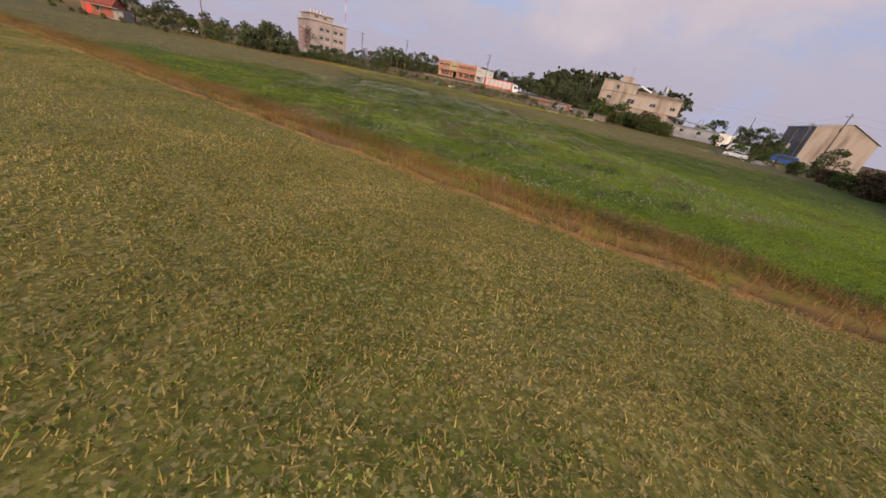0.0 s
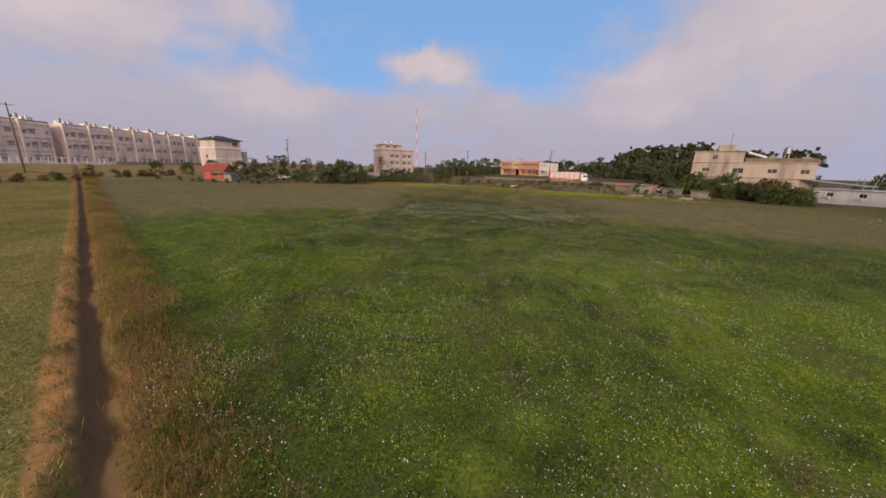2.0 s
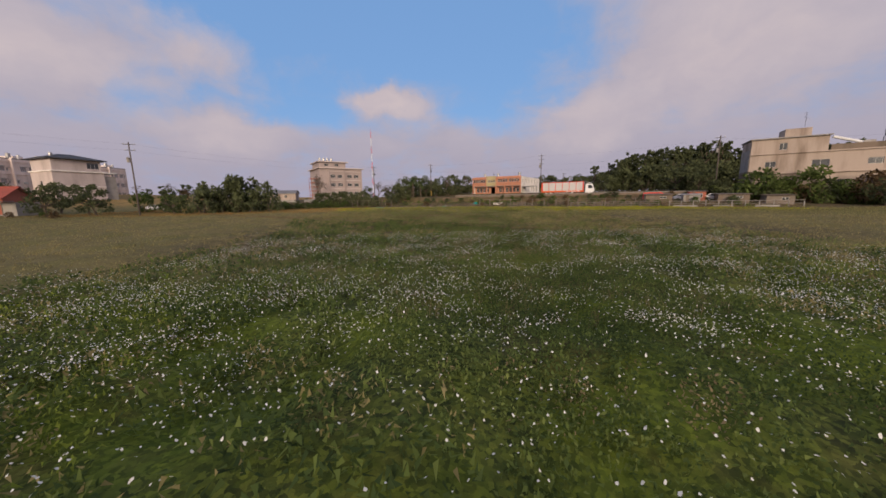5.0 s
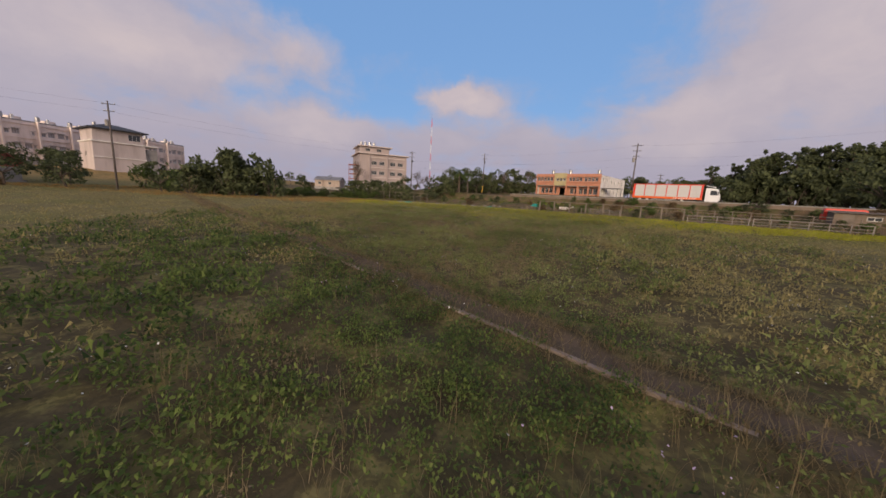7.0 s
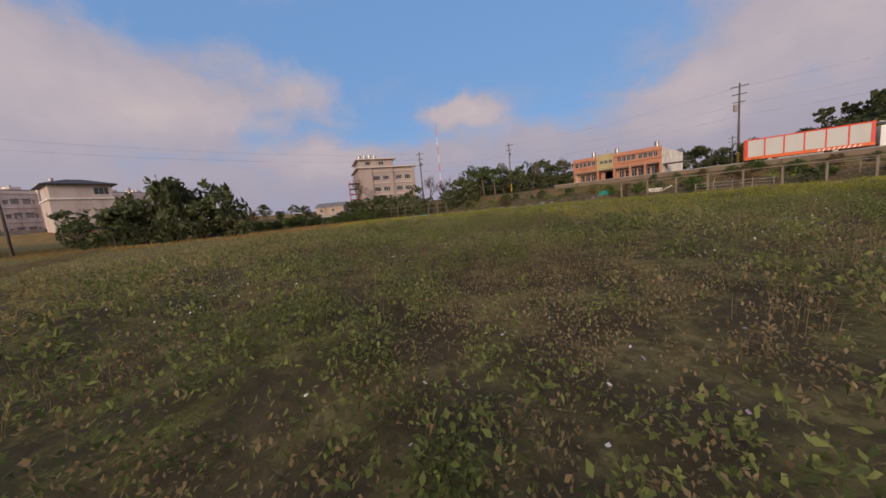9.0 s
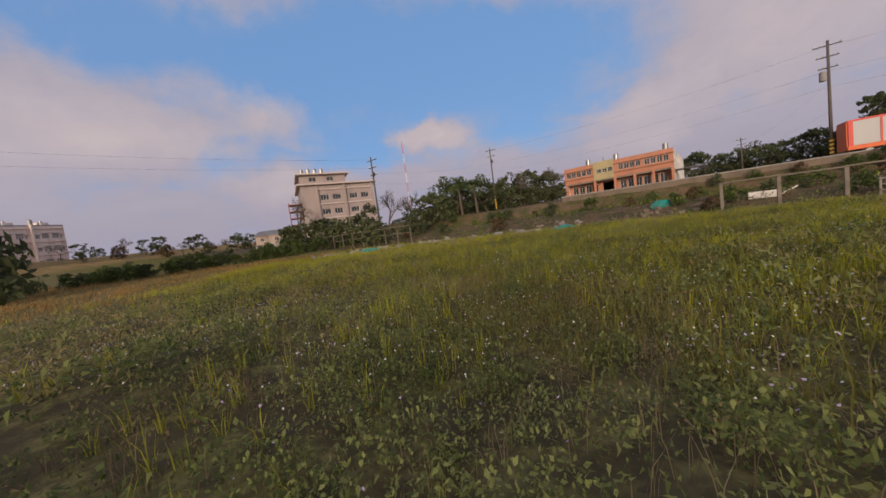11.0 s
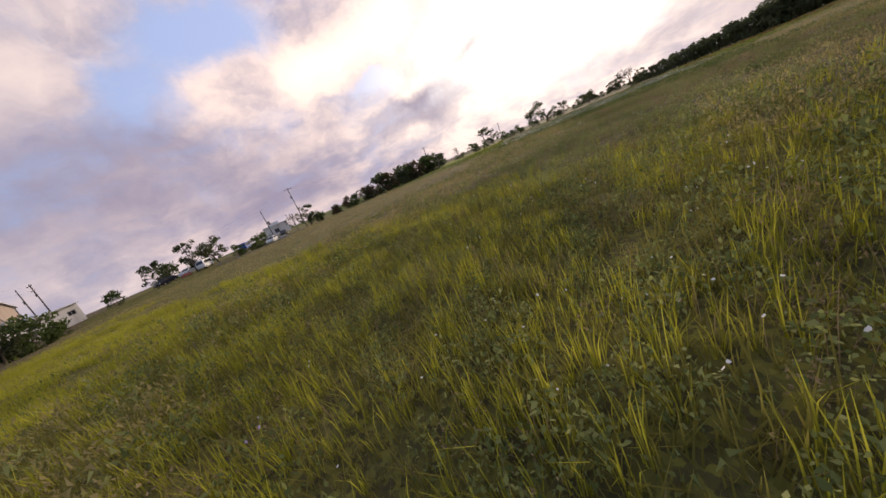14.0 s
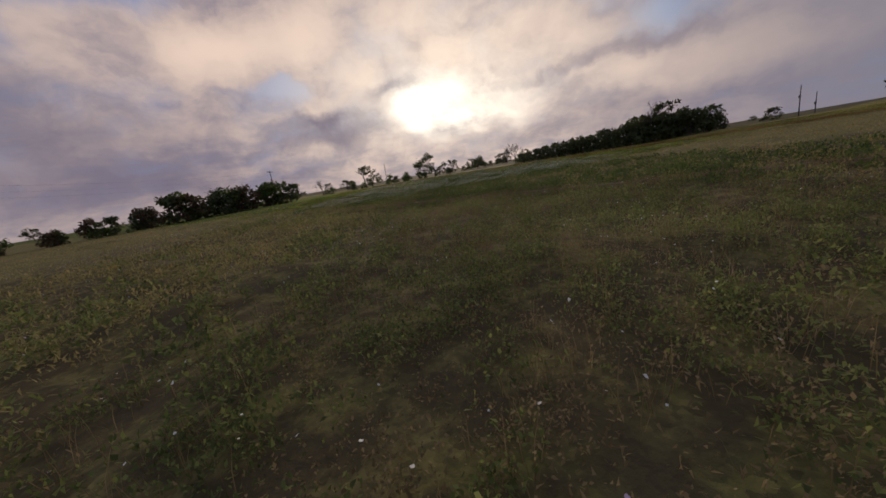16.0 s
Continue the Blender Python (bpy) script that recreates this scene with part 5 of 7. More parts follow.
# ---------------------------------------------------------------- orange two-storey building
og = thing("office_building", facing(28.8, 117.0, 4.0, 0.80, -0.60), "two-storey orange building with a yellow centre and white flank", "building")
L, dep = 21.6, 27.0
up = [(0.5 + 1.15 * i, 1.45 + 1.15 * i, 4.75, 6.0) for i in range(5)] + [(11.7 + 1.1 * i, 12.6 + 1.1 * i, 4.75, 6.0) for i in range(4)] + [(16.6 + 1.1 * i, 17.5 + 1.1 * i, 4.75, 6.0) for i in range(4)]
mid = [(7.3 + 1.15 * i, 8.2 + 1.15 * i, 4.75, 5.7) for i in range(3)]
flank = [(2.0 + 4.2 * i, 3.1 + 4.2 * i, z, z + 1.4) for i in range(6) for z in (1.2, 4.6)]
part("wall", holed(bmesh.new(), 6.6, 3.3, 7.1, up[:5]), ORANGE, og, "orange render")
part("wall", holed(bmesh.new(), 4.2, 3.3, 7.35, [(a - 6.6, b - 6.6, c, d) for a, b, c, d in mid]), YELLOW, og, "pale yellow render", m=pose(6.6, -0.12, 0))
part("wall", holed(bmesh.new(), 10.8, 3.3, 7.1, [(a - 10.8, b - 10.8, c, d) for a, b, c, d in up[5:]]), ORANGE, og, "orange render", m=pose(10.8, 0, 0))
for q in up:
    window(og, *q, pose(0, 0, 0))
for q in mid:
    window(og, *q, pose(0, -0.12, 0))
part("cornice", boxes((-0.25, 6.6, -0.35, 0.0, 6.15, 6.35), (10.8, 21.85, -0.35, 0.0, 6.15, 6.35), (-0.25, 6.6, -0.3, 0.0, 4.35, 4.55), (10.8, 21.85, -0.3, 0.0, 4.35, 4.55), bevel=0.02), ORANGE, og)
m = side(L, dep, "right")
part("wall", boxes((0.3, dep, 0, 0.25, 0, 0.01)), WHITEWASH, og, m=m)
part("wall", holed(bmesh.new(), dep - 0.3, 0.02, 6.8, [(a - 0.3, b - 0.3, c, d) for a, b, c, d in flank]), WHITEWASH, og, "white rendered flank", m=m @ pose(0.3, 0, 0))
for q in flank:
    window(og, *q, m)
part("wall", boxes((0, 0.25, 0.3, dep, 0, 6.8), (0.25, L - 0.25, dep - 0.25, dep, 0, 6.8)), WHITEWASH, og)
part("wall", holed(bmesh.new(), L - 0.5, 0, 3.3, [(0.8 + 1.5 * i, 2.0 + 1.5 * i, 0.7, 2.6) for i in range(4)] + [(11.2 + 1.5 * i, 12.4 + 1.5 * i, 0.7, 2.6) for i in range(6)] + [(7.6, 10.0, 0.05, 2.7)]), ORANGE, og, "shaded ground-floor wall", m=pose(0.25, 2.2, 0))
for q in [(0.8 + 1.5 * i, 2.0 + 1.5 * i, 0.7, 2.6) for i in range(4)] + [(11.2 + 1.5 * i, 12.4 + 1.5 * i, 0.7, 2.6) for i in range(6)]:
    window(og, *q, pose(0.25, 2.2, 0))
for i, x_ in enumerate((0.0, 6.4, 10.6, 14.4, 17.8, 21.1)):
    part("pillar", boxes((x_, x_ + 0.5, 0.0, 0.5, 0.0, 3.3), bevel=0.03), ORANGE, og)
part("floor", boxes((0.25, L - 0.25, 0.25, dep - 0.25, 3.05, 3.29)), CONCRETE, og)
part("roof", boxes((0.25, L - 0.25, 0.25, dep - 0.25, 6.5, 6.7)), CONCRETE, og)
part("base", boxes((-0.6, L + 0.6, -1.2, dep + 0.4, -1.0, -0.02)), CONCRETE, og)
for x_ in (5.0, 11.0, 20.2):
    tank(og, x_, 2.2, 6.7, 0.5, 1.2, 0.55)
antenna(og, 7.5, 6, 6.7)
part("canopy", boxes((L + 0.02, L + 5.0, 1.0, 6.0, 2.7, 2.82)), TIN, og, "flat metal canopy")
for x_, y_ in ((L + 4.7, 1.3), (L + 4.7, 5.6)):
    part("post", tube(bmesh.new(), (x_, y_, 0), (x_, y_, 2.7), 0.06), DARK_METAL, og)

# ---------------------------------------------------------------- pink-grey apartment block
apt = thing("apartment_block", facing(-33.6, 109.6, 3.0, 0.87, 0.49), "pink-grey apartment block with stepped flat roofs", "building")
L, dep = 17.0, 16.0
wins = [(x_, x_ + 1.9, z, z + 1.3) for z in (1.6, 5.0, 8.4) for x_ in (4.2, 7.0, 11.0, 13.8)]
lw = [(2.0 + 5.0 * i, 3.2 + 5.0 * i, z, z + 1.2) for i in range(3) for z in (1.6, 5.0, 8.4)]
storey_walls(apt, L, dep, 0, 12.0, PALE, wins, (), lw, 2)
for z in (3.9, 7.3, 10.8):
    part("ledge", boxes((3.4, L + 0.1, -0.3, 0.0, z, z + 0.3), bevel=0.02), PLASTER, apt)
for x_ in (3.2, 9.6, 16.4):
    part("pilaster", boxes((x_, x_ + 0.6, -0.45, 0.0, 0, 11.9), bevel=0.03), PALE, apt)
part("roof", boxes((-0.8, L + 0.9, -0.9, dep + 0.4, 12.01, 12.36), bevel=0.04), PLASTER, apt, "overhanging roof slab")
part("wall", holed(bmesh.new(), 10.4, 12.37, 14.5, [(2.0, 3.6, 13.0, 14.0), (6.0, 7.6, 13.0, 14.0)]), PALE, apt, "set-back upper storey", m=pose(0.2, 0.6, 0))
for q in ((2.0, 3.6, 13.0, 14.0), (6.0, 7.6, 13.0, 14.0)):
    window(apt, *q, pose(0.2, 0.6, 0))
part("wall", boxes((0.2, 0.45, 0.86, 12.0, 12.37, 14.5), (10.35, 10.6, 0.86, 12.0, 12.37, 14.5), (0.46, 10.34, 11.75, 12.0, 12.37, 14.5)), PALE, apt)
part("roof", boxes((-0.6, 11.6, -0.4, 12.8, 14.51, 14.85), bevel=0.04), PLASTER, apt)
for i in range(4):
    tank(apt, 0.9 + 1.5 * i, 2.2, 14.85, 0.45, 1.1, 0.2)
for i in range(5):
    part("stair_landing", boxes((-3.0, -0.02, 2.0, 6.0, 1.6 + 1.6 * i, 1.76 + 1.6 * i)), BRICK_RED, apt, "rusty outside stair landing")
for x_, y_ in ((-2.9, 2.1), (-2.9, 5.9)):
    part("post", tube(bmesh.new(), (x_, y_, 0), (x_, y_, 8.6), 0.07), BRICK_RED, apt)
part("base", boxes((-3.2, L + 0.5, -0.6, dep + 0.5, -1.5, -0.01)), CONCRETE, apt)

# ---------------------------------------------------------------- long row of townhouses in the west
def townhouse(width, seed):
    r = random.Random(seed)
    th = thing("townhouse", Matrix.Identity(4), "three-storey pink-grey terraced house, back wall stained by rain", "house", "row of terraced houses")
    H = 12.6
    holes = []
    for z in (1.0, 4.9, 8.7):
        for x_, w in ((0.9, r.choice((0.6, 0.9))), (2.3, 1.5), (4.5, 1.5), (6.3, 0.55)):
            if r.random() < 0.85:
                holes.append((x_, x_ + w, z + 0.2, z + (1.6 if w > 1 else 1.2)))
    part("wall", holed(bmesh.new(), width, 0, H, holes), TOWN, th)
    for q in holes:
        window(th, *q, pose(0, 0, 0), 2 if q[1] - q[0] > 1 else 1, 0.25, PALE_GLASS)
        part("hood", boxes((q[0] - 0.12, q[1] + 0.12, -0.3, 0.0, q[3] + 0.05, q[3] + 0.14)), CONCRETE, th)
    part("wall", boxes((0, 0.25, 0.26, 11.7, 0, H), (width - 0.25, width, 0.26, 11.7, 0, H), (0, width, 11.71, 12, 0, H)), TOWN, th)
    for z in (3.9, 7.8, 11.7):
        part("ledge", boxes((0.35, width - 0.05, -0.3, 0.0, z, z + 0.26), bevel=0.02), TOWN, th)
    part("pilaster", boxes((-0.05, 0.34, -0.75, 0.0, 0, H + 0.35), bevel=0.03), TOWN, th)
    part("roof", boxes((0.26, width - 0.26, 0.26, 11.7, H - 0.5, H - 0.3)), CONCRETE, th)
    part("parapet", boxes((0, width, -0.06, 0.24, H + 0.002, H + 0.3), bevel=0.02), CONCRETE, th)
    part("stair_hut", boxes((width * 0.55, width * 0.9, 4, 8, H - 0.3, H + 1.5), bevel=0.03), TOWN, th)
    tank(th, width * 0.2, 2.0, H - 0.3, 0.55, 1.3, 0.9)
    part("chimney", boxes((width * 0.42, width * 0.42 + 0.5, 1.0, 1.5, H - 0.3, H + 1.6)), WHITEWASH, th)
    part("air_conditioner", boxes((2.5, 3.3, -0.35, 0.0, 5.0, 5.6), bevel=0.03), FRAME, th)
    return th


row_a, row_b = Vector((-131, -14)), Vector((-117.5, 142))
ux = (row_b - row_a).normalized()
protos = [townhouse(7.42, k) for k in (1, 2, 3)]
used = set()
for i in range(19):
    p = row_a + ux * (7.45 * i - 2.0 + (2.9 if i >= 8 else 0.0))
    m = facing(p.x, p.y, 4.2, ux.x, ux.y)
    k = (i * 2 + i // 3) % 3
    if k in used:
        copy_thing(protos[k], m)
    else:
        protos[k].matrix_basis = m
        used.add(k)
# garden wall and balustrade before the row
bm = bmesh.new()
for i in range(40):
    box(bm, 1.6 * i, 1.6 * i + 0.22, 0, 0.22, 0.9, 2.3)
box(bm, 0, 64.2, 0, 0.25, 0, 0.9)
box(bm, 0, 64.2, 0, 0.25, 2.3, 2.5)
bal = part("garden_wall", bm, WHITEWASH, None, m=facing(-119, -16, 4.0, ux.x, ux.y))
tagged(bal, "white garden wall with a balustrade before the houses", "wall")
gw = part("garden_wall", boxes((0, 55, 0, 0.25, 0, 2.0), bevel=0.03), CONCRETE, None, m=facing(-113.5, 50, 3.6, ux.x, ux.y))
tagged(gw, "plain grey garden wall before the terraced houses", "wall")

# ---------------------------------------------------------------- hip-roofed house
villa = thing("house", facing(-99.5, 79.5, 3.6, 0.40, 0.917), "pale pinkish three-storey house with a dark hipped roof", "house")
L, dep = 11.5, 11.0
fw = [(1.2, 2.6, 4.4, 5.8), (5.0, 6.4, 4.4, 5.8), (1.2, 2.6, 1.0, 2.4), (5.0, 6.4, 1.0, 2.4)]
storey_walls(villa, L, dep, 0, 8.4, PLASTER, [], [(1.5, 3.2, 4.4, 6.0), (6, 7.7, 4.4, 6.0)], [(4, 5.5, 4.4, 5.8)])
part("cornice", boxes((-0.3, L + 3.2, -0.35, dep + 0.2, 8.4, 8.75), bevel=0.04), WHITEWASH, villa)
bm = bmesh.new()
holed(bm, L - 0.6, 8.76, 12.0, [(7.6, 10.4, 9.6, 11.4)])
part("wall", bm, PLASTER, villa, m=pose(0.3, 0.3, 0))
part("wall", boxes((0.3, 0.55, 0.56, dep - 0.3, 8.76, 12.0), (L - 0.55, L - 0.3, 0.56, dep - 0.3, 8.76, 12.0), (0.56, L - 0.56, dep - 0.55, dep - 0.3, 8.76, 12.0)), PLASTER, villa)
window(villa, 7.9, 10.7, 9.6, 11.4, pose(0, 0.3, 0), 2)
bm = bmesh.new()
e = [bm.verts.new(v) for v in ((-0.9, -0.9, 12.0), (L + 0.9, -0.9, 12.0), (L + 0.9, dep + 0.9, 12.0), (-0.9, dep + 0.9, 12.0))]
f = [bm.verts.new(v) for v in ((-0.9, -0.9, 12.25), (L + 0.9, -0.9, 12.25), (L + 0.9, dep + 0.9, 12.25), (-0.9, dep + 0.9, 12.25))]
r = [bm.verts.new(v) for v in ((4.2, dep / 2, 14.0), (L - 4.2, dep / 2, 14.0))]
for i in range(4):
    bm.faces.new((e[i], e[(i + 1) % 4], f[(i + 1) % 4], f[i]))
bm.faces.new(e[::-1])
bm.faces.new((f[0], f[1], r[1], r[0]))
bm.faces.new((f[1], f[2], r[1]))
bm.faces.new((f[2], f[3], r[0], r[1]))
bm.faces.new((f[3], f[0], r[0]))
part("roof", bm, DARK_ROOF, villa, "dark hipped tile roof")
part("ledge", boxes((-0.15, L + 0.1, -0.2, 0.0, 4.1, 4.35), bevel=0.02), WHITEWASH, villa)
part("annex", boxes((L + 0.02, L + 3.0, 0.4, dep - 1, 0, 7.6), bevel=0.03), CONCRETE, villa)
tank(villa, 1.5, 2.5, 12.6, 0.4, 0.9, 0.3)
part("base", boxes((-0.3, L + 3.1, -0.3, dep + 0.3, -1.2, -0.01)), CONCRETE, villa)

# ---------------------------------------------------------------- red-roofed hut
hut = thing("hut", facing(-77.6, 41.6, 0.9, 1.0, 0.02), "small red brick hut with a red tiled roof and lean-to", "hut")
part("wall", holed(bmesh.new(), 6.6, 0, 2.9, [(0.8, 1.8, 0.05, 2.1), (3.0, 4.2, 1.0, 2.0)]), BRICK_RED, hut)
window(hut, 3.0, 4.2, 1.0, 2.0, pose(0, 0, 0))
part("door", boxes((0.8, 1.8, 0.08, 0.14, 0.05, 2.1)), RED_PAINT, hut)
part("wall", boxes((0, 0.25, 0.26, 5.0, 0, 2.9), (6.35, 6.6, 0.26, 5.0, 0, 2.9), (0.26, 6.34, 4.75, 5.0, 0, 2.9)), BRICK_RED, hut)
bm = bmesh.new()
for y0, y1, z0, z1 in ((-0.6, 2.5, 2.75, 4.9), (5.6, 2.5, 2.75, 4.9)):
    for i in range(10):
        a, b = -0.5 + 0.76 * i, -0.5 + 0.76 * (i + 1)
        v = [bm.verts.new(q) for q in ((a, y0, z0), (b, y0, z0), (b, y1, z1), (a, y1, z1), (a, y0, z0 + 0.14), (b - 0.05, y0, z0 + 0.14), (b - 0.05, y1, z1 + 0.14), (a, y1, z1 + 0.14))]
        for q in ((0, 1, 2, 3), (4, 7, 6, 5), (0, 4, 5, 1), (1, 5, 6, 2), (2, 6, 7, 3), (3, 7, 4, 0)):
            bm.faces.new([v[j] for j in q])
part("roof", bm, RED_ROOF, hut)
part("ridge", boxes((-0.6, 7.2, 2.3, 2.7, 4.85, 5.15), bevel=0.05), RED_ROOF, hut)
for x_ in (-0.02, 6.4):
    bm = bmesh.new()
    v = [bm.verts.new(q) for q in ((x_, 0, 2.9), (x_, 5, 2.9), (x_, 2.5, 4.7), (x_ + 0.2, 0, 2.9), (x_ + 0.2, 5, 2.9), (x_ + 0.2, 2.5, 4.7))]
    for q in ((0, 1, 2), (5, 4, 3), (0, 3, 4, 1), (1, 4, 5, 2), (2, 5, 3, 0)):
        bm.faces.new([v[j] for j in q])
    part("gable", bm, BRICK_RED, hut)
part("lean_to", boxes((2.0, 9.0, -2.6, -0.62, 2.3, 2.42)), TIN, hut, "grey metal lean-to roof")
for x_ in (2.2, 5.4, 8.8):
    part("post", tube(bmesh.new(), (x_, -2.4, -0.4), (x_, -2.4, 2.3), 0.07), WOOD, hut)
part("wall", boxes((6.8, 9.0, -0.5, 3.5, -0.3, 2.2)), CONCRETE, hut)
part("base", boxes((-0.3, 7.0, -0.3, 5.3, -1.0, -0.01)), CONCRETE, hut)

# ---------------------------------------------------------------- little gabled house far off
gab = thing("cottage", facing(-64.0, 136.0, 3.0, 0.95, 0.1), "small pale cottage with a low gabled roof", "house")
storey_walls(gab, 11.0, 7.0, 0, 2.8, CREAM, [(1.5, 2.7, 1.0, 2.1), (6.0, 7.2, 1.0, 2.1)], [], [])
bm = bmesh.new()
for y0, y1 in ((-0.5, 3.5), (7.5, 3.5)):
    v = [bm.verts.new(q) for q in ((-0.4, y0, 2.8), (11.4, y0, 2.8), (11.4, y1, 4.4), (-0.4, y1, 4.4), (-0.4, y0, 2.95), (11.4, y0, 2.95), (11.4, y1, 4.55), (-0.4, y1, 4.55))]
    for q in ((0, 1, 2, 3), (4, 7, 6, 5), (0, 4, 5, 1), (1, 5, 6, 2), (2, 6, 7, 3), (3, 7, 4, 0)):
        bm.faces.new([v[j] for j in q])
part("roof", bm, TIN, gab, "grey sheet roof")
for x_ in (0.0, 10.8):
    bm = bmesh.new()
    v = [bm.verts.new(q) for q in ((x_, 0, 2.8), (x_, 7, 2.8), (x_, 3.5, 4.3), (x_ + 0.2, 0, 2.8), (x_ + 0.2, 7, 2.8), (x_ + 0.2, 3.5, 4.3))]
    for q in ((0, 1, 2), (5, 4, 3), (0, 3, 4, 1), (1, 4, 5, 2), (2, 5, 3, 0)):
        bm.faces.new([v[j] for j in q])
    part("gable", bm, CREAM, gab)
part("base", boxes((-0.2, 11.2, -0.2, 7.2, -1.5, -0.01)), CONCRETE, gab)

# ---------------------------------------------------------------- cream building with a dark parapet
cb = thing("farm_building", facing(76.2, 41.8, 2.2, 0.81, -0.586), "stained cream two-storey building with rooftop clutter", "building")
L, dep = 26.4, 6.8
fw = [(2.5, 4.2, 5.7, 6.9), (9.5, 12.0, 5.4, 6.9), (17.0, 19.0, 5.6, 6.8), (23.5, 25.2, 5.6, 6.8), (4.0, 5.6, 1.4, 2.8), (13.0, 14.6, 1.4, 2.8)]
storey_walls(cb, L, dep, 0, 8.6, CREAM, fw, [(3, 4.5, 5.5, 6.8)], [])
part("ledge", boxes((-0.2, L + 0.2, -0.45, 0.0, 4.25, 4.5), (-0.2, L + 0.2, -0.35, 0.0, 8.35, 8.6), bevel=0.03), CREAM, cb)
part("cladding", boxes((-0.14, -0.02, 0.2, dep, 0.0, 5.0), bevel=0.02), OLD_WALL, cb, "dark stained lower end wall")
part("cladding", boxes((-0.12, -0.02, 0.2, dep, 5.01, 9.6), (-0.16, -0.121, 0.2, dep, 7.2, 7.35)), CONCRETE, cb, "grey upper end wall")
bm = bmesh.new()
holed(bm, 11.5, 8.61, 11.5, [(4.4, 5.6, 9.2, 10.6)])
part("wall", bm, CREAM, cb, m=pose(0.0, 0.0, 0))
window(cb, 4.4, 5.6, 9.2, 10.6, pose(0, 0, 0))
part("wall", boxes((0, 0.25, 0.26, dep - 0.26, 8.61, 11.5), (11.25, 11.5, 0.26, dep - 0.26, 8.61, 11.5), (0, 11.5, dep - 0.25, dep, 8.61, 11.5)), CREAM, cb)
part("roof", boxes((-0.35, 11.8, -0.5, dep + 0.3, 11.51, 11.72), bevel=0.03), CONCRETE, cb)
part("roof", boxes((11.52, L - 0.26, 0.26, dep - 0.26, 8.2, 8.4)), CONCRETE, cb)
part("parapet", boxes((11.85, L, -0.05, 0.2, 8.61, 9.7), bevel=0.02), OLD_WALL, cb, "dark weather-stained parapet")
part("roof_stair", boxes((5.5, 9.5, 2.0, 5.6, 11.73, 13.6), bevel=0.04), CREAM, cb)
tank(cb, 20.5, 3.0, 8.4, 0.75, 1.6, 2.6)
bm = bmesh.new()
for x_ in (19.9, 21.1):
    for y_ in (2.4, 3.6):
        tube(bm, (x_, y_, 8.4), (x_, y_, 11.0), 0.06, n=5)
part("tank_stand", bm, DARK_METAL, cb)
part("chute", tube(bmesh.new(), (12.4, 1.5, 11.3), (16.4, 1.5, 9.9), 0.28, n=8), WHITE_PAINT, cb, "slanting white pipe on the roof")
for x_, w, z in ((16.8, 1.6, 1.3), (18.6, 0.8, 0.8), (23.4, 1.8, 1.1)):
    part("roof_box", boxes((x_, x_ + w, 2.0, 3.2, 8.41, 8.4 + z + 0.6), bevel=0.05), TIN, cb)
antenna(cb, 8.0, 1.0, 13.6, 3.0)
antenna(cb, 22.6, 4.0, 8.4, 3.2)
part("base", boxes((-0.2, L + 0.2, -0.2, dep + 0.2, -2.0, -0.01)), CONCRETE, cb)

# ---------------------------------------------------------------- long white shed
shed = thing("shed", facing(95.5, 23.6, 0.75, 0.13, -0.99), "long low dirty-white shed with small windows and a thin flat roof", "shed")
sw = [(2.6, 4.0, 1.8, 2.7), (8.6, 10.0, 1.9, 2.8), (13.6, 14.8, 1.8, 2.6)]
storey_walls(shed, 15.5, 7.0, 0, 3.5, WHITEWASH, sw, [(2.0, 3.2, 1.7, 2.6)], [])
part("roof", boxes((-0.3, 15.8, -0.35, 7.3, 3.51, 3.66), bevel=0.02), WHITE_PAINT, shed)
bm = bmesh.new()
box(bm, -4.0, 9.0, 0.3, 4.0, 0, 0.14, m=Matrix.Translation((0, 0, 5.2)) @ Matrix.Rotation(radians(5.0), 4, "Y"))
part("upper_roof", bm, TIN_BLUE, shed, "slanting thin sheet roof on posts")
for x_ in (-3.6, 0.5, 4.5, 8.4):
    part("post", tube(bmesh.new(), (x_, 0.6, -0.6 if x_ < 0 else 3.66), (x_, 0.6, 5.2 - 0.087 * x_), 0.07), WOOD, shed)
for x_, t_ in ((6.0, 0.7), (8.0, -0.5), (9.5, 0.4)):
    part("prop", tube(bmesh.new(), (x_, 1.5, 3.66), (x_ + t_, 2.0, 6.4), 0.08), WHITE_WOOD, shed, "leaning pale timber prop")
for q in sw[:2]:
    part("air_conditioner", boxes((q[0] + 0.1, q[0] + 0.9, -0.3, 0.0, 1.2, 1.75), bevel=0.03), FRAME, shed)
part("base", boxes((-0.2, 15.7, -0.2, 7.2, -1.5, -0.01)), CONCRETE, shed)

# ---------------------------------------------------------------- big warehouse behind
wh = thing("warehouse", facing(132.0, 8.0, 1.0, 0.70, -0.714), "large grey sheet-metal warehouse with a cream gable", "warehouse")
L, dep = 15.0, 34.0
prof = [(0, 0), (L, 0), (L, 9.0), (L / 2, 13.0), (0, 11.0)]
for y_ in (0.0, dep):
    bm = bmesh.new()
    vs = [bm.verts.new((a, y_ + (0.25 if y_ == 0 else -0.25) * k, b)) for k in (0, 1) for a, b in prof]
    bm.faces.new(vs[:5])
    bm.faces.new(vs[5:][::-1])
    for i in range(5):
        bm.faces.new((vs[i], vs[(i + 1) % 5], vs[5 + (i + 1) % 5], vs[5 + i]))
    part("gable", bm, CREAM, wh, "cream rendered gable wall")
bm = bmesh.new()
for i in range(34):
    y0 = 0.26 + i * (dep - 0.52) / 34
    d = 0.0 if i % 2 else 0.08
    box(bm, 0.02 - d, 0.2, y0, y0 + (dep - 0.52) / 34, 0, 10.95)
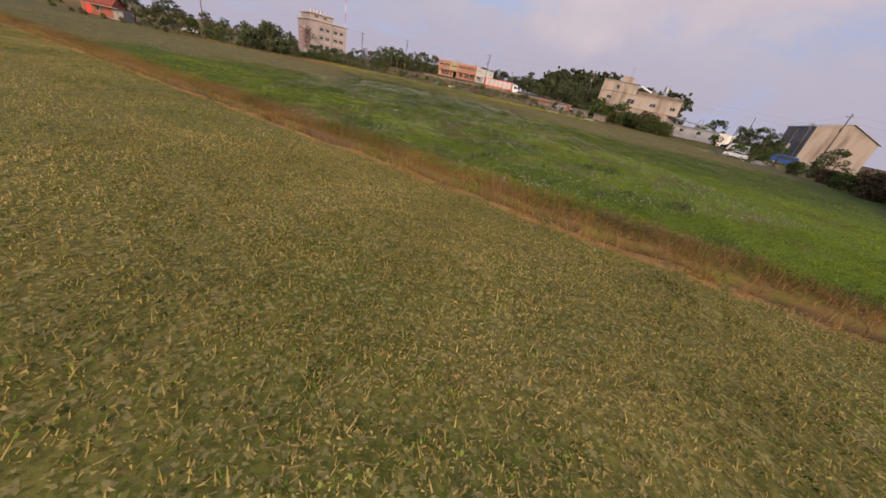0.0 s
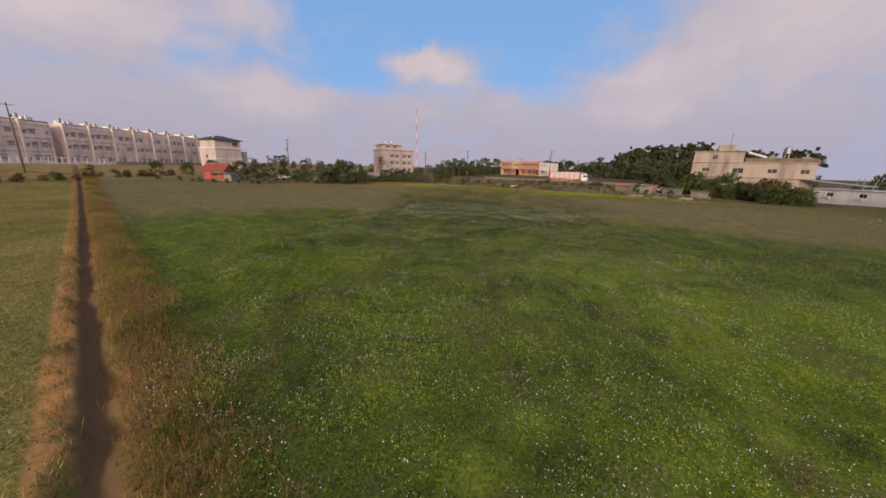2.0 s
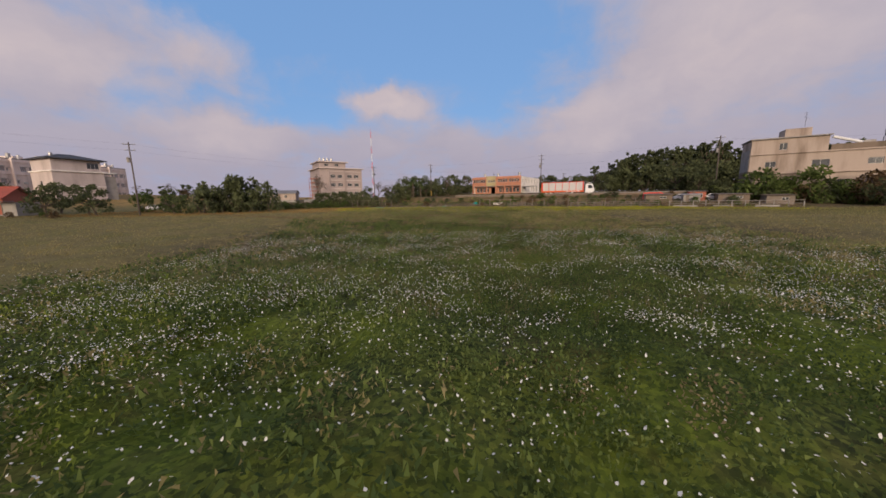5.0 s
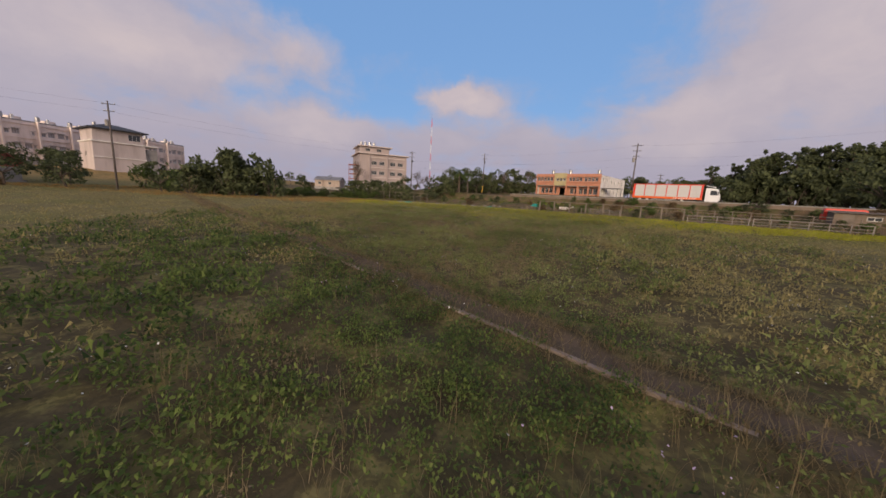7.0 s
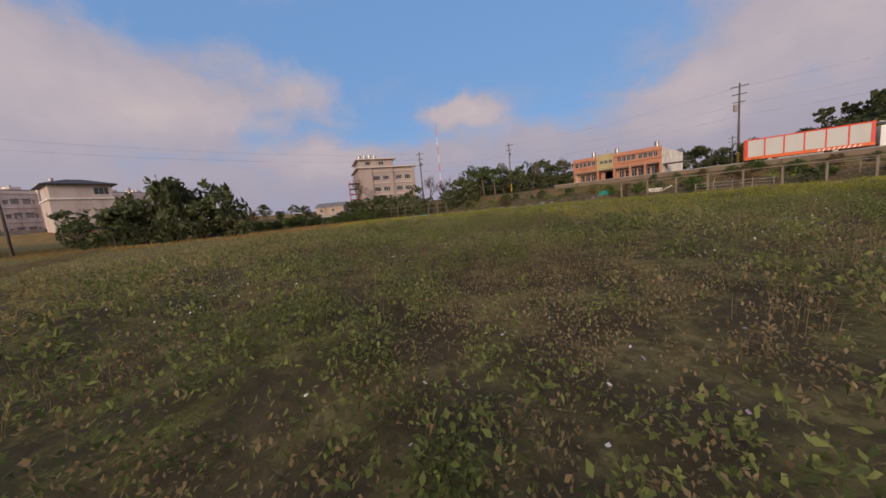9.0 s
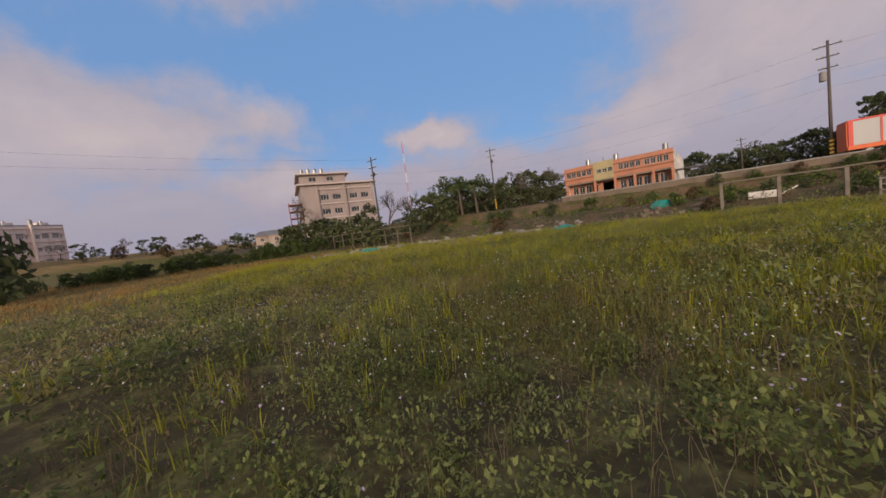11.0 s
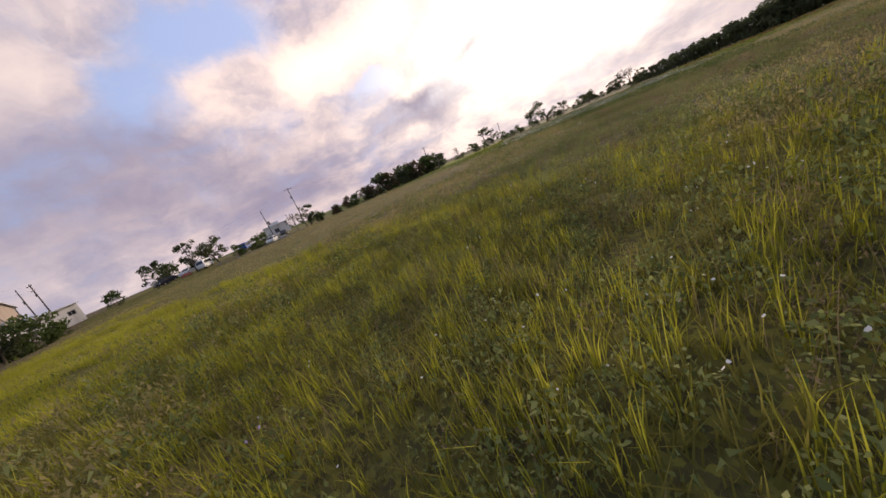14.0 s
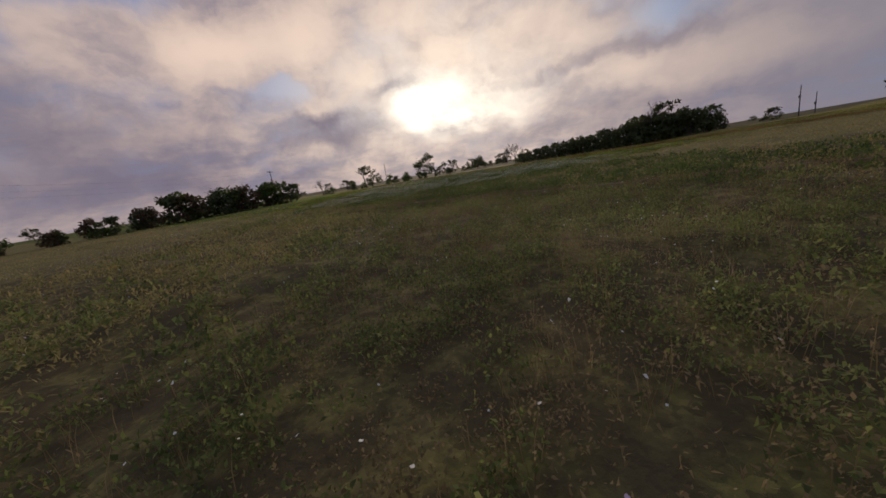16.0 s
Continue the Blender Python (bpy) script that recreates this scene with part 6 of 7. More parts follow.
part("wall", bm, TIN, wh, "weathered corrugated side wall")
part("wall", boxes((L - 0.2, L - 0.02, 0.26, dep - 0.26, 0, 8.95)), TIN, wh)
for (a0, b0), (a1, b1) in (((-0.6, 10.75), (L / 2, 13.1)), ((L / 2, 13.1), (L + 0.6, 8.8))):
    bm = bmesh.new()
    v = [bm.verts.new(q) for q in ((a0, -0.5, b0), (a1, -0.5, b1), (a1, dep + 0.5, b1), (a0, dep + 0.5, b0), (a0, -0.5, b0 + 0.18), (a1, -0.5, b1 + 0.18), (a1, dep + 0.5, b1 + 0.18), (a0, dep + 0.5, b0 + 0.18))]
    for q in ((0, 3, 2, 1), (4, 5, 6, 7), (0, 1, 5, 4), (1, 2, 6, 5), (2, 3, 7, 6), (3, 0, 4, 7)):
        bm.faces.new([v[j] for j in q])
    part("roof", bm, TIN_BLUE, wh)
# no hole in the wall: dark sheets laid on it imitate shaded bays
part("opening", boxes((-0.14, -0.1, 4, 12, 0, 6.0), (-0.14, -0.1, 15, 22, 0, 6.0)), DARK_METAL, wh, "flat dark sheet standing for the shade in an open bay")
part("base", boxes((-0.5, L + 0.5, -0.5, dep + 0.5, -2, -0.01)), CONCRETE, wh)

# ---------------------------------------------------------------- small white house by the east lane
wb = thing("house", facing(91.0, -42.0, 0.1, 0.7, -0.714), "small white flat-roofed house with two dark windows", "house")
storey_walls(wb, 8.5, 7.0, 0, 4.0, WHITEWASH, [(1.4, 2.7, 1.6, 2.9), (5.4, 6.7, 1.6, 2.9)], [(2.5, 4.0, 1.6, 2.9)], [(2.5, 4.0, 1.6, 2.9)])
part("roof", boxes((-0.3, 8.8, -0.3, 7.3, 4.01, 4.25), bevel=0.03), WHITE_PAINT, wb)
part("roof_hut", boxes((5.5, 8.2, 2.0, 5.0, 4.26, 5.2), bevel=0.03), WHITEWASH, wb)
part("base", boxes((-0.2, 8.7, -0.2, 7.2, -0.8, -0.01)), CONCRETE, wb)

# ---------------------------------------------------------------- articulated lorry on the road
lorry = thing("lorry", facing(*at(-3.6, 82.0, ROAD_Z + 0.06), 0.84, -0.54), "white-sided lorry trailer framed in red, with a white cab", "lorry")
BL, BZ0, BZ1, BW = 11.7, 0.78, 3.66, 2.5
part("box", boxes((0.06, BL - 0.06, 0.06, BW - 0.06, BZ0 + 0.1, BZ1 - 0.06)), PANEL, lorry)
for i in range(6):
    a, b = 0.22 + i * (BL - 0.44) / 6, 0.22 + (i + 1) * (BL - 0.44) / 6
    part("panel", boxes((a + 0.07, b - 0.07, 0.0, 0.058, BZ0 + 0.42, BZ1 - 0.16), bevel=0.012), PANEL, lorry, "white side panel")
for i in range(7):
    c = 0.22 + i * (BL - 0.44) / 6
    w = 0.07 if 0 < i < 6 else 0.16
    part("post", boxes((c - w, c + w, -0.035, 0.056, BZ0 + 0.36, BZ1 - 0.14), bevel=0.01), RED_PAINT, lorry)
part("top_rail", boxes((0, BL, -0.04, 0.057, BZ1 - 0.16, BZ1), (0, 0.06, 0.06, BW, BZ1 - 0.16, BZ1), bevel=0.012), RED_PAINT, lorry)
part("bottom_rail", boxes((0, BL, -0.05, 0.057, BZ0, BZ0 + 0.40), bevel=0.015), ORANGE_RED, lorry, "orange-red side rail")
part("rear_door", boxes((-0.05, 0.055, 0.06, BW - 0.06, BZ0, BZ1 - 0.17), bevel=0.01), ORANGE_RED, lorry)
for i in range(9):
    bm = bmesh.new()
    v = [bm.verts.new((7.0 + 0.42 * i + dx, -0.058, z)) for dx, z in ((0, BZ0 + 0.04), (0.16, BZ0 + 0.04), (0.34, BZ0 + 0.30), (0.18, BZ0 + 0.30))]
    w2 = [bm.verts.new((q.co.x, -0.048, q.co.z)) for q in v]
    bm.faces.new(v)
    bm.faces.new(w2[::-1])
    for j in range(4):
        bm.faces.new((v[j], v[(j + 1) % 4], w2[(j + 1) % 4], w2[j]))
    part("stripe", bm, WHITE_PAINT, lorry)
part("chassis", boxes((0.3, BL + 2.0, 0.7, 1.0, 0.55, BZ0 + 0.08), (0.3, BL + 2.0, 1.5, 1.8, 0.55, BZ0 + 0.08)), DARK_METAL, lorry)
part("side_guard", boxes((3.4, 7.6, 0.05, 0.1, 0.35, 0.45), (3.4, 7.6, 0.05, 0.1, 0.6, 0.68)), FRAME, lorry)
for x_ in (1.4, 2.7, 8.6, 13.0):
    for y_ in (0.12, BW - 0.40):
        w = part("wheel", tube(bmesh.new(), (x_, y_, 0.5), (x_, y_ + 0.28, 0.5), 0.5, n=18), RUBBER, lorry)
        part("rim", tube(bmesh.new(), (x_, y_ - 0.012, 0.5), (x_, y_ + 0.29, 0.5), 0.27, n=14), FRAME, w)
# cab: shaped side profile
bm = bmesh.new()
prof = [(12.05, 0.55), (14.2, 0.55), (14.32, 1.0), (14.28, 1.55), (13.95, 2.75), (13.6, 2.95), (12.7, 3.05), (12.05, 3.0)]
rings = [[bm.verts.new((a - (0.12 if y_ in (0.08, 2.42) and a > 13.5 else 0), y_, b)) for a, b in prof] for y_ in (0.08, 0.22, 2.28, 2.42)]
for r0, r1 in zip(rings, rings[1:]):
    for i in range(8):
        bm.faces.new((r0[i], r0[(i + 1) % 8], r1[(i + 1) % 8], r1[i]))
bm.faces.new(rings[0][::-1])
bm.faces.new(rings[-1])
cab = part("cab", bm, WHITE_PAINT, lorry, "white driver's cab")
bm = bmesh.new()
v = [bm.verts.new(q) for q in ((14.30, 0.35, 1.62), (14.30, 2.15, 1.62), (14.02, 2.15, 2.62), (14.02, 0.35, 2.62))]
w2 = [bm.verts.new((q.co.x - 0.03, q.co.y, q.co.z)) for q in v]
bm.faces.new(v)
bm.faces.new(w2[::-1])
for j in range(4):
    bm.faces.new((v[j], v[(j + 1) % 4], w2[(j + 1) % 4], w2[j]))
part("windscreen", bm, GLASS, cab)
bm = bmesh.new()
v = [bm.verts.new(q) for q in ((12.75, 0.066, 1.75), (13.85, 0.066, 1.75), (13.62, 0.066, 2.6), (12.75, 0.066, 2.6))]
w2 = [bm.verts.new((q.co.x, 0.1, q.co.z)) for q in v]
bm.faces.new(v)
bm.faces.new(w2[::-1])
for j in range(4):
    bm.faces.new((v[j], v[(j + 1) % 4], w2[(j + 1) % 4], w2[j]))
part("side_window", bm, GLASS, cab)
bm = bmesh.new()
box(bm, 12.0, 13.5, 0.3, 2.2, 0, 0.06, m=Matrix.Translation((0, 0, 3.52)) @ Matrix.Translation((12, 0, 0)) @ Matrix.Rotation(radians(14), 4, "Y") @ Matrix.Translation((-12, 0, 0)))
part("wind_deflector", bm, WHITE_PAINT, cab)
part("bumper", boxes((13.9, 14.4, 0.1, 2.4, 0.35, 0.8), bevel=0.05), DARK_METAL, cab)
part("mirror", boxes((13.9, 14.0, -0.18, 0.04, 1.9, 2.5), bevel=0.02), DARK_METAL, cab)

# ---------------------------------------------------------------- utility poles and wires
def utility_pole(x, y, top, arms=1, transformer=False, banded=False, turn=0.0, lean=0.0, base=None, thin=1.0):
    z0 = h(x, y) if base is None else base
    H = top - z0
    p = thing("utility_pole", pose(x, y, z0, 0, lean, turn), "tapered grey concrete utility pole with cross-arms", "utility pole", "utility poles")
    part("pole", tube(bmesh.new(), (0, 0, -0.5), (0, 0, H), 0.17 * thin, 0.10 * thin, 10), POLE, p, smooth=True)
    for i in range(arms):
        z = H - 0.5 - 1.1 * i
        w = (1.0, 0.8, 0.7)[i % 3]
        arm = part("cross_arm", boxes((-w, w, 0.10, 0.19, z, z + 0.10), bevel=0.01), DARK_METAL, p)
        for q in (-w + 0.1, -w * 0.4, w - 0.1):
            bm = tube(bmesh.new(), (q, 0.145, z + 0.10), (q, 0.145, z + 0.32), 0.05, 0.03, 6)
            tube(bm, (q, 0.145, z + 0.17), (q, 0.145, z + 0.21), 0.075, n=6)
            part("insulator", bm, FRAME, arm)
    if transformer:
        bm = tube(bmesh.new(), (-0.42, 0, H - 3.9), (-0.42, 0, H - 3.0), 0.26, n=12)
        tube(bm, (-0.42, 0, H - 3.0), (-0.42, 0, H - 2.9), 0.26, 0.12, n=12)
        part("transformer", bm, CONCRETE, p)
        part("bracket", boxes((-0.4, 0.0, -0.04, 0.04, H - 3.3, H - 3.2)), DARK_METAL, p)
    else:
        part("junction_box", boxes((0.12, 0.34, -0.12, 0.12, H - 2.9, H - 2.3), bevel=0.02), DARK_METAL, p)
    if banded:
        for i in range(5):
            part("band", tube(bmesh.new(), (0, 0, 0.5 + 0.4 * i), (0, 0, 0.7 + 0.4 * i), 0.178, n=10), STRIPE, p, "yellow warning band")
    return p


utility_pole(41.6, 72.5, 15.1, 3, True, True, -33, base=h(41.6, 72.5))
utility_pole(76.6, 49.7, 16.3, 3, True, False, -30)
utility_pole(9.7, 99.6, 15.2, 2, False, True, -30)
utility_pole(-9.7, 84.6, 13.2, 3, False, False, -30)
utility_pole(-52.2, 46.5, 14.4, 2, True, False, 15)
utility_pole(-92.7, 8.9, 17.4, 1, False, False, 30)
utility_pole(70.5, 118.0, 13.0, 2, False, False, -33)
utility_pole(88.0, 43.0, 13.0, 2, False, False, -30)
utility_pole(120, 2.0, 12.0, 2, False, False, 0)
utility_pole(76.0, -30.0, 11.2, 1, False, False, 50, thin=0.8)
utility_pole(79.5, -21.5, 8.0, 0, True, False, 50, thin=0.8)
utility_pole(86.0, -5.0, 6.4, 1, False, False, 50, thin=0.8)
utility_pole(49.3, -75.1, 9.4, 1, False, False, 70, thin=0.8)
utility_pole(23.2, -139.9, 9.2, 3, False, False, 75)
utility_pole(7.0, -160.0, 10.5, 1, False, False, 75, thin=0.8)
utility_pole(-84.3, -55.2, 7.6, 0, False, False, 0, thin=0.8)
utility_pole(-91.0, -57.0, 5.6, 0, False, False, 0, thin=0.8)
utility_pole(108.0, 9.0, 10.5, 0, False, False, 0, thin=0.8)


def wire(a, b, sag, r=0.006):
    c = bpy.data.curves.new("power_line", "CURVE")
    c.dimensions, c.bevel_depth, c.bevel_resolution = "3D", r, 0
    s = c.splines.new("POLY")
    s.points.add(16)
    for i in range(17):
        f = i / 16
        p = Vector(a).lerp(Vector(b), f)
        s.points[i].co = (p.x, p.y, p.z - sag * 4 * f * (1 - f), 1)
    c.materials.append(DARK_METAL)
    return tagged(new("power_line", c), "thin dark sagging overhead wire between poles", "power line", "overhead wires")


for dz, off in ((-0.4, 0.7), (-3.0, 0.0), (-4.6, 0.0)):
    o = Vector((0.54, 0.84, 0)) * off
    wire(Vector((41.6, 72.5, 15.1 + dz)) + o, Vector((76.6, 49.7, 16.3 + dz)) + o, 0.7)
    wire(Vector((9.7, 99.6, 15.2 + dz)) + o, Vector((41.6, 72.5, 15.1 + dz)) + o, 0.7)
for dz in (-3.0, -5.0):
    wire((9.7, 99.6, 15.2 + dz), (-9.7, 84.6, 13.2 + dz * 0.8), 0.5)
    wire((41.6, 72.5, 15.1 + dz * 1.4), (70.5, 118.0, 13.0 + dz * 0.5), 0.9)
for dz in (-0.4, -1.6):
    wire((-9.7, 84.6, 13.2 + dz), (-52.2, 46.5, 14.4 + dz), 0.9)
    wire((-52.2, 46.5, 14.4 + dz), (-92.7, 8.9, 17.4 + dz), 0.9)
    wire((76.6, 49.7, 16.3 + dz * 2), (120, 2.0, 12.0 + dz), 0.9)
for dz in (-0.3, -1.3, -2.2):
    wire((86.0, -5.0, 6.4 + dz * 0.6), (76.0, -30.0, 11.2 + dz), 0.4)
    wire((76.0, -30.0, 11.2 + dz), (49.3, -75.1, 9.4 + dz), 0.9)
    wire((49.3, -75.1, 9.4 + dz), (23.2, -139.9, 9.2 + dz), 1.0)

# ---------------------------------------------------------------- slender mast far beyond the road
mast = thing("radio_mast", pose(-29.1, 244.0, h(-29.1, 244.0)), "slender red and white lattice radio mast far off", "radio mast")
for i in range(9):
    bm = bmesh.new()
    z0, z1 = 55.1 * i / 9, 55.1 * (i + 1) / 9
    legs = [(0.4 * math.cos(q), 0.4 * math.sin(q)) for q in (0.3, 2.4, 4.5)]
    for k_, (a, b) in enumerate(legs):
        c, d = legs[(k_ + 1) % 3]
        tube(bm, (a, b, z0), (a, b, z1), 0.05, n=5)
        tube(bm, (a, b, z0), (c, d, z1), 0.028, n=4)
    part("mast_section", bm, RED_PAINT if i % 2 == 0 else WHITE_PAINT, mast, "red lattice section" if i % 2 == 0 else "white lattice section")
part("aerial", tube(bmesh.new(), (0, 0, 55.1), (0, 0, 58.1), 0.06, 0.03, 5), DARK_METAL, mast)

# ---------------------------------------------------------------- parked vehicles
def car(x, y, turn, paint, label, group="", van=False):
    c = thing("car", pose(x, y, h(x, y) + 0.02, 0, 0, turn), label, "car", group)
    prof = ([(-2.1, 0.35), (2.1, 0.35), (2.2, 0.62), (2.1, 0.9), (1.15, 1.02), (0.55, 1.46), (-1.2, 1.5), (-1.95, 1.02), (-2.18, 0.92), (-2.2, 0.5)] if not van else
            [(-2.2, 0.4), (2.2, 0.4), (2.25, 0.8), (2.1, 1.15), (1.6, 1.9), (1.3, 1.98), (-2.05, 1.98), (-2.2, 1.8), (-2.25, 1.0), (-2.25, 0.5)])
    bm = bmesh.new()
    n = len(prof)
    rings = []
    for y_ in (-0.85, -0.78, 0.78, 0.85):
        k = 0.0 if abs(y_) < 0.8 else 1.0
        rings.append([bm.verts.new((a * (1 - 0.015 * k), y_ * (0.86 if b > 1.2 else 1.0), b - (0.04 * k if b > 1.0 else 0))) for a, b in prof])
    for r0, r1 in zip(rings, rings[1:]):
        for i in range(n):
            bm.faces.new((r0[i], r0[(i + 1) % n], r1[(i + 1) % n], r1[i]))
    bm.faces.new(rings[0][::-1])
    bm.faces.new(rings[-1])
    part("body", bm, paint, c)
    for sgn in (-1, 1):
        bm = bmesh.new()
        pts = [(-1.75, 1.05), (0.95, 1.05), (0.5, 1.38), (-1.15, 1.41)] if not van else [(-1.9, 1.15), (1.7, 1.15), (1.45, 1.75), (-1.9, 1.75)]
        v = [bm.verts.new((a, sgn * (0.845 if b < 1.2 else 0.755), b)) for a, b in pts]
        w = [bm.verts.new((a, sgn * (0.80 if b < 1.2 else 0.70), b)) for a, b in pts]
        bm.faces.new(v)
        bm.faces.new(w[::-1])
        for j in range(4):
            bm.faces.new((v[j], v[(j + 1) % 4], w[(j + 1) % 4], w[j]))
        part("side_window", bm, GLASS, c)
    for a0, z0, a1, z1 in (((1.17, 1.04, 0.58, 1.45) if not van else (2.07, 1.22, 1.66, 1.85)), ((-1.9, 1.06, -1.25, 1.47) if not van else (-2.22, 1.2, -2.22, 1.75))):
        bm = bmesh.new()
        sg = 0.02 if a0 > 0 else -0.02
        v = [bm.verts.new(q) for q in ((a0 + sg, -0.68, z0), (a0 + sg, 0.68, z0), (a1 + sg, 0.6, z1), (a1 + sg, -0.6, z1))]
        w = [bm.verts.new((q.co.x - 2 * sg, q.co.y, q.co.z - 0.02)) for q in v]
        bm.faces.new(v)
        bm.faces.new(w[::-1])
        for j in range(4):
            bm.faces.new((v[j], v[(j + 1) % 4], w[(j + 1) % 4], w[j]))
        part("windscreen", bm, GLASS, c)
    for a in (-1.35, 1.35):
        for y_ in (-0.86, 0.66):
            w = part("wheel", tube(bmesh.new(), (a, y_, 0.31), (a, y_ + 0.2, 0.31), 0.31, n=16), RUBBER, c)
            part("rim", tube(bmesh.new(), (a, y_ - 0.01, 0.31), (a, y_ + 0.21, 0.31), 0.18, n=12), FRAME, w)
    for y_ in (-0.6, 0.6):
        part("headlight", boxes((2.1, 2.19, y_ - 0.16, y_ + 0.16, 0.66, 0.8), bevel=0.02), FRAME, c)
        part("tail_light", boxes((-2.2, -2.13, y_ - 0.14, y_ + 0.14, 0.72, 0.9), bevel=0.02), RED_PAINT, c)
    return c


car(-65.6, 69.3, 30, WHITE_PAINT, "white hatchback parked by the thicket on the lane")
car(75.5, -16.0, 118, WHITE_PAINT, "white estate car parked at the field edge", "cars along the east lane")
car(82.0, -28.0, 125, BLACK_PAINT, "dark car parked beside the brush", "cars along the east lane")
car(91.0, -2.0, 105, BLACK_PAINT, "dark saloon parked near the white shed", "cars along the east lane")
car(89.5, -6.0, 110, WHITE_PAINT, "white saloon parked behind a dark one", "cars along the east lane")
car(86.5, -7.5, 120, WHITE_PAINT, "white van parked under the round tree", "cars along the east lane", True)
car(86.0, -18.5, 120, BLUE_PAINT, "blue van parked past the round tree", "cars along the east lane", True)
for s_, n_, paint, lab in ((30.0, 72.5, WHITE_PAINT, "white car parked below the road wall"), (24.0, 72.0, RED_PAINT, "red van parked below the road wall"), (35.5, 72.0, WHITE_PAINT, "pale car parked below the road wall")):
    p = at(s_, n_)
    car(p.x, p.y, -33, paint, lab, "cars below the road", lab.startswith("red"))

# ---------------------------------------------------------------- fence at the field edge
def rail_fence(s0, s1, n, tall, posts, rails, mat, label, thick=0.07, top=0.0):
    a, b = at(s0, n), at(s1, n)
    L = s1 - s0
    f = thing("fence", facing(a.x, a.y, h(a.x, a.y), 0.84, -0.54), label, "fence")
    for i in range(posts):
        x_ = L * i / (posts - 1)
        q = at(s0 + x_, n)
        z = h(q.x, q.y) - h(a.x, a.y)
        part("post", boxes((x_ - thick, x_ + thick, -thick, thick, z - 0.3, z + tall + random.uniform(-0.05, 0.05)), bevel=0.012), mat, f)
    for z in rails:
        for i in range(posts - 1):
            x0, x1 = L * i / (posts - 1), L * (i + 1) / (posts - 1)
            bm = bmesh.new()
            d0, d1 = random.uniform(-0.04, 0.04), random.uniform(-0.04, 0.04)
            tube(bm, (x0 - 0.06, -thick - 0.02, z + d0), (x1 + 0.06, -thick - 0.02, z + d1), 0.03 if z < tall - 0.1 else 0.04 + top, n=6)
            part("rail", bm, mat, f)
    return f


rail_fence(-15.0, 6.5, 60.4, 2.0, 9, (1.98,), WOOD, "weathered post fence with one thick top beam", 0.09, 0.01)
rail_fence(7.0, 13.5, 61.0, 1.2, 5, (0.35, 0.7, 1.1), WHITE_WOOD, "chalky white three-rail fence panel", 0.05)
rail_fence(14.0, 24.0, 61.6, 1.15, 7, (0.3, 0.65, 1.05), WHITE_WOOD, "chalky white three-rail fence panel", 0.05)
rail_fence(-8.0, -2.0, 61.8, 1.1, 5, (0.35, 0.7, 1.0), WHITE_WOOD, "short pale rail fence behind the posts", 0.05)
rail_fence(2.0, 24.0, 66.0, 1.3, 12, (0.4, 0.8, 1.2), WOOD, "grey wooden rails of a garden plot", 0.05)
rail_fence(26.0, 46.0, 63.0, 1.1, 11, (0.5, 1.0), CONCRETE, "low grey fence along the shanty plots", 0.06)
rail_fence(-62.0, -44.0, 61.5, 1.9, 9, (1.0, 1.85), WOOD, "rough trellis of poles over a vegetable plot", 0.05)

# ---------------------------------------------------------------- garden clutter along the edge
def heap(name, x, y, sx, sy, sz, mat, label, category, seed, turn=0.0, lift=0.0):
    """A lumpy covered heap."""
    bm = bmesh.new()
    bmesh.ops.create_icosphere(bm, subdivisions=3, radius=1.0)
    for v in bm.verts:
        q = v.co.copy()
        k = 1 + 0.28 * noise.noise(q * 1.6 + Vector((seed, 0, 0))) + 0.10 * noise.noise(q * 4.5 + Vector((0, seed, 0)))
        v.co = Vector((q.x * sx * k, q.y * sy * k, max(-0.15, q.z * sz * k)))
    return tagged(part(name, bm, mat, None, m=pose(x, y, h(x, y) + lift, 0, 0, turn)), label, category)


heap("tarpaulin", 11.0, 62.8, 1.2, 0.42, 0.45, TEAL, "long teal tarpaulin draped over a heap", "tarpaulin", 1, -32)
heap("tarpaulin", 20.5, 66.0, 1.0, 0.6, 0.6, TEAL, "small teal tarpaulin over a heap", "tarpaulin", 2, 10)
heap("tarpaulin", -6.5, 66.5, 1.8, 0.5, 0.4, TEAL, "teal netting spread along a vegetable bed", "tarpaulin", 3, -30)
heap("rubble_heap", 7.6, 63.8, 0.7, 0.5, 0.4, WHITE_WOOD, "pale heap of rubble and sacks", "rubble", 4)
heap("rubble_heap", 5.8, 65.2, 0.6, 0.5, 0.35, CONCRETE, "grey heap of rubble by the gardens", "rubble", 5)
heap("sheeting", -36.0, 58.5, 0.9, 0.6, 0.7, BLUE_PAINT, "blue plastic sheeting by the thicket", "sheeting", 6)
heap("rubble_heap", 88.0, -4.0, 1.2, 0.8, 0.6, BRICK_RED, "reddish heap of rubble by the shed", "rubble", 7)
heap("rubble_heap", 76.5, -20.5, 1.6, 1.0, 0.6, CONCRETE, "grey heap at the lane edge", "rubble", 8)
def debris(x0, x1, y0, y1, count, mat, label, seed):
    """Loose stones, bricks and sacks strewn over the soil."""
    r = random.Random(seed)
    bm = bmesh.new()
    for _ in range(count):
        x, y = r.uniform(x0, x1), r.uniform(y0, y1)
        a, b, c = r.uniform(0.08, 0.3), r.uniform(0.06, 0.2), r.uniform(0.05, 0.16)
        box(bm, -a, a, -b, b, -c, c, m=Matrix.Translation((x, y, h(x, y) + 0.6 * c)) @ Euler((r.uniform(-0.4, 0.4), r.uniform(-0.4, 0.4), r.uniform(0, 6.3))).to_matrix().to_4x4())
    return tagged(part("debris", bm, mat, None), label, "rubble", kind="stuff")


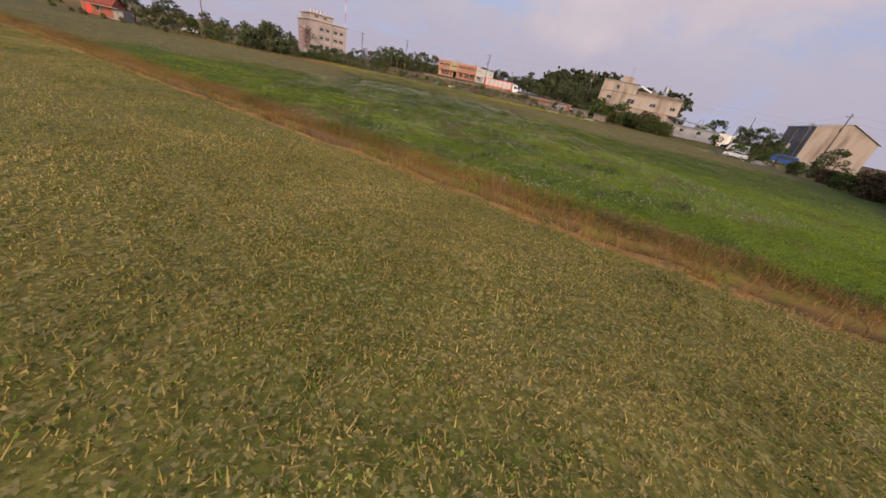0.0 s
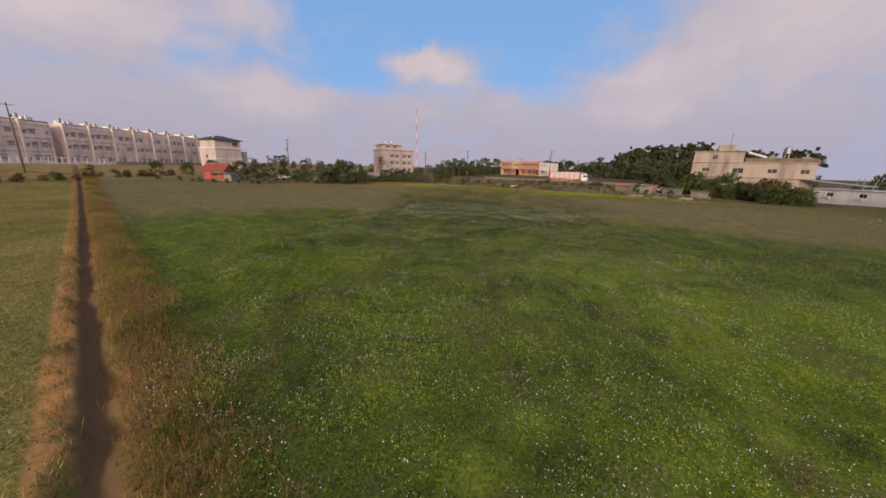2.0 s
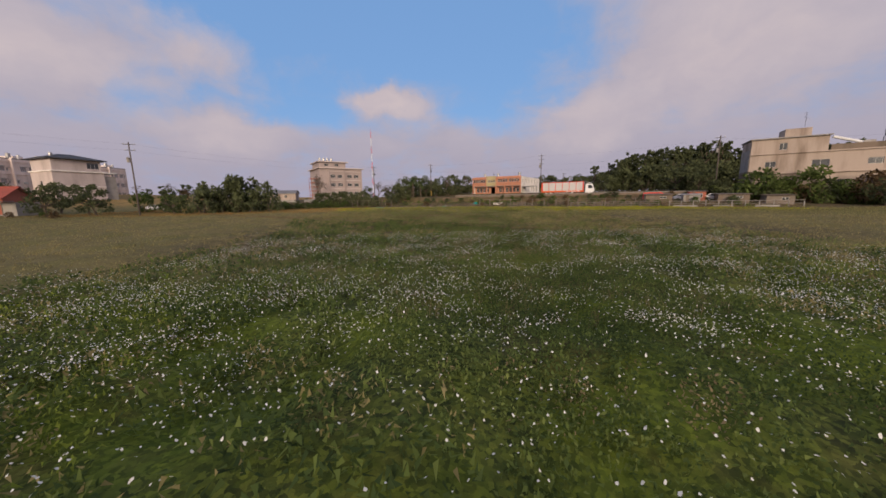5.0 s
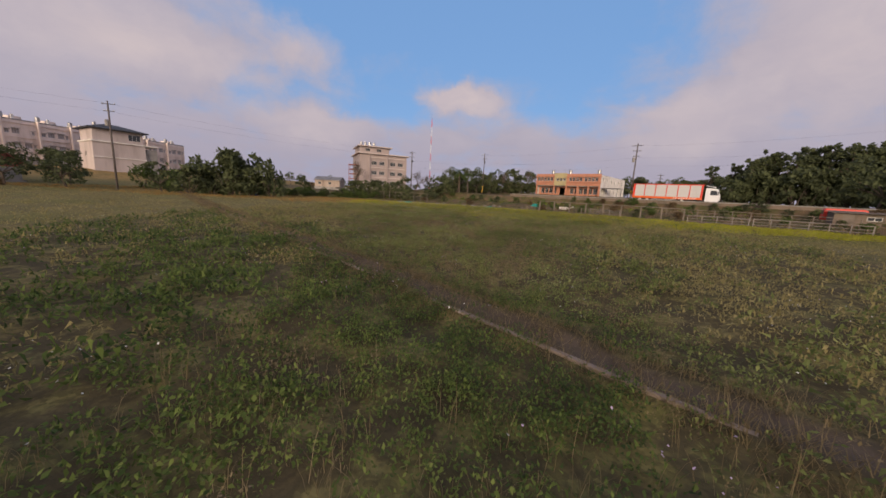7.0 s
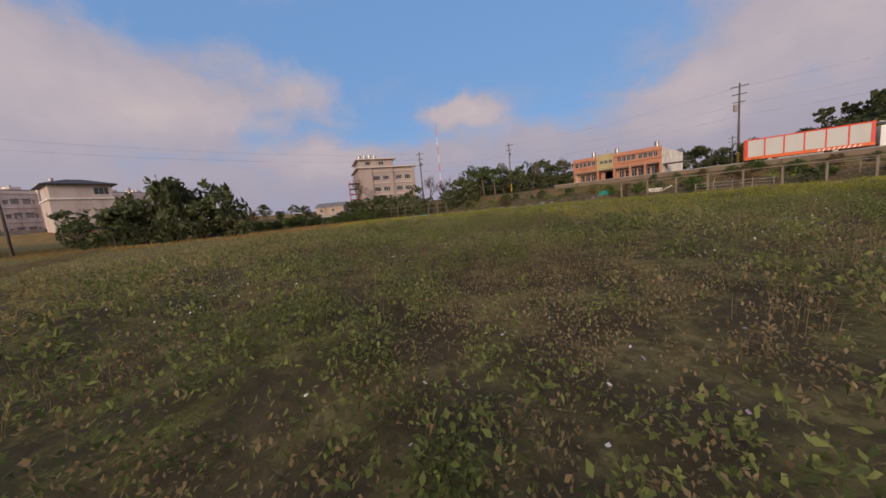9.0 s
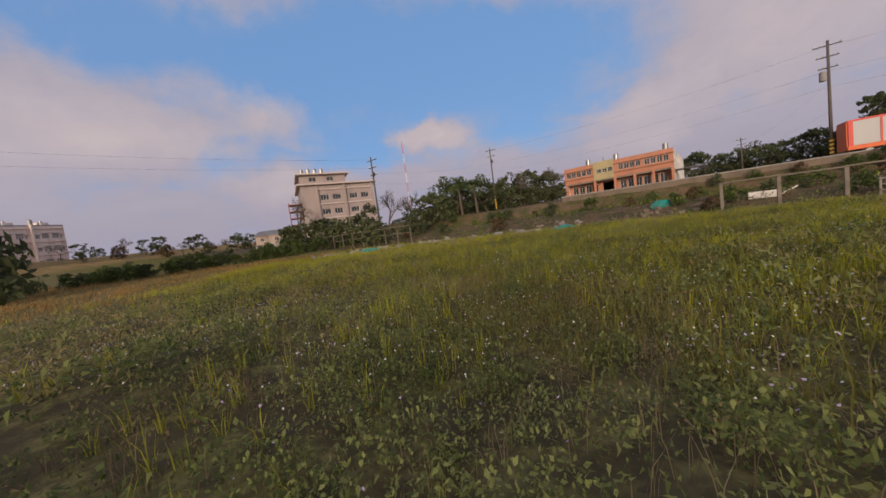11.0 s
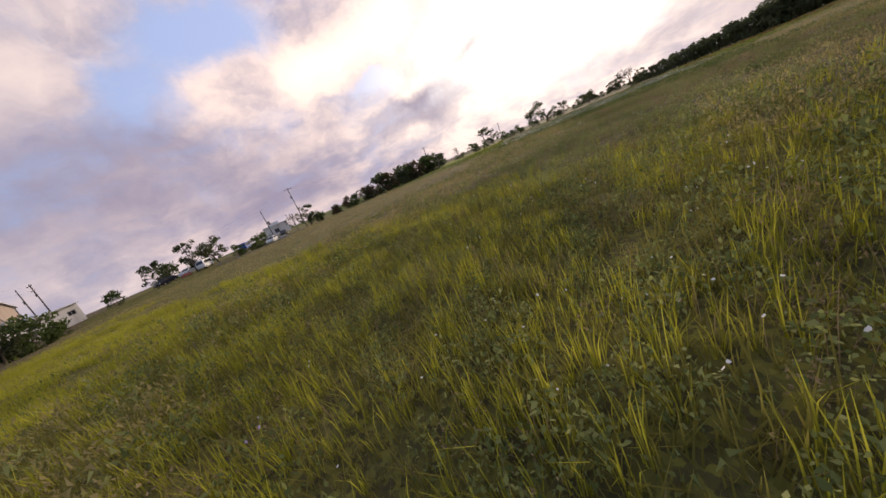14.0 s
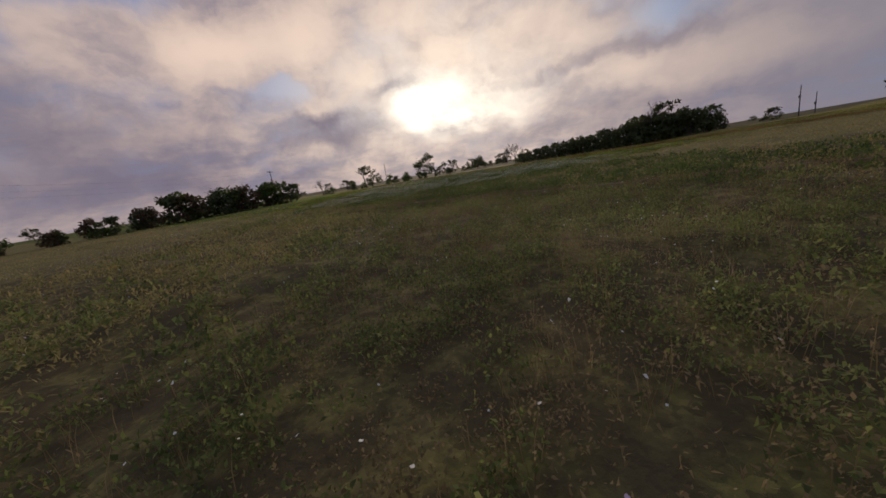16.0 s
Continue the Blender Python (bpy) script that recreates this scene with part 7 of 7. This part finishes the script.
debris(3, 14, 64, 69, 45, WHITE_WOOD, "pale broken bricks and sacks strewn over the garden soil", 21)
debris(12, 24, 61.5, 66, 60, OLD_WALL, "dark stones strewn along the garden edge", 22)
debris(-14, 2, 66, 72, 60, CONCRETE, "grey stones strewn between vegetable beds", 23)
debris(68, 84, -24, -6, 50, CONCRETE, "grey rubble strewn along the lane", 24)
# old white bathtub-like trough by the fence
tub = thing("trough", facing(25.0, 61.6, h(25.0, 61.6), 0.73, -0.69), "chipped white trough lying at the field edge", "trough")
bm = boxes((-0.75, 0.75, -0.34, 0.34, 0.0, 0.1), (-0.75, 0.75, -0.34, -0.27, 0.1, 0.5), (-0.75, 0.75, 0.27, 0.34, 0.1, 0.5), (-0.75, -0.68, -0.27, 0.27, 0.1, 0.5), (0.68, 0.75, -0.27, 0.27, 0.1, 0.5), bevel=0.03)
part("basin", bm, WHITEWASH, tub)
bm = bmesh.new()
box(bm, -0.5, 0.7, -0.3, 0.3, 0, 0.08, m=Matrix.Translation((1.2, 0.1, 0.25)) @ Matrix.Rotation(radians(-28), 4, "Y"))
part("lid", bm, WHITEWASH, tub)


def shack(s, n, w, d, tall, wall_mat, roof_mat, label):
    p = at(s, n)
    k = thing("shack", facing(p.x, p.y, h(p.x, p.y), 0.84, -0.54), label, "shack")
    part("wall", holed(bmesh.new(), w, -0.4, tall, [(w * 0.15, w * 0.35, 0.05, tall - 0.1), (w * 0.55, w * 0.8, 0.7, tall - 0.3)], 0.1), wall_mat, k)
    part("wall", boxes((0, 0.1, 0.101, d, -0.4, tall + 0.1), (w - 0.1, w, 0.101, d, -0.4, tall + 0.1), (0.101, w - 0.101, d - 0.1, d, -0.4, tall + 0.25)), wall_mat, k)
    window(k, w * 0.55, w * 0.8, 0.7, tall - 0.3, pose(0, 0, 0), 1, 0.1)
    part("door", boxes((w * 0.15, w * 0.35, 0.03, 0.07, 0.05, tall - 0.1)), WOOD, k)
    bm = bmesh.new()
    c = int(w / 0.25)
    for i in range(c):
        x0 = -0.3 + (w + 0.6) * i / c
        box(bm, x0, x0 + (w + 0.6) / c, -0.4, d + 0.3, (0.0 if i % 2 else 0.03), (0.0 if i % 2 else 0.03) + 0.05, m=Matrix.Translation((0, 0, tall + 0.05)) @ Matrix.Rotation(radians(3.5), 4, "X"))
    part("roof", bm, roof_mat, k)
    return k


shack(22.0, 67.5, 5.0, 3.0, 1.5, OLD_WALL, OLD_WALL, "patched brown metal shack in the gardens")
shack(29.0, 67.8, 3.0, 2.4, 1.5, CONCRETE, TIN_BLUE, "grey garden shack with a pale sheet roof")
shack(35.0, 68.2, 5.0, 3.0, 1.5, OLD_WALL, WOOD, "long rusty metal shack in the gardens")
shack(30.5, 70.8, 3.0, 2.4, 2.0, BRICK_RED, WOOD, "small reddish shack with a sheet roof")
shack(42.0, 66.5, 4.0, 3.0, 1.6, WOOD, OLD_WALL, "grey wooden shack below the cream building")
# low white wall along the plots
lw_ = at(26.5, 61.8)
tagged(part("garden_wall", boxes((0, 4.0, 0, 0.18, -0.3, 0.28), (6.5, 9.5, 0.1, 0.28, -0.3, 0.25), (12.6, 16.0, 0.0, 0.18, -0.3, 0.3), bevel=0.02), CONCRETE, None, m=facing(lw_.x, lw_.y, h(lw_.x, lw_.y), 0.84, -0.54)), "low broken pale grey wall along the plots", "wall")
# shrubs and vegetable beds of the gardens
for i in range(64):
    s_, n_ = rnd_tree.uniform(-60, 44), rnd_tree.uniform(62.5, 76.5)
    p = at(s_, n_)
    plant(rnd_tree.choice(["bush", "bush", "russet", "hedge"]), p.x, p.y, rnd_tree.uniform(0.3, 0.62), 0.9, "garden shrubs")
for i in range(20):
    p = at(-14 + 3.0 * i, 76.2 + rnd_tree.uniform(-0.5, 0.4))
    plant(rnd_tree.choice(["bush", "hedge", "russet"]), p.x, p.y, rnd_tree.uniform(0.35, 0.6), 1.0, "growth along the road wall")
x, y = strewn(-40, 76, 20, 110, 1.4)
m_, r_ = coords(x, y)
s_ = 0.84 * x - 0.54 * y
k = (r_ > 60.8) & (r_ < 77) & (s_ > -62) & (s_ < 44)
x, y = x[k], y[k]
k = vnoise(x, y, 3.0, 71) > 0.45
stuff(leaves("garden_plants", x[k], y[k], LEAF_DULL, 8, (0.10, 0.22), (0.05, 0.7), 0.4, 0.7), "brown and green garden growth on the bank", "plants")
stuff(leaves("garden_plants", x[~k], y[~k], LEAF_FAR, 8, (0.10, 0.22), (0.05, 0.6), 0.4, 0.7), "green vegetable beds on the bank", "plants")

# ---------------------------------------------------------------- silted concrete channel across the field
def channel(name, m0, m1, z0, z1, d0, d1, mat):
    bm = bmesh.new()
    k = int((d1 - d0) / 2.4)
    for i in range(k):
        a, b = d0 + (d1 - d0) * i / k, d0 + (d1 - d0) * (i + 1) / k - 0.012
        box(bm, a, b, m0 + 0.008 * math.sin(i * 1.7), m1 + 0.008 * math.sin(i * 1.7), z0, z1 + 0.012 * math.sin(i * 2.3), bevel=0.01)
    bmesh.ops.transform(bm, matrix=Matrix(((-0.748, 0.663, 0, 0), (0.663, 0.748, 0, 0), (0, 0, 1, 0), (0, 0, 0, 1))), verts=bm.verts)
    return part(name, bm, mat)


MUDDY = worn("mud-stained_concrete", (0.28, 0.22, 0.175), (0.15, 0.12, 0.09), 0.95, 1.2, 14, 0.8)
edge = channel("channel_edge", BUND - 0.44, BUND - 0.34, -0.4, 0.13, -16, 40, MUDDY)
tagged(edge, "thin worn concrete edge of the field channel", "channel", kind="structure")
